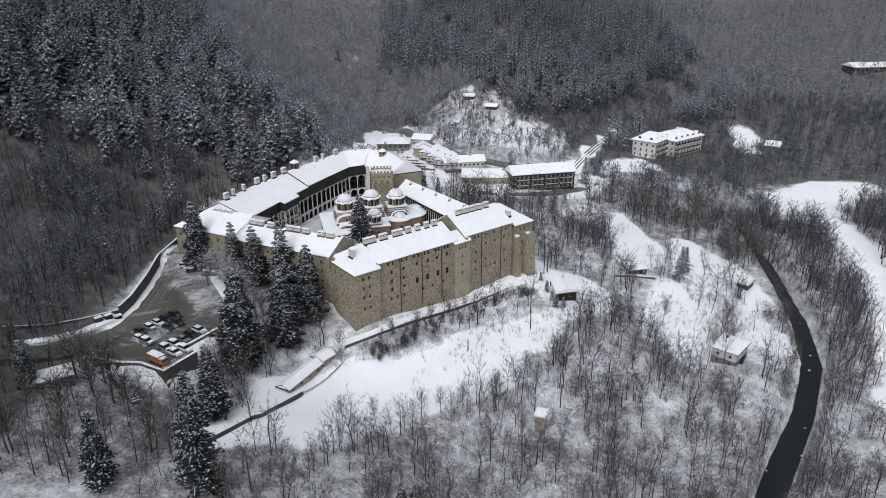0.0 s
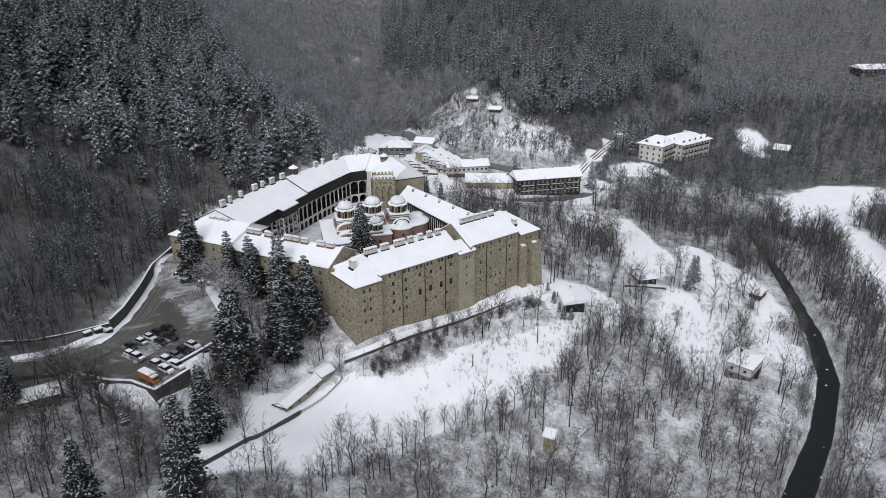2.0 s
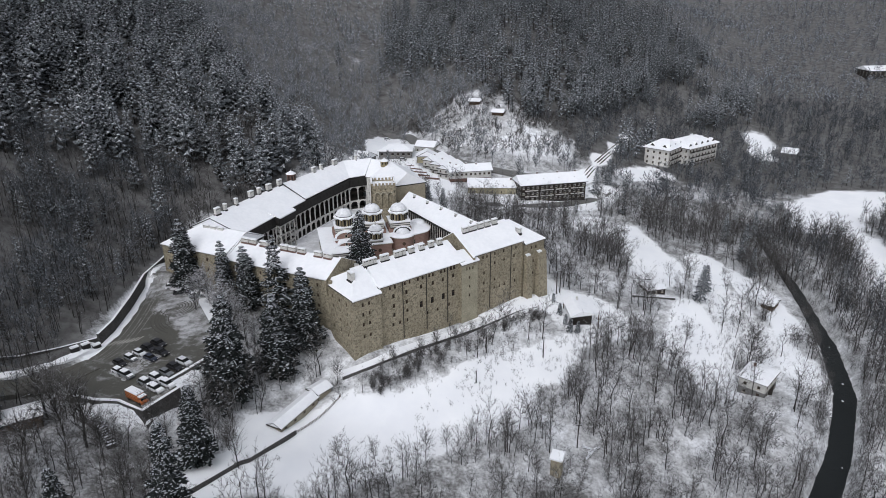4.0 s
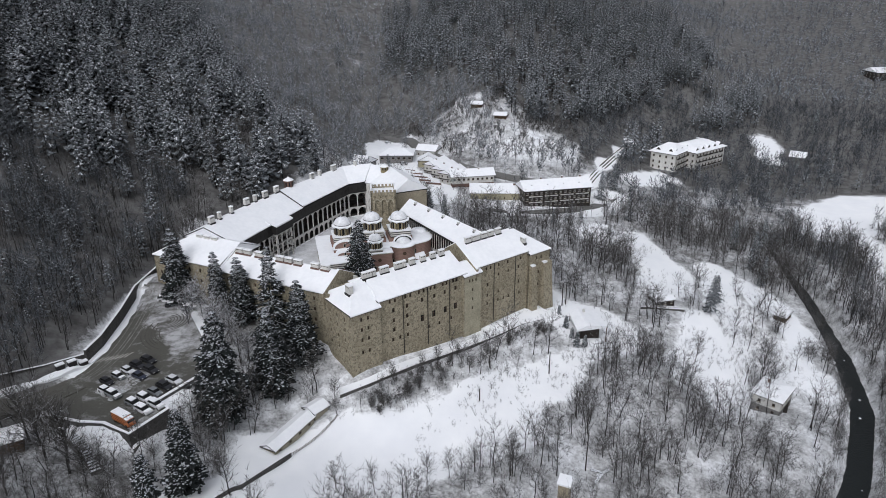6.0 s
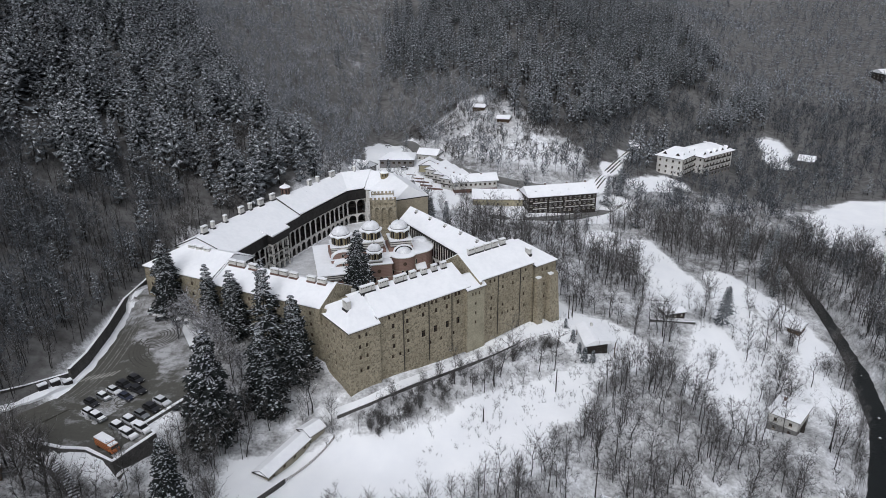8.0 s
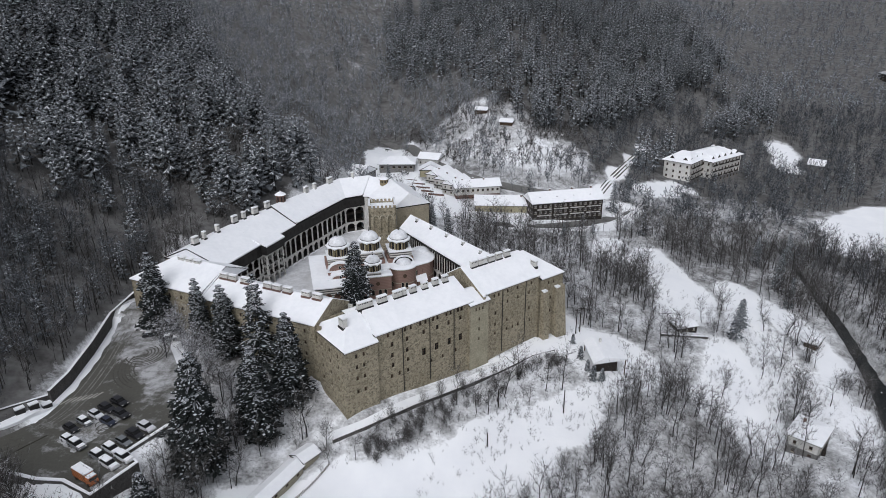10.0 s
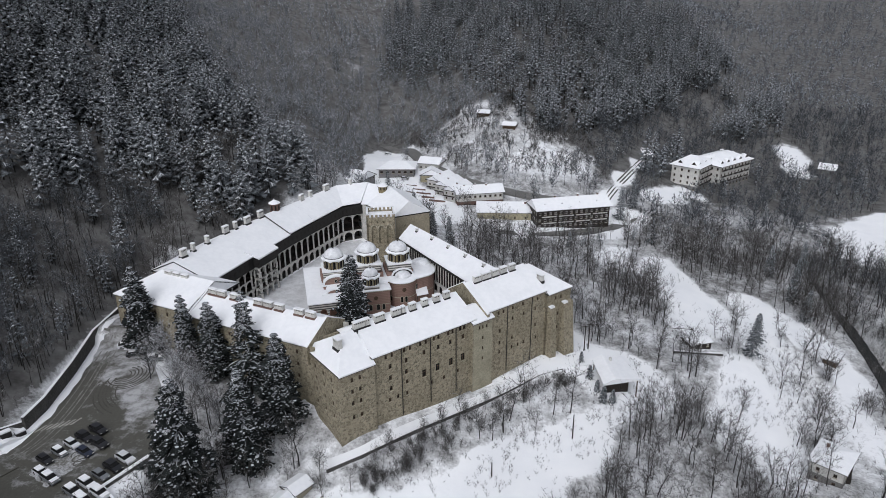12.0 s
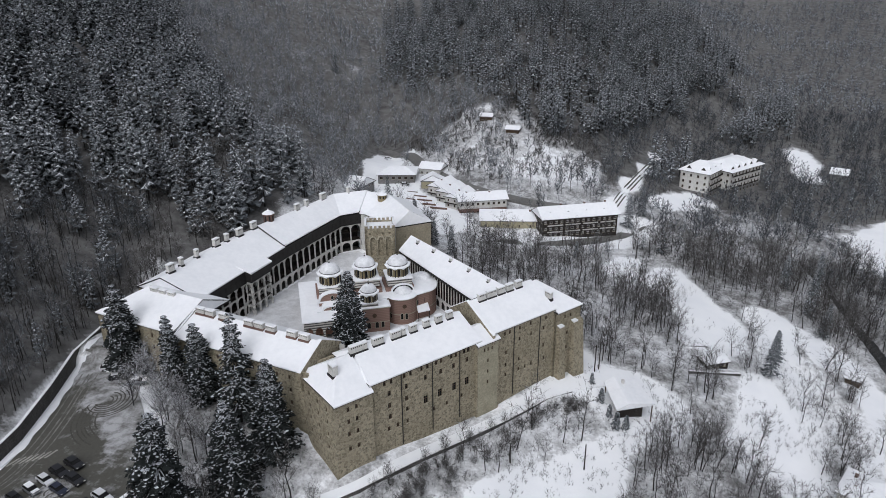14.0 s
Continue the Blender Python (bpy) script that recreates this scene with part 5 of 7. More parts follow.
def body(outline, z0, z1, name, label=""):
    """A walled mass of the church on a plan outline (counter-clockwise, in the church's own metres), with a pale cornice and a mound of snow on its roof."""
    pts = [on_church(*p) for p in outline]
    s = Shape()
    s.prism(pts, z0, z1)
    ob = part(name, s, MAT["church_brick"], church, label)
    mid = (sum(p[0] for p in pts) / len(pts), sum(p[1] for p in pts) / len(pts))

    def ring(k):
        out = []
        for p in pts:
            d = math.dist(p, mid)
            out.append((mid[0] + (p[0] - mid[0]) * (d + k) / d, mid[1] + (p[1] - mid[1]) * (d + k) / d))
        return out
    c = Shape()
    c.prism(ring(0.25), z1 - 0.35, z1)
    part("cornice", c, MAT["pale_stone"], ob)
    c = Shape()
    c.prism(ring(0.12), z0 + (z1 - z0) * 0.42, z0 + (z1 - z0) * 0.42 + 0.25)
    part("cornice", c, MAT["pale_stone"], ob, "pale string course")
    g = Shape()
    lines = [[(*p, z1 + z) for p in ring(k)] for k, z in ((0.55, 0.0), (0.6, 0.25), (0.3, 0.45), (-1.6, 0.8))]
    for lo, hi in zip(lines, lines[1:]):
        for i in range(len(pts)):
            j = (i + 1) % len(pts)
            g.face([lo[i], lo[j], hi[j], hi[i]])
    g.face(lines[-1])
    part("roof", g, MAT["roof_snow"], ob, "roof under an unbroken sheet of snow")
    return ob


def arched_window(a, b, z, w, h, face=-90.0, parent=None):
    """A round-headed window standing a little proud of a wall that faces the given way."""
    t = CA + radians(face)
    n, side = Vector((math.cos(t), math.sin(t))), Vector((-math.sin(t), math.cos(t)))
    c = Vector(on_church(a, b)) + n * 0.06
    for grow, push, mat, name in ((0.18, 0.0, "pale_stone", "surround"), (0.0, 0.05, "glass", "pane")):
        s = Shape()
        r = w / 2 + grow
        q = [(-r, -h / 2 - grow), (r, -h / 2 - grow)] + [(r * math.cos(math.pi * k / 8), h / 2 - w / 2 + r * math.sin(math.pi * k / 8)) for k in range(9)]
        near, back = [], []
        for u, v in q:
            p = c + side * u + n * push
            near.append((p.x, p.y, z + v))
            p = c + side * u - n * 0.2
            back.append((p.x, p.y, z + v))
        s.face(near)
        for i in range(len(q)):
            j = (i + 1) % len(q)
            s.face([back[i], back[j], near[j], near[i]])
        ob = part(name if name == "surround" else "window", s, MAT[mat], parent or church)


def vault(a0, a1, b0, b1, z, rise, mat="church_brick", name="gable", oculus=True):
    """A round-headed gable facing the near side, its barrel roof under thick snow, with a pale rim."""
    n = 12
    m, r = (a0 + a1) / 2, (a1 - a0) / 2
    arc = [(m + r * math.cos(math.pi * k / n), z + rise * math.sin(math.pi * k / n)) for k in range(n + 1)]
    s = Shape()
    s.face([(*on_church(x, b0), h) for x, h in arc])
    s.face([(*on_church(a0, b0), z - 2.2), (*on_church(a1, b0), z - 2.2), (*on_church(a1, b0), z), (*on_church(a0, b0), z)])
    for x in (a0, a1):
        s.face([(*on_church(x, b0), z - 2.2), (*on_church(x, b1), z - 2.2), (*on_church(x, b1), z), (*on_church(x, b0), z)])
    ob = part(name, s, MAT[mat], church, "round-headed brick gable")
    for grow, lift, front, back, mt, nm in ((0.12, 0.0, 0.22, 0.1, "striped", "arch_trim"), (0.42, 0.1, 0.4, b0 - b1, "roof_snow", "snow_cap")):
        g = Shape()
        out = [(m + (r + grow) * math.cos(math.pi * k / n), z + lift + (rise + grow) * math.sin(math.pi * k / n)) for k in range(n + 1)]
        for (x0, h0), (x1, h1), (u0, v0), (u1, v1) in zip(out, out[1:], arc, arc[1:]):
            g.face([(*on_church(x0, b0 - front), h0), (*on_church(x0, b0 - back), h0), (*on_church(x1, b0 - back), h1), (*on_church(x1, b0 - front), h1)])
            g.face([(*on_church(u0, b0 - front), v0), (*on_church(x0, b0 - front), h0), (*on_church(x1, b0 - front), h1), (*on_church(u1, b0 - front), v1)])
            g.face([(*on_church(u0, b0), v0), (*on_church(u0, b0 - front), v0), (*on_church(u1, b0 - front), v1), (*on_church(u1, b0), v1)])
        part(nm, g, MAT[mt], ob)
    if oculus:
        arched_window(m, b0, z + rise * 0.35, 0.7, 1.1, parent=ob)
    return ob


# main mass with its rounded near conch and the broad apse, the lower block beside it, and the western chapels
conch = [(11.3 + 4.9 * math.cos(radians(k)), -5.6 + 4.5 * math.sin(radians(k))) for k in range(-160, -19, 14)]
apse = [(18.6 + 5.6 * math.cos(radians(k)), 1.2 + 7.4 * math.sin(radians(k))) for k in range(-84, 85, 14)]
nave = body([(-14.0, -8.0), (6.2, -8.4)] + conch + [(16.2, -7.2)] + apse + [(-14.0, 9.6)], 8.0, 17.7, "nave", "pinkish brown brick walls")
flank = body([(-2.6, -12.6), (5.9, -12.6), (5.9, -7.4), (-2.6, -7.4)], 8.0, 17.1, "flank")
for a, b, z, w, h, f in ((10.4, -10.05, 11.6, 0.8, 2.0, -97), (11.9, -10.1, 11.6, 0.8, 2.0, -83), (16.2, -7.3, 14.9, 0.9, 1.7, -40), (18.3, -6.3, 15.1, 0.9, 1.8, -80), (21.4, -4.9, 12.2, 0.9, 2.0, -62), (7.2, -8.0, 11.6, 0.8, 1.9, -110)):
    arched_window(a, b, z, w, h, f, nave)
for a, z, w, h in ((-0.9, 11.0, 1.0, 2.0), (1.7, 11.0, 1.0, 2.0), (3.6, 11.0, 0.9, 1.9)):
    arched_window(a, -12.6, z, w, h, -90, flank)
for a, b, z, p in ((1.0, -12.72, 14.4, flank), (11.3, -10.2, 15.2, nave)):
    rose = Shape()
    q = Vector(on_church(a, b))
    out = [(q + CX * (0.75 * math.cos(math.pi * k / 4)), z + 0.75 * math.sin(math.pi * k / 4)) for k in range(8)]
    rose.face([(v.x, v.y, h) for v, h in out])
    for k in range(8):
        (v0, h0), (v1, h1) = out[k], out[(k + 1) % 8]
        rose.face([(v0.x + CY.x * 0.3, v0.y + CY.y * 0.3, h0), (v1.x + CY.x * 0.3, v1.y + CY.y * 0.3, h1), (v1.x, v1.y, h1), (v0.x, v0.y, h0)])
    part("medallion", rose, MAT["brown_wood"], p, "dark eight-sided medallion")
c = Shape()
c.v += [(*on_church(x, y), z) for x, y, z in ((15.8, -10.0, 12.2), (20.0, -9.2, 12.2), (20.0, -5.8, 13.4), (15.8, -6.6, 13.4), (15.8, -10.0, 12.5), (20.0, -9.2, 12.5), (20.0, -5.8, 13.8), (15.8, -6.6, 13.8))]
for f in ((0, 1, 5, 4), (1, 2, 6, 5), (3, 0, 4, 7), (4, 5, 6, 7), (3, 2, 1, 0)):
    c.f.append(f)
    c.m.append(0)
canopy = part("canopy", c, MAT["roof_snow"], church, "snowy door canopy")
for x, y in ((16.0, -9.8), (19.8, -9.0)):
    c = Shape()
    c.box((*on_church(x, y), 8.3), (0.2, 0.2, 4.0), CA)
    part("post", c, MAT["dark_wood"], canopy)
vault(-15.6, -7.8, -6.4, 0.0, 18.6, 2.5)
vault(-14.9, -9.0, -9.8, -5.0, 16.8, 1.2)
for a0, a1, b0, z1 in ((-16.4, -7.6, -9.7, 16.3), (-16.0, -7.4, -6.3, 18.0)):
    c = Shape()
    c.prism([on_church(a0, b0), on_church(a1, b0), on_church(a1, b0 + 5.5), on_church(a0, b0 + 5.5)], 12, z1)
    w = part("chapel", c, MAT["church_brick"], church)
    g = Shape()
    g.prism([on_church(a0 - 0.5, b0 - 0.5), on_church(a1 + 0.5, b0 - 0.5), on_church(a1 + 0.5, b0 + 5.5), on_church(a0 - 0.5, b0 + 5.5)], z1, z1 + 0.4)
    part("snow_cap", g, MAT["roof_snow"], w)
# half dome before the eastern drum, with a dark arched gap behind it
vault(8.2, 15.2, -4.8, 2.0, 18.4, 2.4, "black", oculus=False)
g = Shape()
cen = on_church(11.7, -5.4)
g.rings((*cen, 18.2), [(2.9 * math.cos(t), 2.2 * math.sin(t)) for t in np.linspace(0, 1.5, 8)], 24)
part("half_dome", g, MAT["dome_snow"], church, "small rounded roof under snow", smooth=True)
g = Shape()
g.rings((*on_church(20.2, 5.2), 18.1), [(3.6 * math.cos(t), 1.7 * math.sin(t)) for t in np.linspace(0, 1.5, 8)], 24)
part("half_dome", g, MAT["dome_snow"], church, "small rounded roof under snow", smooth=True)
# arcaded porch round the west end
s = Shape()
s.prism([on_church(-21.5, -15.5), on_church(-14.5, -15.5), on_church(-14.5, 15), on_church(-21.5, 15)], 7.5, 9.6)
part("porch_floor", s, MAT["pale_stone"], church)
for a, b, n in ((on_church(-21.5, -15.5), on_church(-3.0, -15.5), 6), (on_church(-21.5, 15), on_church(-21.5, -15.5), 9)):
    s = Shape()
    arch_row(s, a, b, 9.6, n, 5.4, pillar=0.7, thick=0.7, spring=0.55, top=6.3)
    part("porch_arcade", s, MAT["striped"], church, "porch arches of black and white courses")
s = Shape()
s.prism([on_church(-20, -12.4), on_church(-3.2, -12.4), on_church(-3.2, 8), on_church(-14, 14), on_church(-20, 14)], 9.6, 15.7)
part("porch_wall", s, MAT["pink"], church)
slab(-21.5, -14.5, -15.5, 15.0, 15.9, 0.7, "porch_roof")
slab(-14.5, -3.0, -15.5, -7.4, 15.95, 0.5, "porch_roof", over=0.3)
dome(-11.6, -1.0, 22.7, 4.15, 3.5)
dome(0.1, 0.3, 23.3, 4.2, 3.5)
dome(10.9, -0.6, 23.0, 4.15, 3.5)
dome(-0.2, -9.9, 19.0, 3.2, 2.9)
for a0, a1 in ((-16.4, -6.8), (-4.8, 5.0), (6.2, 15.6)):
    c = Shape()
    c.prism([on_church(a0, -4.4), on_church(a1, -4.4), on_church(a1, 5), on_church(a0, 5)], 17.5, 20.0)
    part("dome_base", c, MAT["church_brick"], church)

# ---- outbuildings ----
def house(name, label, a, b, deep, z0, z1, rise, mat, category="house", hip=0.0, rows=(), cols=3.2, win=(0.9, 1.2), over=0.7, lower=None, group="", back=True):
    """A house on the line a to b (its near side to the right of that way), deep metres back: walls with windows, gabled or hipped snowy roof."""
    a, d, out, length = frames_of(a, b)
    c = [a, a + d * length, a + d * length - out * deep, a - out * deep]
    ob = thing(name, ((c[0].x + c[2].x) / 2, (c[0].y + c[2].y) / 2, z0), label, category, group)
    for k in range(4):
        p, q = c[k], c[(k + 1) % 4]
        L = (q - p).length
        n = max(1, int((L - 1.0) / cols))
        holes = [((j + 0.5) * L / n, z, *win) for j in range(n) for z in rows] if k < 2 or (k == 3) else []
        if lower:
            s = Shape()
            facade(s, tuple(p), tuple(q), z0 - 3, lower[0], [h for h in holes if h[1] + h[3] / 2 < lower[0]], 0.3)
            part("lower_wall", s, MAT[lower[1]], ob)
            s = Shape()
            facade(s, tuple(p), tuple(q), lower[0], z1, [h for h in holes if h[1] - h[3] / 2 > lower[0]], 0.3)
        else:
            s = Shape()
            facade(s, tuple(p), tuple(q), z0 - 3, z1, holes, 0.3)
        if not hip and k in (1, 3):
            m = (p + q) / 2
            s.face([(p.x, p.y, z1), (q.x, q.y, z1), (m.x, m.y, z1 + rise * 0.96)])
        part("wall", s, MAT[mat], ob)
        windows_in(ob, tuple(p), tuple(q), [h for h in holes if not lower or abs(h[1] - lower[0]) > h[3] / 2], 0.2, "plaster" if mat in ("dark_wood", "brick") else "brown_wood")
    m0, m1 = (c[0] + c[3]) / 2, (c[1] + c[2]) / 2
    e = d * over
    r0, r1 = (m0 + d * hip, m1 - d * hip) if hip else (m0 - e, m1 + e)
    roof(ob, [tuple(c[0] - e), tuple(c[1] + e)], [tuple(r0), tuple(r1)], [tuple(c[3] - e), tuple(c[2] + e)], z1, z1 + rise, z1, over=over, thick=0.3, ends=(bool(hip), bool(hip)), eave_mat="dark_wood")
    return ob


def small_chimney(ob, x, y, z, h=1.4):
    s = Shape()
    s.box((x, y, z - 1.0), (0.7, 0.7, h + 1.0), 0.5)
    c = part("chimney", s, MAT["brick"], ob)
    g = Shape()
    g.box((x, y, z + h), (0.8, 0.8, 0.2), 0.5)
    part("snow_cap", g, MAT["roof_snow"], c)


def wing_turn(a, b):
    return math.atan2(b[1] - a[1], b[0] - a[0])


# low stone storehouse and the dark lodging house in one row
ob = house("storehouse", "low stone storehouse with a broad snowy roof", (46.2, 180.5), (73.5, 178.8), 15, -3, 3.3, 3.4, "cream", "storehouse", rows=(0.6,), cols=4.5, win=(0.7, 1.4))
small_chimney(ob, 71, 185, 6.0)
lodge = house("lodging_house", "dark timber lodging house with white balcony bands", (75.5, 170.5), (113.2, 178.2), 14, -3, 7.0, 4.0, "dark_wood", "lodging house", rows=(-1.2, 2.0, 5.3), cols=2.6, win=(1.3, 1.4), over=1.0)
for z in (0.4, 3.7):
    for k in range(4):
        t0, t1 = 0.06 + k * 0.235, 0.06 + k * 0.235 + 0.2
        p0, p1 = (75.5 + 37.7 * t0, 170.3 + 7.7 * t0), (75.5 + 37.7 * t1, 170.3 + 7.7 * t1)
        s = Shape()
        s.beam((p0[0] + 0.1, p0[1] - 0.6, z + 0.3), (p1[0] + 0.1, p1[1] - 0.6, z + 0.3), 0.12, 0.26)
        s.beam((p0[0] + 0.05, p0[1] - 0.25, z - 0.1), (p1[0] + 0.05, p1[1] - 0.25, z - 0.1), 0.9, 0.12)
        part("balcony", s, MAT["plaster"], lodge, "white balcony front")
for t in (0.12, 0.36, 0.6, 0.84):
    x, y = 75.5 + 37.7 * t - 0.6, 170.5 + 7.7 * t + 3.4
    s = Shape()
    s.v += [(x - 1.1, y - 0.8, 8.6), (x + 1.1, y - 0.4, 8.6), (x + 0.1, y - 0.6, 9.7), (x, y + 2.6, 9.9)]
    for f in ((0, 1, 2), (1, 3, 2), (3, 0, 2)):
        s.f.append(f)
        s.m.append(0)
    dm = part("dormer", s, MAT["roof_snow"], lodge, "small dormer")
    w = Shape()
    w.box((x, y - 0.68, 8.75), (0.9, 0.1, 0.5), 0.2)
    part("window", w, MAT["glass"], dm)
for t in (0.3, 0.62, 0.9):
    small_chimney(lodge, 73.9 + 37.7 * t, 177.6 + 7.7 * t, 10.8)

# white house with a brick ground floor, three stepped cottages, and the cream gable behind them
inn = house("inn", "white two-storey inn over a red-brown ground floor", (36.4, 197.0), (61.0, 201.2), 11, 0, 7.8, 3.0, "plaster", "inn", rows=(1.6, 6.0), cols=2.6, win=(1.2, 1.2), over=0.9, lower=(3.6, "brick"))
for x, y in ((40, 203), (46, 205.5), (52, 204.5)):
    small_chimney(inn, x, y, 10.0)
for k in range(3):
    x, y = 35.4 - k * 4.6, 201.0 + k * 8.8
    ct = house("cottage", "white gabled cottage under deep snow, one of a stepped row", (x, y), (x + 8.8, y + 13.2), 7.6, 2, 8.2 + 0.35 * k, 2.4, "plaster", "cottage", rows=(3.8, 6.6), cols=2.8, win=(1.0, 1.1), over=0.9, group="stepped cottages")
    small_chimney(ct, x + 1, y + 7, 10.0 + 0.3 * k, 1.2)
    s = Shape()
    s.beam((x - 6.6, y + 3.4, 5.2), (x - 0.6, y - 0.6, 5.2), 1.4, 0.2)
    part("balcony", s, MAT["dark_wood"], ct, "dark timber balcony")
for x, y, dx in ((8, 226, 6), (12, 220, 7), (14, 214, 8), (17, 208, 7), (8, 214, 5), (21, 203, 9)):
    low_wall("terrace_wall", [(x, y), (x + dx, y - 0.8)], lambda u, v: height(u, v) - 1, lambda u, v: height(u, v) + 0.7, 0.5, "brick", "low brick terrace wall in the snow")
house("barn", "olive-cream gabled barn behind the cottages", (28.5, 231.0), (28.5, 239.0), 12.6, 3, 8.8, 3.4, "cream", "barn", over=0.5)
house("grey_house", "grey single-storey house with a broad snowy hipped roof", (-9.0, 241.0), (12.0, 240.5), 16, 5, 10.2, 2.8, "grey_plain", "house", hip=6.0, rows=(8.2,), cols=3.0, win=(1.6, 1.3), over=1.1)
house("white_house", "small white house at the roadside under snow", (14.2, 255.0), (26.5, 250.5), 11, 5, 10.0, 2.8, "plaster", "house", rows=(7.6,), cols=3.0)
zc = height(-20, 214)
ch = house("cottage", "grey cottage with a steep snowy gable at the wood's edge", (-25.0, 209.5), (-16.8, 205.5), 17, zc - 2, zc + 1.5, 4.2, "metal", "cottage", rows=(zc + 0.2,), win=(0.8, 0.8), over=0.8)
small_chimney(ch, -21, 216, zc + 4.4)
# hotel: two joined blocks on the slope
for k, (a, b, deep, z1, zb) in enumerate((((169.0, 255.0), (181.6, 243.2), 23, 8.0, -7), ((196.6, 249.0), (223.0, 268.4), 23, 7.4, -10))):
    hot = house("hotel", "white four-storey hotel block with a snowy dormered roof" if k == 0 else "rear white hotel block with dark balconies and snowy roof", a, b, deep, zb, z1, 4.6, "plaster", "hotel", hip=9.0 if k else 6.0, rows=(-5.0, -1.6, 1.8, 5.6), cols=3.4, win=(1.2, 1.5), over=1.3, group="hotel blocks", lower=(-3.4, "grey_plain"))
    o, d, out, length = frames_of(a, b)
    turn = math.atan2(d.y, d.x)
    sides = [(o, d, out, length, turn)]
    if k == 0:
        e = o + d * length
        sides = [(e, -out, d, deep, turn + math.pi / 2)]
    for q, dd, oo, ln, tt in sides:
        for z in (-0.9, 2.5, 6.2):
            for j in range(int(ln / 6)):
                c = q + dd * (3.5 + j * 6) + oo * 0.6
                s = Shape()
                s.box((c.x, c.y, z - 1.7), (4.4, 1.2, 0.15), tt)
                f = c + oo * 0.55
                s.box((f.x, f.y, z - 1.6), (4.4, 0.1, 0.9), tt)
                part("balcony", s, MAT["dark_wood"], hot, "dark balcony")
    for q, dd, oo, ln, tt in ((o, d, out, length, turn), (o + d * length, -out, d, deep, turn + math.pi / 2)):
        for j in range(max(1, int(ln / 6.5))):
            c = q + dd * ((j + 0.5) * ln / max(1, int(ln / 6.5))) - oo * 1.4
            b0, b1, t0 = c - dd * 1.8, c + dd * 1.8, c - oo * 3.8
            s = Shape()
            s.v += [(b0.x, b0.y, z1 + 1.1), (b1.x, b1.y, z1 + 1.1), (c.x, c.y, z1 + 3.1), (t0.x, t0.y, z1 + 3.3)]
            for f, m in (((0, 1, 2), 1), ((1, 3, 2), 0), ((3, 0, 2), 0)):
                s.f.append(f)
                s.m.append(m)
            part("dormer", s, [MAT["roof_snow"], MAT["dark_wood"]], hot, "triangular dormer")

# pavilion under the end block
pav = thing("pavilion", (82, 35, -6), "open timber pavilion with an overhanging snowy roof", "pavilion")
pc = [(76.6, 26.0), (88.6, 28.8), (86.0, 42.8), (76.2, 40.8)]
s = Shape()
s.v += [(*p, -0.35) for p in pc] + [(*p, 0.05) for p in pc] + [(80.4, 26.9, 1.6), (79.3, 41.4, 1.6)]
for f in ((3, 2, 1, 0), (0, 1, 5, 4), (1, 2, 6, 5), (2, 3, 7, 6), (3, 0, 4, 7), (4, 5, 8), (5, 6, 9, 8), (6, 7, 9), (7, 4, 8, 9)):
    s.f.append(f)
    s.m.append(0)
part("roof", s, MAT["roof_snow"], pav)
s = Shape()
cx, cy = 81.5, 34.6
s.prism([(cx + (x - cx) * 0.6, cy + (y - cy) * 0.6) for x, y in pc], -8, -0.4)
part("wall", s, MAT["dark_wood"], pav)
for x, y in pc:
    s = Shape()
    s.box((cx + (x - cx) * 0.9, cy + (y - cy) * 0.9, -8), (0.25, 0.25, 7.7), 0.3)
    part("post", s, MAT["brown_wood"], pav)
s = Shape()
s.box((81.2, 38, 0.9), (0.7, 0.7, 1.6), 0.3)
part("chimney", s, MAT["plaster"], pav)

# white house by the river
rh = house("cottage", "white two-storey cottage with a grey ground floor in the snow", (134.4, 9.4), (141.2, 3.0), 12.0, -22, -15.4, 1.9, "plaster", "cottage", hip=5.0, rows=(-20.4, -17.4), cols=3.0, win=(1.0, 1.2), over=0.7, lower=(-19.0, "grey_plain"))
small_chimney(rh, 141.5, 13.5, -14.0)
small_chimney(rh, 139.5, 10.0, -15.0)
s = Shape()
s.box((134.5, 7.0, -22.4), (2.4, 2.4, 0.7), -0.5)
part("snow_step", s, MAT["snow"], rh)
s = Shape()
s.prism([(143.5, 6.0), (145.2, 5.6), (150, 13.5), (148.6, 14.5)], -23, -19.6)
part("lean_to", s, MAT["dark_wood"], rh)

# transformer tower in the trees
tt = thing("transformer_tower", (60.9, -41.8, -15), "narrow olive-cream transformer tower with a snowy roof", "utility tower")
s = Shape()
tc = [(58.9, -42.6), (61.6, -43.9), (62.8, -41.0), (60.1, -39.8)]
for k in range(4):
    facade(s, tc[k], tc[(k + 1) % 4], -19, -8.4, [(1.5, -9.6, 1.2, 0.5)] if k < 2 else [], 0.25)
part("wall", s, MAT["olive_plaster"], tt)
s = Shape()
m = (60.9, -41.8)
big = [(m[0] + (x - m[0]) * 1.25, m[1] + (y - m[1]) * 1.25) for x, y in tc]
s.prism(big, -8.4, [-7.9, -7.9, -7.4, -7.4])
part("roof", s, MAT["roof_snow"], tt)
# Dark filler box added inside for the unlit interior behind the slots.
s = Shape()
s.box((60.9, -41.8, -17), (1.9, 1.9, 8.3), -0.45)
part("dark_core", s, MAT["void"], tt)

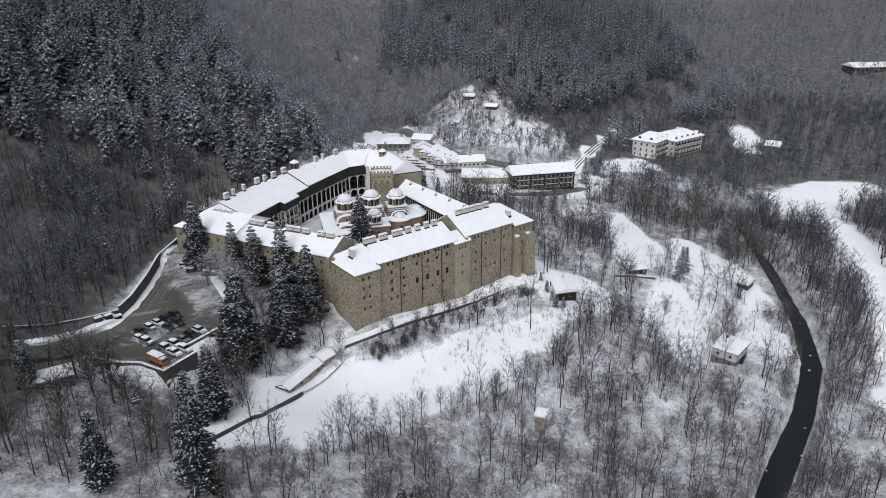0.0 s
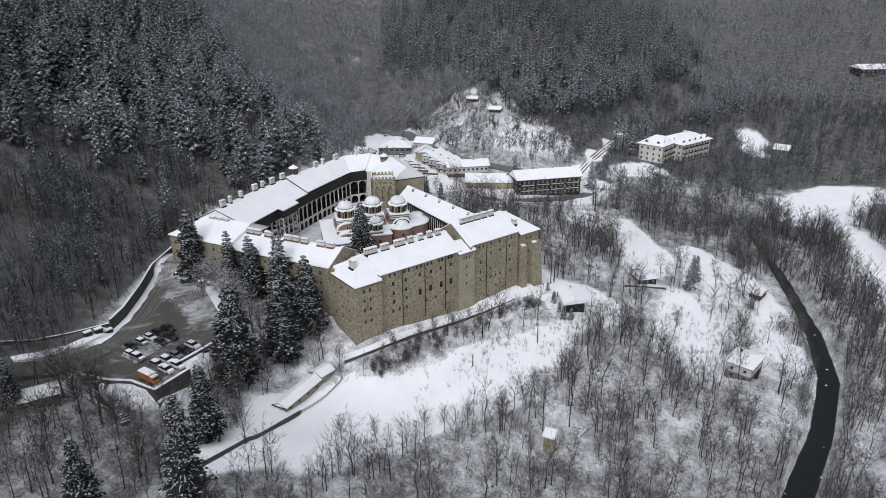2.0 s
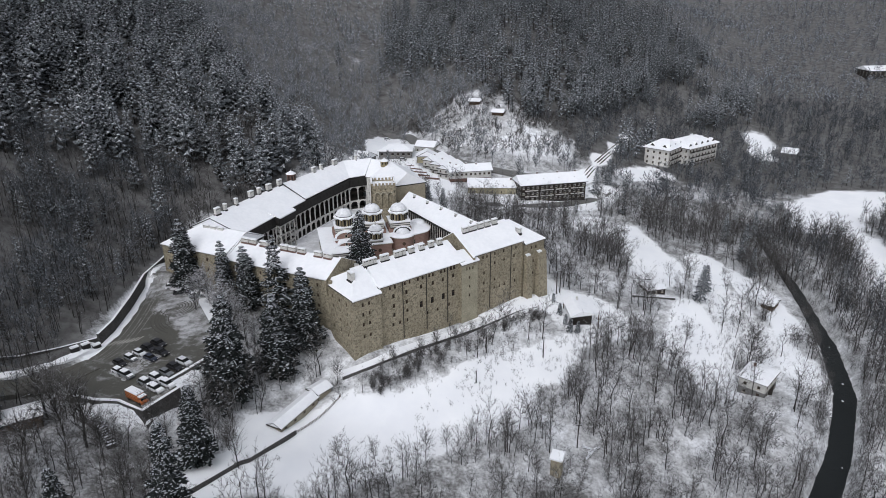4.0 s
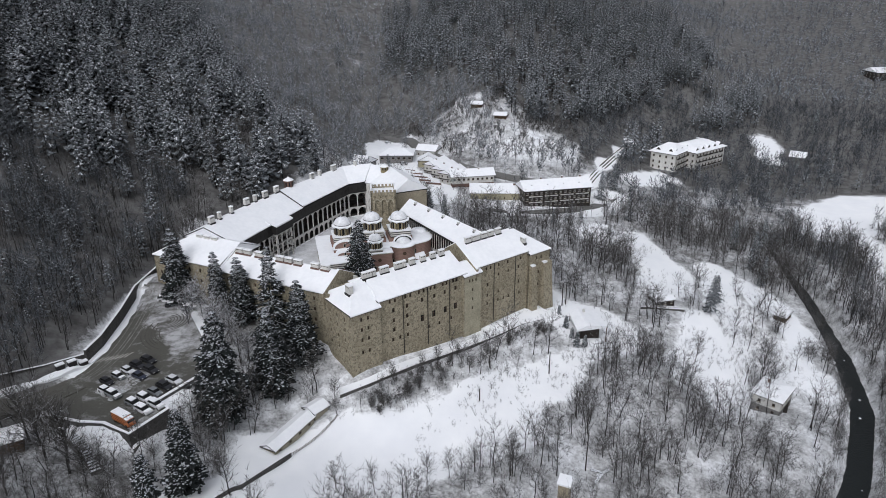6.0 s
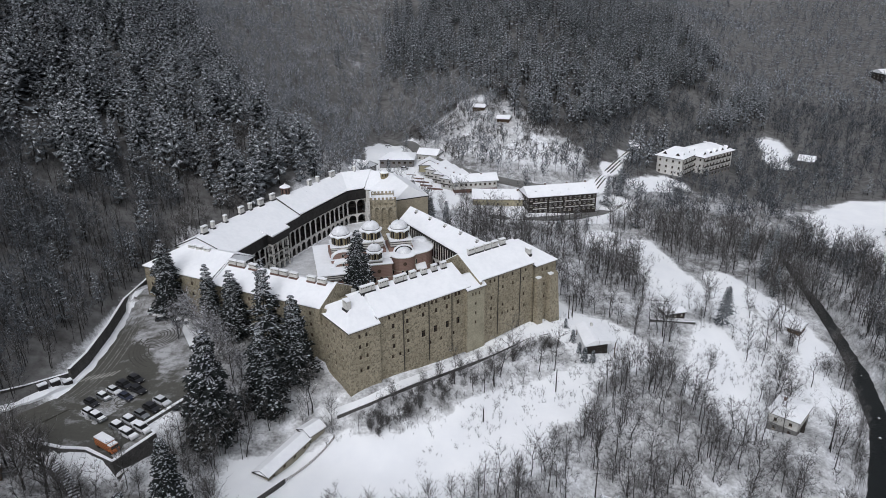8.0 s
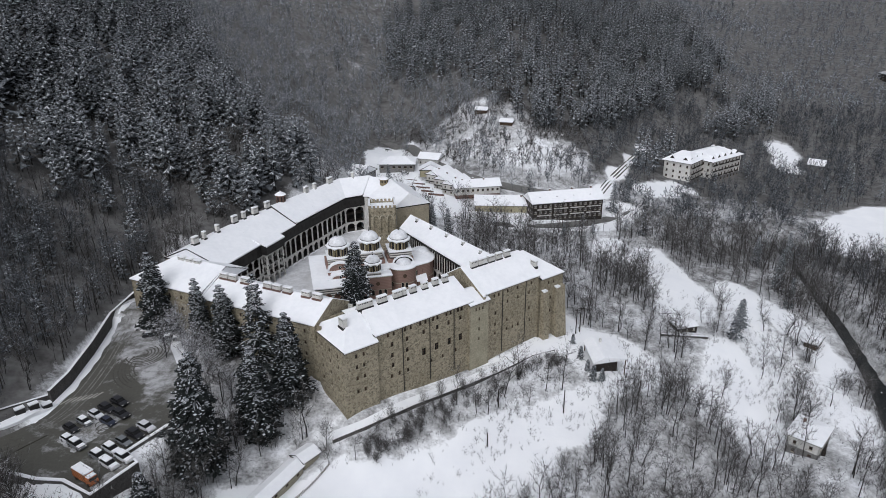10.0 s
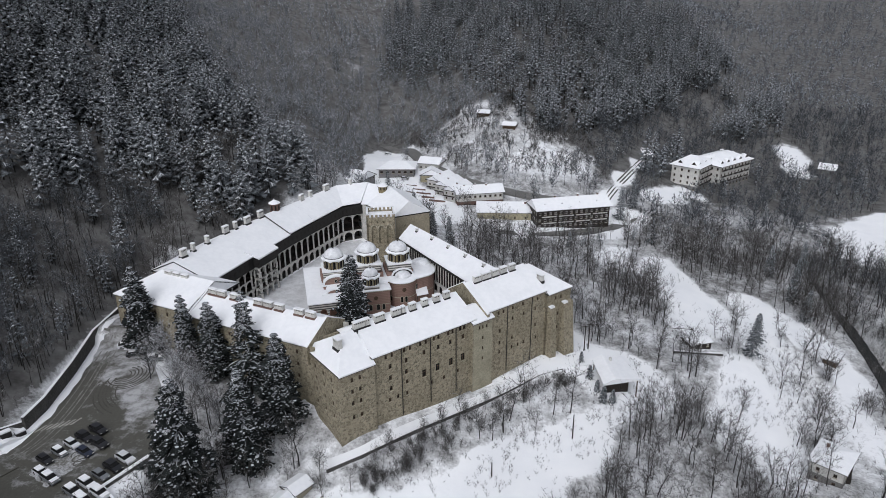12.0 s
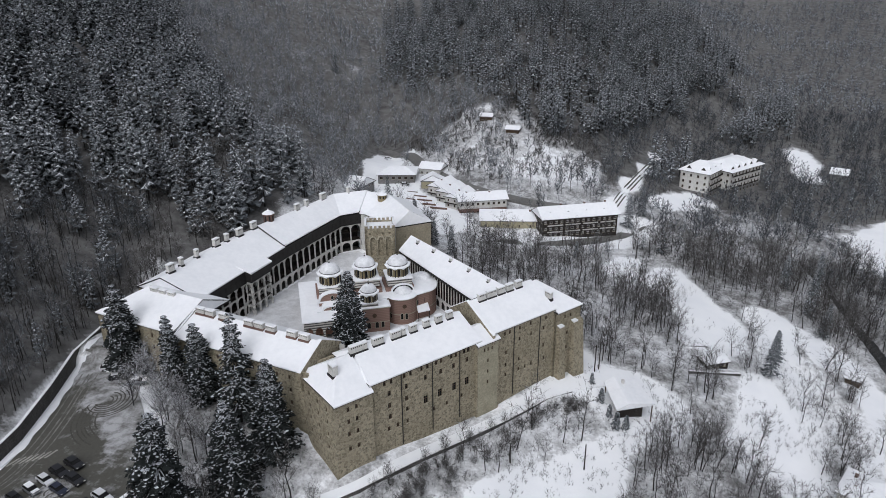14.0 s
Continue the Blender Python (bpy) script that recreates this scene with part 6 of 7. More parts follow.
# long low shed at the meadow's edge, fence and boundary wall
house("shed", "long low stone shed with a snow-laden lean roof", (-17.9, -33.0), (-9.8, -17.4), 4.6, -7.2, -4.0, 1.2, "pale_stone", "shed", rows=(-5.3,), cols=4.0, win=(1.0, 0.9), over=0.5)
house("shed", "end room of the long shed under snow", (-9.6, -16.8), (-6.2, -12.6), 5.0, -7.0, -3.4, 1.2, "pale_stone", "shed", over=0.5)
fence = thing("fence", (-8, -24, -6.5), "weathered picket fence along the meadow", "fence")
for k in range(34):
    t = k / 33
    x, y = -3.0 - 10.6 * t, -15.0 - 17.1 * t
    z = height(x, y)
    s = Shape()
    s.box((x, y, z - 0.3), (0.09, 0.09, 1.2 + 0.4 * (k % 6 == 0)), 0.4)
    part("picket" if k % 6 else "post", s, MAT["brown_wood"], fence)
for h in (0.35, 0.8):
    for k in range(6):
        t0, t1 = k / 6, (k + 1) / 6
        p0, p1 = (-3.0 - 10.6 * t0, -15.0 - 17.1 * t0), (-3.0 - 10.6 * t1, -15.0 - 17.1 * t1)
        s = Shape()
        s.beam((*p0, height(*p0) + h), (*p1, height(*p1) + h), 0.06, 0.1)
        part("rail", s, MAT["brown_wood"], fence)
low_wall("boundary_wall", [(-13.8, -32.6), (-18.5, -42), (-22.6, -50), (-24.5, -51.5), (-30, -60), (-36, -68)], lambda x, y: height(x, y) - 3, lambda x, y: height(x, y) + 1.5, 0.5, "grey_stone", "dark stone boundary wall capped with snow")

# log shed by the road, kiosks, hillside huts, ruin, riverside shed, distant building
house("log_shed", "brown timber shed on the slope under a snowy roof", (-84.6, -52.0), (-76.0, -47.0), 6.4, 7.0, 11.8, 1.5, "brown_wood", "shed", over=0.6)
for x, y in ((-82.8, -14.4), (-80.6, -11.9), (-78.6, -9.6)):
    z = height(x, y) - 0.05
    k = thing("rubbish_container", (x, y, z), "dark rubbish container with a thick cap of snow", "container", "containers at the road wall")
    s = Shape()
    s.box((x, y, z), (2.3, 1.4, 1.5), 0.84)
    part("body", s, MAT["black"], k)
    s = Shape()
    s.box((x, y, z + 1.5), (2.45, 1.55, 0.12), 0.84)
    part("lid", s, MAT["metal"], k)
    s = Shape()
    s.box((x, y, z + 1.62), (2.35, 1.45, 0.3), 0.84)
    part("snow_cap", s, MAT["roof_snow"], k)
for x, y, lab in ((71, 277, "small hut with a snowy roof on the scrubby hillside"), (56, 298, "tiny snow-roofed hut at the wood's edge")):
    z = height(x, y)
    house("hut", lab, (x - 4, y + 1.5), (x + 3.5, y - 1.0), 6.5, z - 1, z + 2.6, 1.7, "brown_wood", "hut", rows=(z + 1.2,), cols=3.0, win=(0.9, 0.8))
house("shed", "small riverside shed with a snowy roof", (167.5, 66.0), (171.0, 62.8), 8.0, -19, -15.4, 1.3, "brown_wood", "shed", over=0.6)
low_wall("ruin_wall", [(108, 55.5), (116, 56.0), (126.5, 58.0)], lambda x, y: height(x, y) - 2, lambda x, y: height(x, y) + 0.9, 0.5, "grey_stone", "low ruined foundation wall in the snow")
low_wall("ruin_wall", [(113, 72), (121, 73.5)], lambda x, y: height(x, y) - 2, lambda x, y: height(x, y) + 0.4, 0.5, "grey_stone", "low ruined foundation wall in the snow")
zr = height(119, 60)
house("shed", "low dark timber shed among the snowy ruins", (115.0, 58.5), (123.0, 60.5), 5.5, zr - 0.5, zr + 2.4, 0.7, "dark_wood", "shed", rows=(zr + 1.3,), cols=2.0, win=(0.9, 1.0), over=0.5)
zf = height(505, 550)
house("far_building", "long dark building with snowy roof far up the valley", (492, 548), (570, 552), 24, zf - 2, zf + 7, 4, "dark_wood", "building", rows=(zf + 2.5, zf + 5.2), cols=5.0, win=(2.0, 1.4))
zf = height(296, 308)
house("hut", "grey forest hut with snowy gable beyond the clearing", (290, 309), (298, 303), 9, zf - 1, zf + 4.6, 3.4, "grey_plain", "hut")

# poles in the meadow and by the wall
def pole(x, y, h, label, arm=False):
    z = height(x, y)
    p = thing("utility_pole", (x, y, z), label, "pole")
    s = Shape()
    s.rings((x, y, z - 0.5), [(0.2, 0), (0.14, h)], 8)
    part("shaft", s, MAT["dark_wood"], p)
    if arm:
        s = Shape()
        s.beam((x - 0.9, y, z + h - 0.9), (x + 0.9, y, z + h - 0.9), 0.14)
        part("crossarm", s, MAT["dark_wood"], p)


pole(64.1, 8.0, 8.6, "dark wooden utility pole standing in the snowy meadow")
pole(68.9, -30.8, 9.0, "wooden utility pole with crossarm among the trees", True)
pole(40.0, -8.0, 5.0, "thin wooden post in the snowy meadow")
pole(75.5, 50.5, 10.0, "leaning wooden pole beside the buttress", True)
pole(77.2, 52.0, 10.0, "wooden pole beside the buttress", True)
for t, (x, y) in enumerate(((84, 163), (90, 164.5), (97, 167), (104, 170))):
    pole(x, y, 4.5, "low lamp post beside the lane")
# fallen planks
for x, y, a in ((112, 20, 0.1), (72.5, -33, 0.9), (71, -30.5, -0.4), (74, -31, 0.6)):
    z = height(x, y)
    b = thing("plank_pile", (x, y, z), "pile of dark planks half under snow", "planks")
    for k in range(3):
        s = Shape()
        s.beam((x - 2.6 * math.cos(a), y - 2.6 * math.sin(a) + 0.35 * k, z + 0.25 + 0.1 * k), (x + 2.6 * math.cos(a), y + 2.6 * math.sin(a) + 0.35 * k, z + 0.3), 0.28, 0.14)
        part("plank", s, MAT["bark"], b)

# ---- parked vehicles ----
def paint(name, colour, rough=0.35):
    n = Nodes(name)
    c = n.mix(n.math("MULTIPLY", n.noise(3.0), 0.5), colour, tuple(0.75 * v for v in colour))
    return n.done(c, rough, spec=0.5)


PAINTS = {"white": paint("white_car_paint", (0.62, 0.63, 0.65)), "black": paint("black_car_paint", (0.015, 0.015, 0.018)), "grey": paint("grey_car_paint", (0.17, 0.18, 0.19)),
          "dark_blue": paint("dark_blue_car_paint", (0.02, 0.025, 0.045)), "orange": paint("orange_truck_paint", (0.5, 0.16, 0.05), 0.5)}


def local(name, shape, mat, parent, at=(0, 0, 0)):
    ob = new(name, shape.mesh(name, [mat]))
    ob.parent = parent
    ob.location = at
    return ob


def profile(s, pts, half, top_in=0.0):
    """A side outline (x, z) drawn across the car's width."""
    n = len(pts)
    k = len(s.v)
    zs = [z for _, z in pts]
    lo, hi = min(zs), max(zs)
    for side in (-1, 1):
        for x, z in pts:
            s.v.append((x, side * (half - top_in * (z - lo) / (hi - lo + 1e-6)), z))
    s.f.append(tuple(k + i for i in range(n)))
    s.f.append(tuple(k + n + i for i in reversed(range(n))))
    s.m += [0, 0]
    for i in range(n):
        j = (i + 1) % n
        s.f.append((k + i, k + n + i, k + n + j, k + j))
        s.m.append(0)


def car(colour, snowy, tall=0.0):
    ob = thing("car", (0, 0, 0), "", "car", "cars in the car park")
    s = Shape()
    profile(s, [(-2.1, 0.3), (2.1, 0.3), (2.15, 0.6), (2.0, 0.8), (1.0, 0.95), (-1.9, 1.0), (-2.15, 0.9)], 0.87, 0.05)
    local("body", s, PAINTS[colour], ob)
    s = Shape()
    profile(s, [(-1.95, 0.98), (1.0, 0.94), (0.35, 1.42 + tall), (-1.35, 1.45 + tall)], 0.8, 0.14)
    cab = local("cabin", s, MAT["glass"], ob)
    s = Shape()
    s.box((-0.5, 0, 1.43 + tall), (1.75, 1.3, 0.06))
    local("roof_panel", s, PAINTS[colour], cab)
    if snowy:
        s = Shape()
        s.box((-0.5, 0, 1.49 + tall), (1.7, 1.25, 0.14))
        local("snow_cap", s, MAT["roof_snow"], ob)
        s = Shape()
        s.box((1.5, 0, 0.9), (0.9, 1.4, 0.07))
        local("snow_cap", s, MAT["roof_snow"], ob)
    for x in (-1.35, 1.35):
        for y in (-0.82, 0.82):
            s = Shape()
            s.rings((0, 0, 0), [(0.31, -0.1), (0.33, 0), (0.31, 0.1)], 12)
            w = local("wheel", s, MAT["black"], ob, (x, y, 0.32))
            w.rotation_euler = (math.pi / 2, 0, 0)
            h = Shape()
            h.rings((0, 0, 0), [(0.18, -0.11), (0.18, 0.11)], 10)
            local("rim", h, MAT["metal"], w)
    for y in (-0.6, 0.6):
        s = Shape()
        s.box((2.1, y, 0.6), (0.1, 0.35, 0.15))
        local("headlight", s, MAT["plaster"], ob)
        s = Shape()
        s.box((-2.14, y, 0.7), (0.08, 0.3, 0.18))
        local("tail_light", s, MAT["brick"], ob)
    return ob


KINDS = {}
CARS = [("black", False, -67.3, -19.5, -33), ("grey", True, -65.2, -16.8, -33), ("white", False, -63.7, -13.7, -33), ("black", False, -61.9, -11.0, -33), ("dark_blue", False, -59.1, -16.8, -33),
        ("black", False, -59.9, -8.1, -33), ("black", False, -57.1, -13.6, -33), ("white", True, -65.6, -24.2, -33), ("grey", True, -62.6, -26.2, -33),
        ("grey", True, -55.2, -30.6, -33), ("white", True, -53.2, -28.1, -33), ("grey", False, -51.5, -25.2, -33), ("black", False, -49.9, -22.3, -33), ("white", False, -48.2, -19.4, -33),
        ("white", True, -51.4, -33.6, -33), ("white", True, -48.9, -31.2, -33), ("white", True, -70.4, 34.6, 20), ("black", True, -66.0, 29.4, 20), ("grey", True, -59.1, 26.6, 15)]
WORDS = {"white": "white", "black": "black", "grey": "grey", "dark_blue": "dark blue"}
for colour, snowy, x, y, turn in CARS:
    key = (colour, snowy)
    m = pose(x, y, 9.9, 0, 0, turn) @ Matrix.Scale(1.13, 4)
    if key not in KINDS:
        KINDS[key] = car(colour, snowy)
        KINDS[key].matrix_basis = m
        tagged(KINDS[key], f"{WORDS[colour]} hatchback {'under fresh snow' if snowy else 'cleared of snow'} on the slushy car park", "car")
    else:
        copy_thing(KINDS[key], m)

truck = thing("truck", (-54.4, -38.6, 9.9), "orange box truck with snow on its roof at the parapet", "truck")
truck.rotation_euler = (0, 0, radians(-33))
s = Shape()
s.box((-1.0, 0, 0.75), (5.0, 2.3, 2.1))
local("box_body", s, PAINTS["orange"], truck)
for k in range(4):
    s = Shape()
    s.box((-1.0, -1.17, 1.0 + 0.5 * k), (5.0, 0.06, 0.1))
    local("side_rail", s, MAT["brown_wood"], truck)
s = Shape()
profile(s, [(1.6, 0.5), (3.3, 0.5), (3.35, 1.3), (2.9, 2.4), (1.6, 2.4)], 1.08, 0.08)
cab = local("cab", s, PAINTS["orange"], truck)
s = Shape()
s.box((3.08, 0, 1.45), (0.3, 1.9, 0.75))
local("windscreen", s, MAT["glass"], cab)
s = Shape()
s.box((-0.9, 0, 2.86), (5.1, 2.35, 0.3))
local("snow_cap", s, MAT["roof_snow"], truck)
s = Shape()
s.box((2.3, 0, 2.42), (1.3, 2.0, 0.2))
local("snow_cap", s, MAT["roof_snow"], truck)
for x in (-2.4, 2.4):
    for y in (-1.0, 1.0):
        s = Shape()
        s.rings((0, 0, 0), [(0.45, -0.14), (0.48, 0), (0.45, 0.14)], 12)
        w = local("wheel", s, MAT["black"], truck, (x, y, 0.48))
        w.rotation_euler = (math.pi / 2, 0, 0)
for x, y, z, turn in ((6.5, 236.5, 5.6, 5), (-7.5, 300, 4.2, 40)):
    copy_thing(KINDS[("white", True)], pose(x, y, height(x, y) + 0.15, 0, 0, turn))

# ---- woods ----
rng = np.random.default_rng(7)


def bare_tree(seed, h, boughs, twigs, width=1.0, spread_out=0.32, twig_w=0.03, low=0.26):
    """A leafless tree as arrays: tapered trunk, forking boughs and fine twigs. Returns points, triangles, and 0 for bark, 1 for twig."""
    r = np.random.default_rng(seed)
    v, t, m = [], [], []

    def strip(p, q, w0, w1, sides, mat):
        d = (q - p) / (np.linalg.norm(q - p) + 1e-9)
        e = np.cross(d, r.normal(size=3))
        e /= np.linalg.norm(e) + 1e-9
        f = np.cross(d, e)
        n = len(v)
        if sides == 1:
            v.extend([p - e * w0, p + e * w0, q])
            t.append((n, n + 1, n + 2))
            m.append(mat)
            return
        for c, w in ((p, w0), (q, w1)):
            for k in range(sides):
                a = 2 * math.pi * k / sides
                v.append(c + w * (math.cos(a) * e + math.sin(a) * f))
        for k in range(sides):
            k2 = (k + 1) % sides
            t.extend([(n + k, n + k2, n + sides + k2), (n + k, n + sides + k2, n + sides + k)])
            m.extend([mat, mat])

    lean = r.normal(size=2) * 0.05
    stem = [np.array([0, 0, -0.4])]
    for k in range(1, 5):
        stem.append(np.array([lean[0] * h * k / 4 + r.normal() * 0.018 * h * (k > 1), lean[1] * h * k / 4 + r.normal() * 0.018 * h * (k > 1), h * 0.84 * k / 4]))
    for k in range(4):
        strip(stem[k], stem[k + 1], width * 0.0105 * h * (1 - k * 0.24), width * 0.0105 * h * (1 - (k + 1) * 0.24) + 0.01, 3, 0)
    limbs = []
    for b in range(boughs):
        f = low + (0.98 - low) * (b + r.random()) / boughs
        k = min(3, int(f * 4))
        p = stem[k] + (stem[k + 1] - stem[k]) * (f * 4 - k)
        a = b * 2.4 + r.normal() * 0.5
        up = r.uniform(0.7, 1.7)
        d = np.array([math.cos(a), math.sin(a), up])
        d /= np.linalg.norm(d)
        length = h * spread_out * r.uniform(0.65, 1.2) * (1.25 - f * 0.65)
        mid = p + d * length * 0.45 + r.normal(size=3) * 0.03 * length
        q = mid + (d + np.array([0, 0, 0.35]) + r.normal(size=3) * 0.18) * length * 0.55
        w = 0.0034 * h * width * (1.25 - f * 0.6)
        strip(p, mid, w, w * 0.6, 3 if twigs > 500 else 1, 0)
        strip(mid, q, w * 0.62, 0.01, 1, 0)
        limbs.append((p, mid, d, length))
        limbs.append((mid, q, d, length))
        if twigs > 100:
            for g in range(2):
                o = p + (mid - p) * r.uniform(0.4, 1.0)
                e = d + r.normal(size=3) * 0.55 + np.array([0, 0, 0.15])
                e /= np.linalg.norm(e)
                z = o + e * length * r.uniform(0.35, 0.6)
                strip(o, z, w * 0.5, 0.01, 1, 0)
                limbs.append((o, z, e, length * 0.8))
    for k in range(twigs):
        p, q, d, length = limbs[k % len(limbs)]
        o = p + (q - p) * r.uniform(0.15, 1.0)
        e = d * 0.7 + r.normal(size=3) * 0.55 + np.array([0, 0, 0.3])
        e /= np.linalg.norm(e)
        strip(o, o + e * (0.3 * length * r.uniform(0.5, 1.2) + 0.025 * h), twig_w, 0, 1, 1)
    return np.array(v), np.array(t), np.array(m)


def fir(seed, h, radius, boughs, sub=0, snowy=0.7, shape=0.85, droop=0.45, base=0.08, gap=0.0):
    """A conifer as arrays: a trunk and boughs set spirally up it, each a folded spray that droops, with snow lying along its back. 0: bark, 1: needles, 2: snow."""
    r = np.random.default_rng(seed)
    v, t, m = [], [], []
    for k in range(5):
        a, b = 2 * math.pi * k / 5, 2 * math.pi * (k + 1) / 5
        n = len(v)
        w = 0.011 * h
        v += [(w * math.cos(a), w * math.sin(a), -0.5), (w * math.cos(b), w * math.sin(b), -0.5), (0, 0, h * 0.99)]
        t.append((n, n + 1, n + 2))
        m.append(0)

    def spray(o, a, length, drop, wide, load, curl, fine=False):
        c, s = math.cos(a), math.sin(a)

        def at(along, side, z):
            return (o[0] + c * along - s * side, o[1] + s * along + c * side, o[2] + z)
        n = len(v)
        if fine:
            v.extend([at(0, 0, 0), at(length * 0.5, wide, -drop * 0.75), at(length, 0, -drop), at(length * 0.5, -wide, -drop * 0.75)])
            t.extend([(n, n + 3, n + 1), (n + 1, n + 3, n + 2)])
            m.extend([1, 1])
        else:
            v.extend([at(0, 0, 0), at(length * 0.62, wide, -drop * 0.9 - wide * 0.35), at(length, 0, -drop + curl), at(length * 0.62, -wide, -drop * 0.9 - wide * 0.35), at(length * 0.55, 0, -drop * 0.6)])
            t.extend([(n, n + 4, n + 1), (n + 1, n + 4, n + 2), (n, n + 3, n + 4), (n + 4, n + 3, n + 2)])
            m.extend([1] * 4)
        if r.random() < load:
            up = 0.02 * length + 0.03
            n = len(v)
            if sub == 0:
                g, e0 = wide * r.uniform(0.45, 0.9), r.uniform(0.15, 0.45)
                v.extend([at(length * e0, 0, -drop * 0.6 * e0 / 0.55 + up), at(length * 0.7, g, -drop * 0.82 - g * 0.2 + up), at(length * 0.97, r.normal() * 0.2 * wide, -drop + curl + up), at(length * 0.7, -g, -drop * 0.82 - g * 0.2 + up)])
                t.extend([(n, n + 3, n + 1), (n + 1, n + 3, n + 2)])
                m.extend([2, 2])
            else:
                g, e0, e1, q = 0.06 + wide * r.uniform(0.1, 0.3), r.uniform(0.05, 0.35), r.uniform(0.7, 1.0), r.normal() * 0.3 * wide
                if fine:
                    e0 = r.uniform(0.15, 0.6)
                    e1, g = e0 + r.uniform(0.25, 0.45), wide * r.uniform(0.55, 1.15)
                sag = 0.75 if fine else 0.55
                v.extend([at(length * e0, q * 0.4, -drop * sag * e0 * 1.3 + up), at(length * (e0 + e1) / 2, q + g, -drop * sag * (e0 + e1) / 2 + up), at(length * e1, q, -drop * (0.4 * e1 + 0.6 * e1 * e1) + up), at(length * (e0 + e1) / 2, q - g, -drop * sag * (e0 + e1) / 2 + up)])
                t.extend([(n, n + 3, n + 1), (n + 1, n + 3, n + 2)])
                m.extend([2, 2])

    lop, tilt = r.uniform(0, 6.28, 3), r.normal(size=2) * 0.015
    for i in range(boughs):
        f = ((i + r.random()) / boughs) ** 0.8
        f = round(f * 15 + r.normal() * 0.12) / 15 if r.random() < gap else f
        f = min(max(f, 0.0), 0.99)
        z = h * (base + (0.985 - base) * f)
        a = i * 2.39996 + r.normal() * 0.25
        full = 1 + 0.14 * math.sin(a + lop[0]) + 0.13 * math.sin(2 * a + 9 * f + lop[1]) + 0.13 * math.sin(23 * f + lop[2])
        ln = (radius * (1 - f) ** shape * r.uniform(0.62, 1.15) * full + 0.016 * h) * (1.0 if f > 0.06 else 0.75)
        drop = ln * droop * r.uniform(0.45, 1.25) * (1.0 - 0.45 * f)
        # Forest firs: snow thins downward, putting sky-lit tops and shaded feet into colour.
        load = snowy * min(1.0, 0.25 + 1.1 * f) if sub == 0 else snowy
        spray((tilt[0] * z, tilt[1] * z, z), a, ln, drop, ln * (0.36 if sub == 0 else 0.08), load, 0.14 * ln)
        for q in range(sub):
            g = 0.22 + 0.72 * (q + r.random()) / sub
            o = (math.cos(a) * ln * g + tilt[0] * z, math.sin(a) * ln * g + tilt[1] * z, z - drop * g * (0.9 - 0.1 * g))
            side = 1 if q % 2 else -1
            long = ln * (0.34 - 0.2 * g) * r.uniform(0.7, 1.3) + 0.35
            spray(o, a + side * r.uniform(0.35, 1.0), long, long * r.uniform(0.15, 0.5) + 0.08, long * 0.3 + 0.08, snowy * 0.6, 0.0, True)
    return np.array(v, float), np.array(t), np.array(m)


def planted(name, label, kinds, places, mats, lo=0.8, hi=1.25):
    """Many trees in one mesh: each place takes one of the kinds, turned and scaled."""
    V, T, M, n = [], [], [], 0
    z = ground(places)
    pick = rng.integers(0, len(kinds), len(places))
    turn, size = rng.random(len(places)) * 2 * math.pi, rng.uniform(lo, hi, len(places))
    squeeze = rng.uniform(0.85, 1.2, len(places))
    for k, (v, t, m) in enumerate(kinds):
        mine = np.where(pick == k)[0]
        if not len(mine):
            continue
        c, s, g = np.cos(turn[mine])[:, None], np.sin(turn[mine])[:, None], size[mine][:, None]
        x = (v[:, 0] * c - v[:, 1] * s) * g * squeeze[mine][:, None] + places[mine, 0][:, None]
        y = (v[:, 0] * s + v[:, 1] * c) * g * squeeze[mine][:, None] + places[mine, 1][:, None]
        w = v[:, 2] * g + z[mine][:, None]
        V.append(np.stack([x, y, w], -1).reshape(-1, 3))
        T.append((t[None] + (np.arange(len(mine)) * len(v))[:, None, None] + n).reshape(-1, 3))
        M.append(np.tile(m, len(mine)))
        n += len(mine) * len(v)
    me = quick_mesh(name, np.concatenate(V), np.concatenate(T), mats, np.concatenate(M))
    return tagged(new(name, me), label, "woods", kind="stuff")


def scattered(x0, x1, y0, y1, cell):
    """As many places as a grid of that cell would have, wholly at random."""
    n = int((x1 - x0) * (y1 - y0) / cell ** 2)
    p = np.c_[rng.uniform(x0, x1, n), rng.uniform(y0, y1, n)]
    return p[np.abs(p[:, 0] - 28) < 0.68 * (p[:, 1] + 235) + 12]


def patchy(p, scale, seed):
    return np.array([noise.noise((x * scale, y * scale, seed)) + 0.5 * noise.noise((x * scale * 2.7, y * scale * 2.7, seed + 4.0)) for x, y in p])


CONIFER_LEFT = [([(-175, 120), (-150, 160), (-135, 230), (-190, 330)], 38), ([(-112, 150), (-78, 185), (-105, 245)], 17), ([(-230, 60), (-220, 250)], 60), ([(-160, 95), (-118, 124), (-92, 140)], 12), ([(-64, 128), (-48, 160), (-44, 180)], 12)]
CONIFER_MID = [([(155, 262), (172, 262), (184, 300)], 6), ([(244, 372), (285, 388), (276, 425)], 14), ([(288, 400), (316, 440)], 12)]
CONIFER_HILL = [(-22, 500), (-14, 404), (10, 394), (38, 374), (56, 332), (72, 308), (84, 289), (99, 276), (120, 283), (148, 316), (182, 357), (226, 411), (262, 447), (310, 520), (330, 600), (300, 690), (-20, 690)]


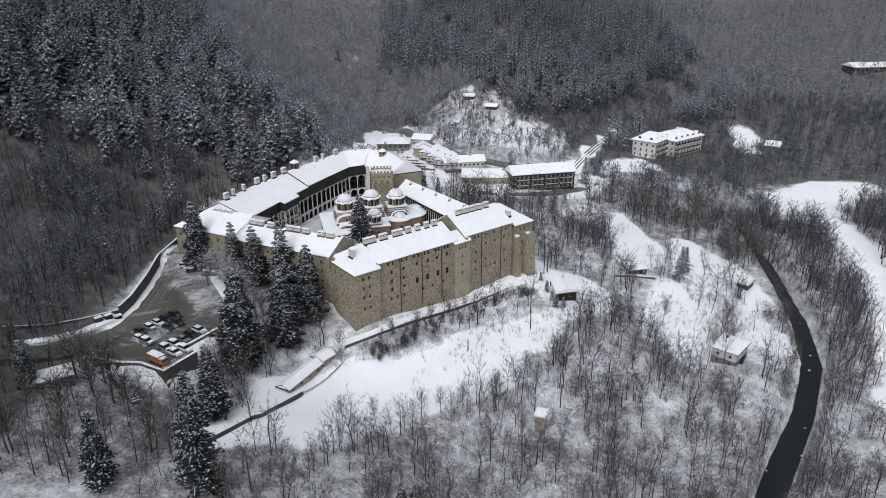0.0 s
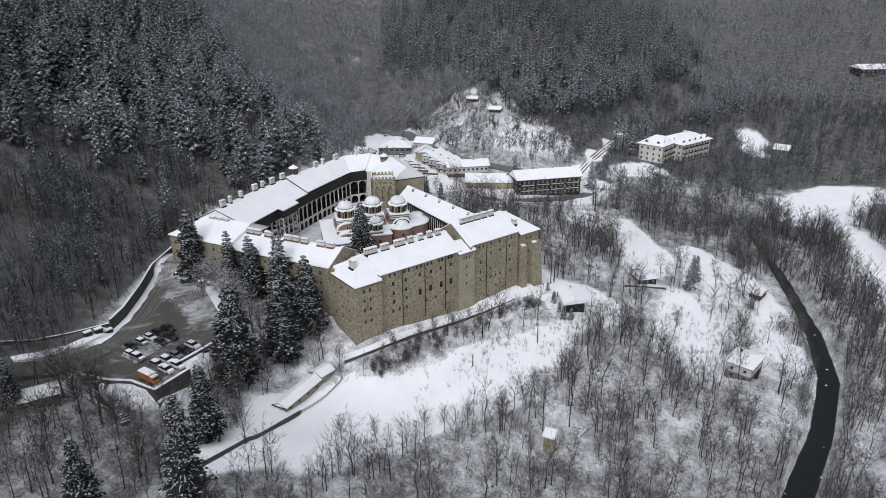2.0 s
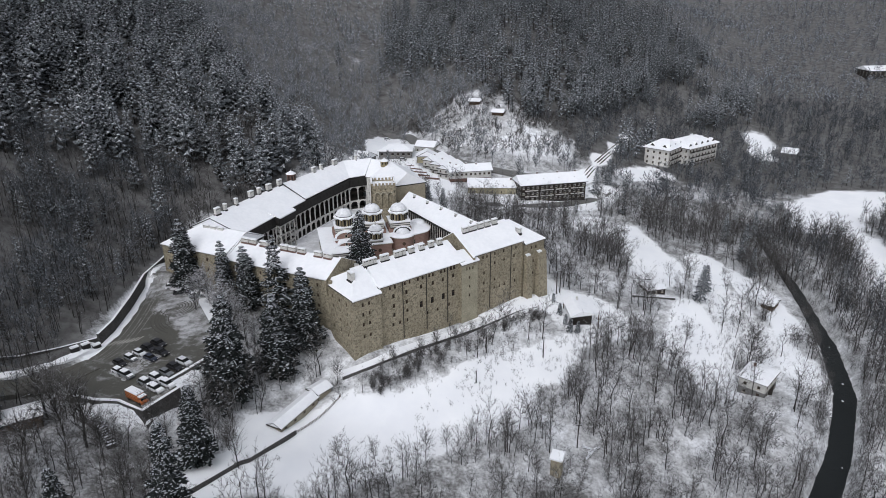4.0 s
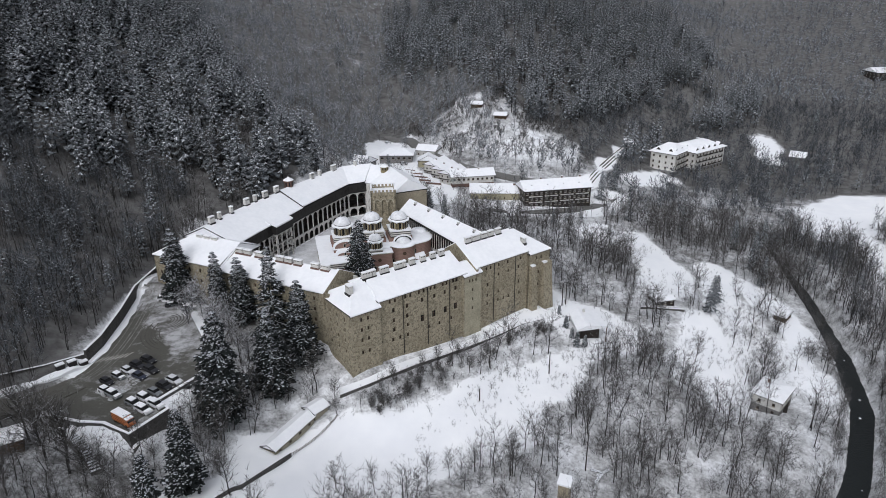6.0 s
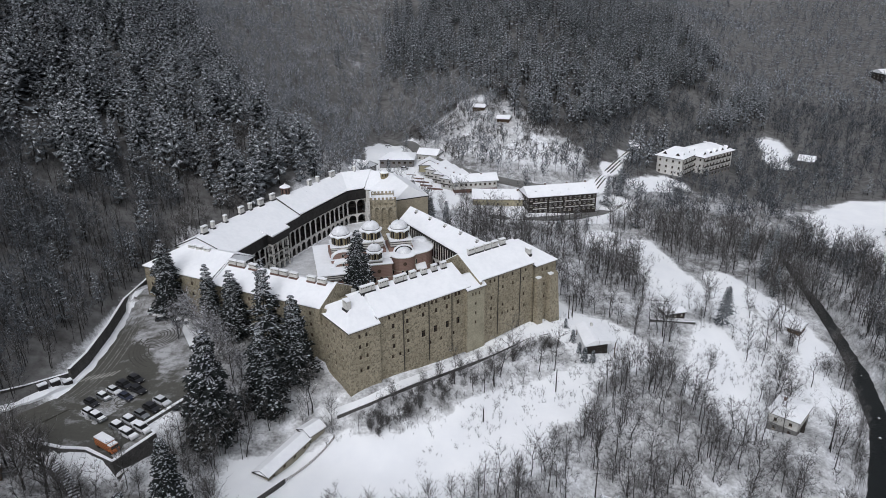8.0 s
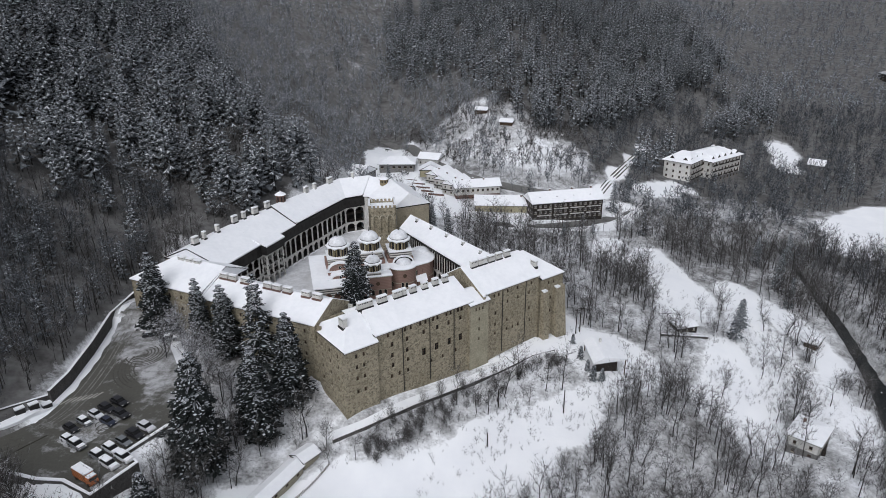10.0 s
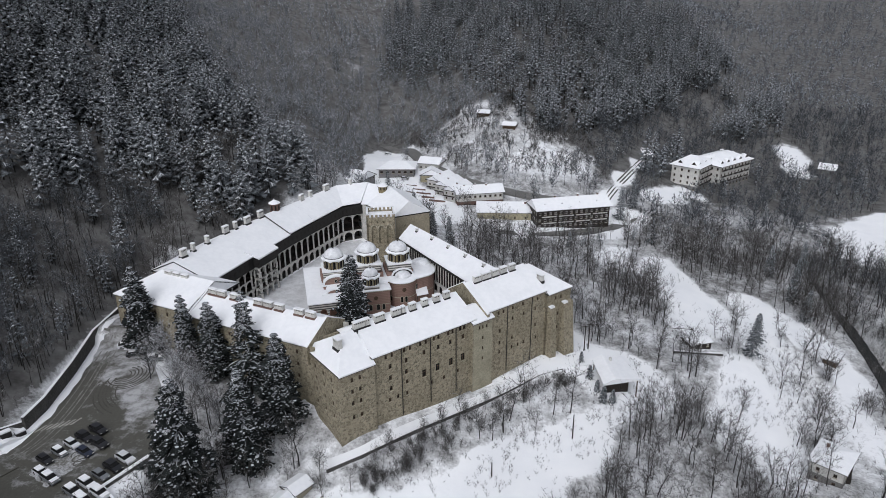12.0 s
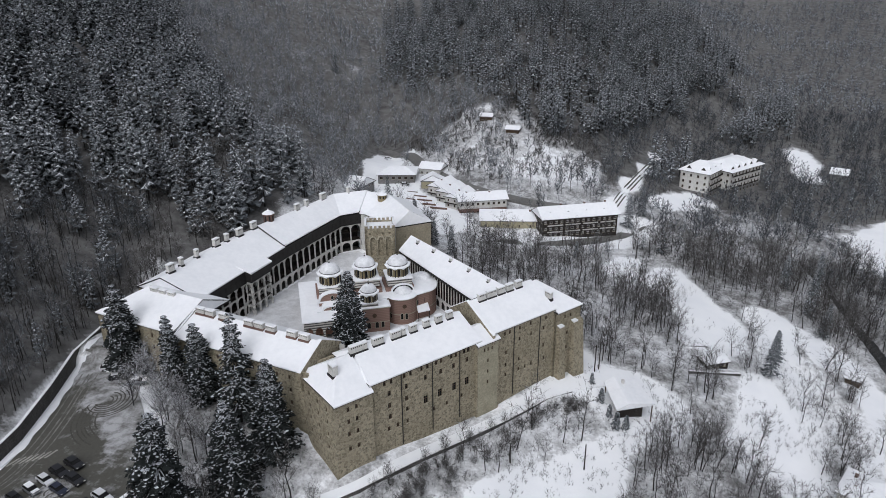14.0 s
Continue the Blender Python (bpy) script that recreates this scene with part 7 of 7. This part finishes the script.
def in_outline(p, poly):
    """True inside a plan outline of any shape."""
    k = np.zeros(len(p), bool)
    for (x0, y0), (x1, y1) in zip(poly, poly[1:] + poly[:1]):
        cross = (y0 > p[:, 1]) != (y1 > p[:, 1])
        k ^= cross & (p[:, 0] < (x1 - x0) * (p[:, 1] - y0) / (y1 - y0 + 1e-9) + x0)
    return k


def in_zone(p, zones, wob=9.0):
    k = np.zeros(len(p), bool)
    w = np.array([noise.noise((x * 0.03, y * 0.03, 5.0)) for x, y in p]) * wob
    for line, half in zones:
        k |= line_distance(p, line)[0] + w < half
    return k


def free_ground(p, margin=2.0):
    """True where nothing is built and no road or river runs."""
    k = np.ones(len(p), bool)
    for poly in BUILT:
        k &= inside_distance(p, poly) > margin
    for line, half in ((ROAD_GATE, 5.6), (ROAD_BACK, 5), (ROAD_LOW, 4.5), (TRACK, 6.5), (PATH_FRONT, 3)):
        k &= line_distance(p, line)[0] > half
    k &= line_distance(p, RIVER)[0] > np.where(p[:, 1] > 95, 2.4, 6.0)
    for x, y, r in HOUSES:
        k &= (p[:, 0] - x) ** 2 + (p[:, 1] - y) ** 2 > r * r
    return k


# round plots kept clear for the outbuildings: x, y, radius
HOUSES = [(82, 35, 8), (142, 12, 8), (61, -42, 5), (-80, -46, 7), (-19, 222, 9), (2, 250, 16), (22, 240, 14), (34, 214, 14), (48, 206, 16), (60, 188, 17), (82, 180, 13), (98, 184, 14), (108, 187, 14),
          (182, 258, 16), (206, 266, 19), (216, 272, 17), (118, 62, 9), (171, 68, 6), (71, 280, 7), (56, 301, 6), (-2, 44, 5), (-15, -20, 9)]

def on_hill(p):
    """True in the fir forest over the rounded hill, with an uneven edge."""
    w = np.array([(noise.noise((x * 0.04, y * 0.04, 2.0)), noise.noise((x * 0.04, y * 0.04, 8.0))) for x, y in p]) * 12
    return in_outline(p + w, CONIFER_HILL)


near = scattered(-180, 330, -86, 175, 2.95)
open_near = openness(near)
clump = patchy(near, 0.045, 2.0)
keep = free_ground(near) & (rng.random(len(near)) > open_near * 1.35 + np.clip(0.43 - clump * 1.8, 0, 0.95))
near_bare = near[keep & ~in_zone(near, CONIFER_LEFT)]
mid = scattered(-300, 480, 175, 440, 5.0)
mid = mid[free_ground(mid) & ~on_hill(mid) & (rng.random(len(mid)) > openness(mid) * 1.2 + np.clip(0.05 - patchy(mid, 0.03, 3.0), 0, 0.4))]
far = scattered(-260, 760, 440, 880, 7.6)
far = far[~on_hill(far) & (rng.random(len(far)) > np.clip(0.1 - patchy(far, 0.014, 6.0) * 0.8, 0, 0.6))]

near_kinds = [bare_tree(10 + k, h, 12, 235, 1.1, w, 0.042) for k, (h, w) in enumerate(((12.0, 0.36), (15.0, 0.31), (17.0, 0.28), (13.0, 0.34), (14.0, 0.38)))]
near_kinds += [bare_tree(20 + k, h, 13, 215, 0.9, w, 0.03, 0.04) for k, (h, w) in enumerate(((5.0, 0.56), (7.0, 0.48), (4.0, 0.62), (6.0, 0.54)))]
mid_kinds = [bare_tree(30 + k, h, 8, 92, 0.8, 0.4, 0.13, 0.3) for k, h in enumerate((10.0, 12.0, 8.0, 13.5))]
far_kinds = [bare_tree(50 + k, h, 5, 40, 0.8, 0.42, 0.27, 0.35) for k, h in enumerate((11.0, 14.0, 10.0))]
woods = [MAT["bark"], MAT["twig"]]
hoar, grey = [MAT["hoar_bark"], MAT["frost_haze_twig"]], [MAT["bark"], MAT["grey_twig"]]
on_slope = near_bare[:, 0] < -84
planted("bare_woods", "leafless grey woods dusted with snow", near_kinds, near_bare[~on_slope], woods, 0.6, 1.3)
more = scattered(-190, -84, -70, 175, 4.2)
more = more[free_ground(more, 1.0) & ~in_zone(more, CONIFER_LEFT)]
beyond = scattered(196, 330, -86, 170, 5.0)
beyond = beyond[free_ground(beyond) & (openness(beyond) < 0.5)]
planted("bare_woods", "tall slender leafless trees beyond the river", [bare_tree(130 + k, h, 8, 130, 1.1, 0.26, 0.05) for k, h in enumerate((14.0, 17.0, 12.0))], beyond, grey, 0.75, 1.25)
planted("slope_woods", "thin dark stems of the wood above the road", [bare_tree(120 + k, h, 8, 90, 1.25, 0.32, 0.045) for k, h in enumerate((11.0, 13.5, 9.0))], more, woods, 0.7, 1.25)
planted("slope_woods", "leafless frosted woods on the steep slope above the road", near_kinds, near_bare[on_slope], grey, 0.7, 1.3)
mid, far = mid[~in_zone(mid, CONIFER_LEFT + CONIFER_MID, 22)], far[~in_zone(far, CONIFER_MID + CONIFER_LEFT, 30)]
valley_side = mid[:, 0] + 14 * patchy(mid, 0.02, 8.0) > 70
planted("hillside_woods", "leafless hillside woods pale with hoar frost and painted haze", mid_kinds, mid[~valley_side], hoar, 0.6, 1.25)
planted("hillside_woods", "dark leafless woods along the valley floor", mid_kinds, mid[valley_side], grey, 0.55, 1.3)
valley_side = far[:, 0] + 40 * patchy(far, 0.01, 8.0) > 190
planted("distant_woods", "distant frosted woods on the far slopes, coloured with haze", far_kinds, far[~valley_side], hoar, 0.6, 1.35)
planted("distant_woods", "distant woods on the far slopes, paled by haze in their colour", far_kinds, far[valley_side], [MAT["hoar_bark"], MAT["far_twig"]], 0.6, 1.35)
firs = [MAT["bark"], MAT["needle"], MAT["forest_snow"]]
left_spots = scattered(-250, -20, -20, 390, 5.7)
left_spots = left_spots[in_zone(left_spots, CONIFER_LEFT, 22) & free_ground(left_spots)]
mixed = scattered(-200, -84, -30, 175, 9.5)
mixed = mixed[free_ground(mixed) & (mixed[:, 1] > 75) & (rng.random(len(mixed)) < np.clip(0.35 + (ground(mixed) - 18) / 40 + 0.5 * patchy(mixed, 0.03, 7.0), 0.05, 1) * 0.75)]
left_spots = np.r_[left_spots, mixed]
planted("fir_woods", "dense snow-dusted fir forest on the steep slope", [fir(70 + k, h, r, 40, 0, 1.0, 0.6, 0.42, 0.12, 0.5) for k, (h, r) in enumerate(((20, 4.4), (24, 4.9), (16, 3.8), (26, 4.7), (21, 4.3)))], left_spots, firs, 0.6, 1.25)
mid_spots = scattered(-40, 345, 270, 570, 6.3)
mid_spots = mid_spots[on_hill(mid_spots)]
mid_spots = np.r_[mid_spots[rng.random(len(mid_spots)) < np.clip((590 - mid_spots[:, 1]) / 60, 0, 1)], scattered(140, 345, 250, 450, 6.0)]
mid_spots = mid_spots[free_ground(mid_spots) & (on_hill(mid_spots) | in_zone(mid_spots, CONIFER_MID, 8))]
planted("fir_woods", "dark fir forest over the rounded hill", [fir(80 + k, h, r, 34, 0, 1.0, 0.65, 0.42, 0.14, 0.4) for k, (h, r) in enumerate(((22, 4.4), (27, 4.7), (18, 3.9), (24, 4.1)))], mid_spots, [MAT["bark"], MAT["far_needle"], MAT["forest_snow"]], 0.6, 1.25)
# undergrowth, and young firs among the bare woods of the slopes
under = np.r_[scattered(-150, 290, -86, 175, 3.6), scattered(-110, 100, -86, -30, 3.0)]
under = under[free_ground(under) & (rng.random(len(under)) > openness(under) * 1.1 + np.clip(0.42 - patchy(under, 0.06, 2.0), 0, 0.95))]
planted("undergrowth", "tangled leafless undergrowth on the snowy ground", [bare_tree(440 + k, h, 6, 22, 1.2, 0.7, 0.042) for k, h in enumerate((2.0, 3.2, 1.5))], under, woods, 0.6, 1.4)
few = near[keep & (near[:, 0] < -88) & (near[:, 1] > 0)]
few = np.r_[few[rng.random(len(few)) < 0.22], scattered(90, 330, 150, 330, 17.0)]
few = few[free_ground(few) & (openness(few) < 0.4)]
planted("young_firs", "young firs standing among the bare slope woods", [fir(90 + k, h, r, 34, 0, 0.6, 0.75, 0.4) for k, (h, r) in enumerate(((10, 2.0), (14, 2.5), (7, 1.7)))], few, firs)

# ---- trees that stand by themselves ----
def tree_thing(name, arrays, mats, label, group, names=("trunk", "crown", "snow")):
    """One tree: an empty at its foot with trunk and crown."""
    v, t, m = arrays
    ob = thing(name, (0, 0, 0), label, "tree", group)
    for k, nm in enumerate(names):
        mine = t[m == k]
        if not len(mine):
            continue
        used, inv = np.unique(mine.ravel(), return_inverse=True)
        p = new(nm, quick_mesh(nm, v[used], inv.reshape(-1, 3), [mats[k]]))
        p.parent = ob
        if nm == "snow":
            tagged(p, kind="stuff")
    return ob


def stand(ob, x, y, s=1.0, turn=0.0, first=False):
    m = pose(x, y, height(x, y) - 0.1, 0, 0, turn) @ Matrix.Scale(s, 4)
    if first:
        ob.matrix_basis = m
        return ob
    made = copy_thing(ob, pose(0, 0, 0))
    made.matrix_basis = m
    return made


# tall firs before the gate wing: x, y, height, reach
TALL = [(-34.5, -20.8, 34.5, 8.2), (-22.8, -7.8, 29.5, 6.8), (-17.0, 5.2, 30.0, 6.4), (-27.5, 15.5, 33.5, 6.8), (-39.0, 21.5, 25.0, 5.4), (-48.0, 25.5, 24.5, 4.0), (-64.5, 33.5, 28.5, 6.6)]
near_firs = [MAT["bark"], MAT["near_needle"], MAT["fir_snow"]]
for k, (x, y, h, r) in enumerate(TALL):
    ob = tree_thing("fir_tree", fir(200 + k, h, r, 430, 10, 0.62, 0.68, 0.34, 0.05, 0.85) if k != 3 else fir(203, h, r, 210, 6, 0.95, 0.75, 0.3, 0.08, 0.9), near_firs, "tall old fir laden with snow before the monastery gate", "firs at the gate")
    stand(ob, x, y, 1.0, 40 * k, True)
COURT_FIR = tree_thing("fir_tree", fir(220, 28.0, 7.4, 360, 9, 0.62, 0.8, 0.4, 0.06, 0.6), near_firs, "single dark fir in the courtyard beside the church", "")
COURT_FIR.matrix_basis = pose(-1.0, 44.5, 8.4)
FORE = [(-53.0, -84.0, 21.5, 4.0), (-30.2, -81.5, 35.0, 5.8), (-35.2, -53.5, 24.0, 5.0), (-86.0, -51.0, 15.0, 3.0), (23.1, -76.0, 8.5, 2.2), (19.2, -76.5, 7.0, 1.9)]
for k, (x, y, h, r) in enumerate(FORE):
    ob = tree_thing("fir_tree", fir(230 + k, h, r, 320, 7, 0.65, 0.7, 0.42, 0.06, 0.6), near_firs, "dark fir with snow on its boughs among bare trees", "firs below the car park")
    stand(ob, x, y, 1.0, 70 * k, True)
BACK = [(0.4, 191, 16.5, 3.0), (24, 148, 12, 2.2), (31, 140, 13.5, 2.6), (14, 183, 9.5, 3.2), (121.5, 187.5, 18, 3.6), (132, 203, 17, 3.4), (340, 372, 22, 4.5), (-53, 403, 20, 4), (35.6, 342, 24, 4.6), (88, 150, 8, 1.8), (33, 60, 7, 1.8),
        (138.6, 61.6, 17, 3.2), (144.2, 71.2, 13, 3.0), (179.0, 114.4, 20, 3.6), (179.8, 139.1, 16, 3.2), (196.8, 142.4, 18, 3.4), (175.2, 94.9, 15, 3.0)]
for k, (x, y, h, r) in enumerate(BACK):
    ob = tree_thing("fir_tree", fir(250 + k, h, r, 150, 3, 0.7, 0.8, 0.4, 0.05), firs, "dark spruce standing alone near the outbuildings", "scattered spruces")
    stand(ob, x, y, 1.0, 50 * k, True)
SMALL_FIRS = [(73.2, 43.6, 4.2), (74.4, 35.6, 5.2), (75.6, 29.5, 4.6), (76.5, 24.5, 6.2), (79.5, 25.0, 5.0)]
little = None
for k, (x, y, h) in enumerate(SMALL_FIRS):
    if little is None:
        little = tree_thing("fir_tree", fir(270, 5.0, 1.4, 70, 2, 0.8, 0.8, 0.4, 0.05), firs, "small snowy fir beside the pavilion", "young firs at the pavilion")
        stand(little, x, y, h / 5, 0, True)
    else:
        stand(little, x, y, h / 5, 60 * k)

# bare trees that can be told apart, at the meadow and the car park
forms = [tree_thing("bare_tree", bare_tree(300 + k, h, 26, 620, 1.15, 0.36, 0.03), woods, "leafless tree with snow-dusted branches", "bare trees round the meadow") for k, h in enumerate((11.0, 13.5, 9.5, 15.0))]
placed = [False] * 4
BIG = [(-24.5, -53.0, 3, 1.15), (-50.0, -60.0, 1, 1.0), (-58.5, -68.0, 0, 1.2), (-80.0, -64.0, 1, 1.1), (-87.0, -72.0, 3, 0.9), (-4.5, -10.0, 0, 0.9), 
       (30.0, 150.0, 1, 1.1), (42.0, 152.0, 3, 1.0), (52.0, 150.0, 1, 1.1), (60.0, 146.0, 3, 0.9), (38.0, 138.0, 0, 1.3),
       (108.0, 6.0, 1, 1.0), (121.0, 28.0, 0, 1.2), (131.0, -10.0, 2, 1.0), (112.0, 44.0, 1, 1.0), (55.0, -25.0, 2, 1.0), (48.0, -30.0, 0, 1.0), (24.0, -39.0, 2, 1.1), (10.0, -43.0, 0, 0.9), (30.0, -37.0, 1, 0.8), (37.0, -35.0, 0, 0.9), (58.0, -20.0, 1, 0.9), (0.0, -44.0, 2, 1.0),
       (13.0, -2.0, 2, 0.7), (22.0, 4.0, 0, 0.6), (27.0, 8.0, 2, 0.8), (34.0, 12.0, 0, 0.65), (40.0, 18.0, 2, 0.7), (18.0, -2.0, 2, 0.55), (44.0, 22.0, 2, 0.6)]
for k, (x, y, f, s) in enumerate(BIG):
    if not placed[f]:
        placed[f] = True
        stand(forms[f], x, y, s, 37 * k, True)
    else:
        stand(forms[f], x, y, s, 37 * k)

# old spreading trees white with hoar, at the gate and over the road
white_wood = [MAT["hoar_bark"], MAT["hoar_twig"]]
old = [tree_thing("bare_tree", bare_tree(340 + k, h, 46, 1500, 1.5, w, 0.03), white_wood, "old spreading tree with hoar on every twig", "hoary trees at the gate") for k, (h, w) in enumerate(((14.0, 0.5), (18.0, 0.46), (10.0, 0.55)))]
HOARY = [(-44.5, 6.0, 0, 0.9), (-40.0, 9.0, 2, 1.1), (-48.0, 16.0, 0, 0.9), (-54.0, 24.5, 0, 1.0), (-50.0, 29.0, 2, 1.0), (-60.0, 32.0, 2, 1.0), (-44.0, 16.0, 2, 1.1), (-33.0, 3.0, 2, 1.0), (-56.0, 16.0, 1, 0.7)]
first = [True] * 3
dark_old = [tree_thing("bare_tree", bare_tree(350 + k, h, 46, 1300, 1.7, w, 0.032), woods, "tall dark old tree with thin snow along its limbs", "old trees over the road") for k, (h, w) in enumerate(((19.0, 0.44), (15.0, 0.5)))]
OVER_ROAD = [(-63.0, -52.0, 0, 1.15), (-70.0, -49.0, 1, 1.3), (-77.0, -43.0, 0, 1.0), (-57.0, -56.0, 1, 1.0), (-91.0, -46.0, 0, 0.95), (-72.0, -62.0, 1, 1.0), (-98.0, -54.0, 1, 1.1), (-64.0, -76.0, 1, 1.0), (-46.0, -70.0, 0, 0.8), (-76.0, -78.0, 0, 0.9)]
for k, (x, y, f, s) in enumerate(OVER_ROAD):
    stand(dark_old[f], x, y, s, 47 * k, k < 2)
for k, (x, y, f, s) in enumerate(HOARY):
    stand(old[f], x, y, s, 61 * k, first[f])
    first[f] = False

# dense bushes at the foot of the path wall and along the meadow
bush_forms = [tree_thing("bush", bare_tree(460 + k, h, 26, 520, 0.9, 0.62, 0.024, 0.03), woods, "dense leafless bush growing out of the snowy bank", "bushes on the bank below the wall", ("stem", "foliage")) for k, h in enumerate((3.0, 4.2, 2.4))]
bushes = random.Random(5)
for k in range(96):
    f = bushes.random() ** 1.5
    x, y = 4 + 62 * f, -9 + 46 * f
    d = bushes.uniform(0.4, 8.5) * (1.0 if f < 0.6 else 0.7)
    stand(bush_forms[k % 3], x + 0.58 * d, y - 0.81 * d, bushes.uniform(0.7, 1.35), 53 * k, k < 3)

# tufts and shrubs poking through the snow
tuft = [bare_tree(400 + k, h, 7, 26, 1.6, 0.9, 0.05, 0.03) for k, h in enumerate((0.8, 1.3, 0.55, 1.7))]
spots = scattered(-20, 160, -50, 140, 1.5)
o = openness(spots)
n = np.array([noise.noise((x * 0.07, y * 0.07, 9.0)) for x, y in spots])
thin = (line_distance(spots, [(34, -2), (64, 14)])[0] < 13) & (rng.random(len(spots)) < 0.4)
scrubby = (line_distance(spots, [(4, -4), (34, 10), (70, 30)])[0] < 16) | (line_distance(spots, [(105, 40), (150, 60), (160, 20), (150, -10)])[0] < 22)
spots = spots[(o > 0.25) & free_ground(spots, 0.5) & (((n > 0.12) & (rng.random(len(n)) < 0.3)) | (scrubby & (n > -0.25) & (rng.random(len(n)) < 0.6)) | thin)]
planted("shrubs", "dry stalks and low shrubs poking through the snow", tuft, spots, woods, 0.6, 1.3)
hill = scattered(5, 125, 232, 330, 2.1)
hill = hill[free_ground(hill) & (patchy(hill, 0.06, 1.0) > -0.15)]
planted("shrubs", "brown scrub on the snowy hillside behind the outbuildings", [bare_tree(420 + k, h, 6, 30, 1.2, 0.8, 0.13, 0.03) for k, h in enumerate((2.4, 3.4, 1.7))], hill, woods, 0.6, 1.5)

# boulders under snow along the river, and brush hanging over its banks
def boulder(seed):
    bm = bmesh.new()
    bmesh.ops.create_icosphere(bm, subdivisions=1, radius=1.0)
    r = random.Random(seed)
    v = np.array([(w.co.x * r.uniform(0.75, 1.2), w.co.y * r.uniform(0.7, 1.1), w.co.z * r.uniform(0.5, 0.8)) for w in bm.verts])
    t = np.array([[w.index for w in f.verts] for f in bm.faces])
    bm.free()
    return v, t


def along_river(y0, y1, step):
    """Places down the river with the way across it."""
    out = []
    for a, b in zip(RIVER, RIVER[1:]):
        a, b = Vector(a), Vector(b)
        n = max(1, int((b - a).length / step))
        d = (b - a).normalized()
        out += [(a + (b - a) * k / n, Vector((-d.y, d.x))) for k in range(n) if y0 < a.y + (b.y - a.y) * k / n < y1]
    return out


stones = random.Random(31)
V, T, n = [], [], 0
shapes = [boulder(k) for k in range(6)]
for p, side in along_river(-100, 105, 0.7):
    for sgn in (-1, 1):
        if stones.random() < 0.22:
            q = p + side * sgn * stones.gauss(5.0, 0.6)
        elif stones.random() < 0.02:
            q = p + side * stones.uniform(-2.6, 2.6)
        else:
            continue
        v, t = shapes[stones.randrange(6)]
        g = stones.uniform(0.25, 0.8)
        far, along = line_distance(np.array([[q.x, q.y]]), RIVER)
        V.append(v * g + np.array([q.x, q.y, river_level(along[0]) + 0.1 * g]))
        T.append(t + n)
        n += len(v)
rocks = quick_mesh("river_stones", np.concatenate(V), np.concatenate(T), [MAT["grey_stone"]])
tagged(new("river_stones", rocks), "snow-capped stones lining the dark river", "stones", kind="stuff")
banks = np.array([tuple(p + side * sgn * stones.uniform(4.9, 7.6)) for p, side in along_river(-100, 170, 0.55) for sgn in (-1, 1) if stones.random() < 0.7])
planted("bank_brush", "leafless brush leaning over the river banks", [bare_tree(480 + k, h, 9, 60, 1.0, 0.66, 0.03, 0.03) for k, h in enumerate((2.4, 3.6, 4.6))], banks, woods, 0.6, 1.3)
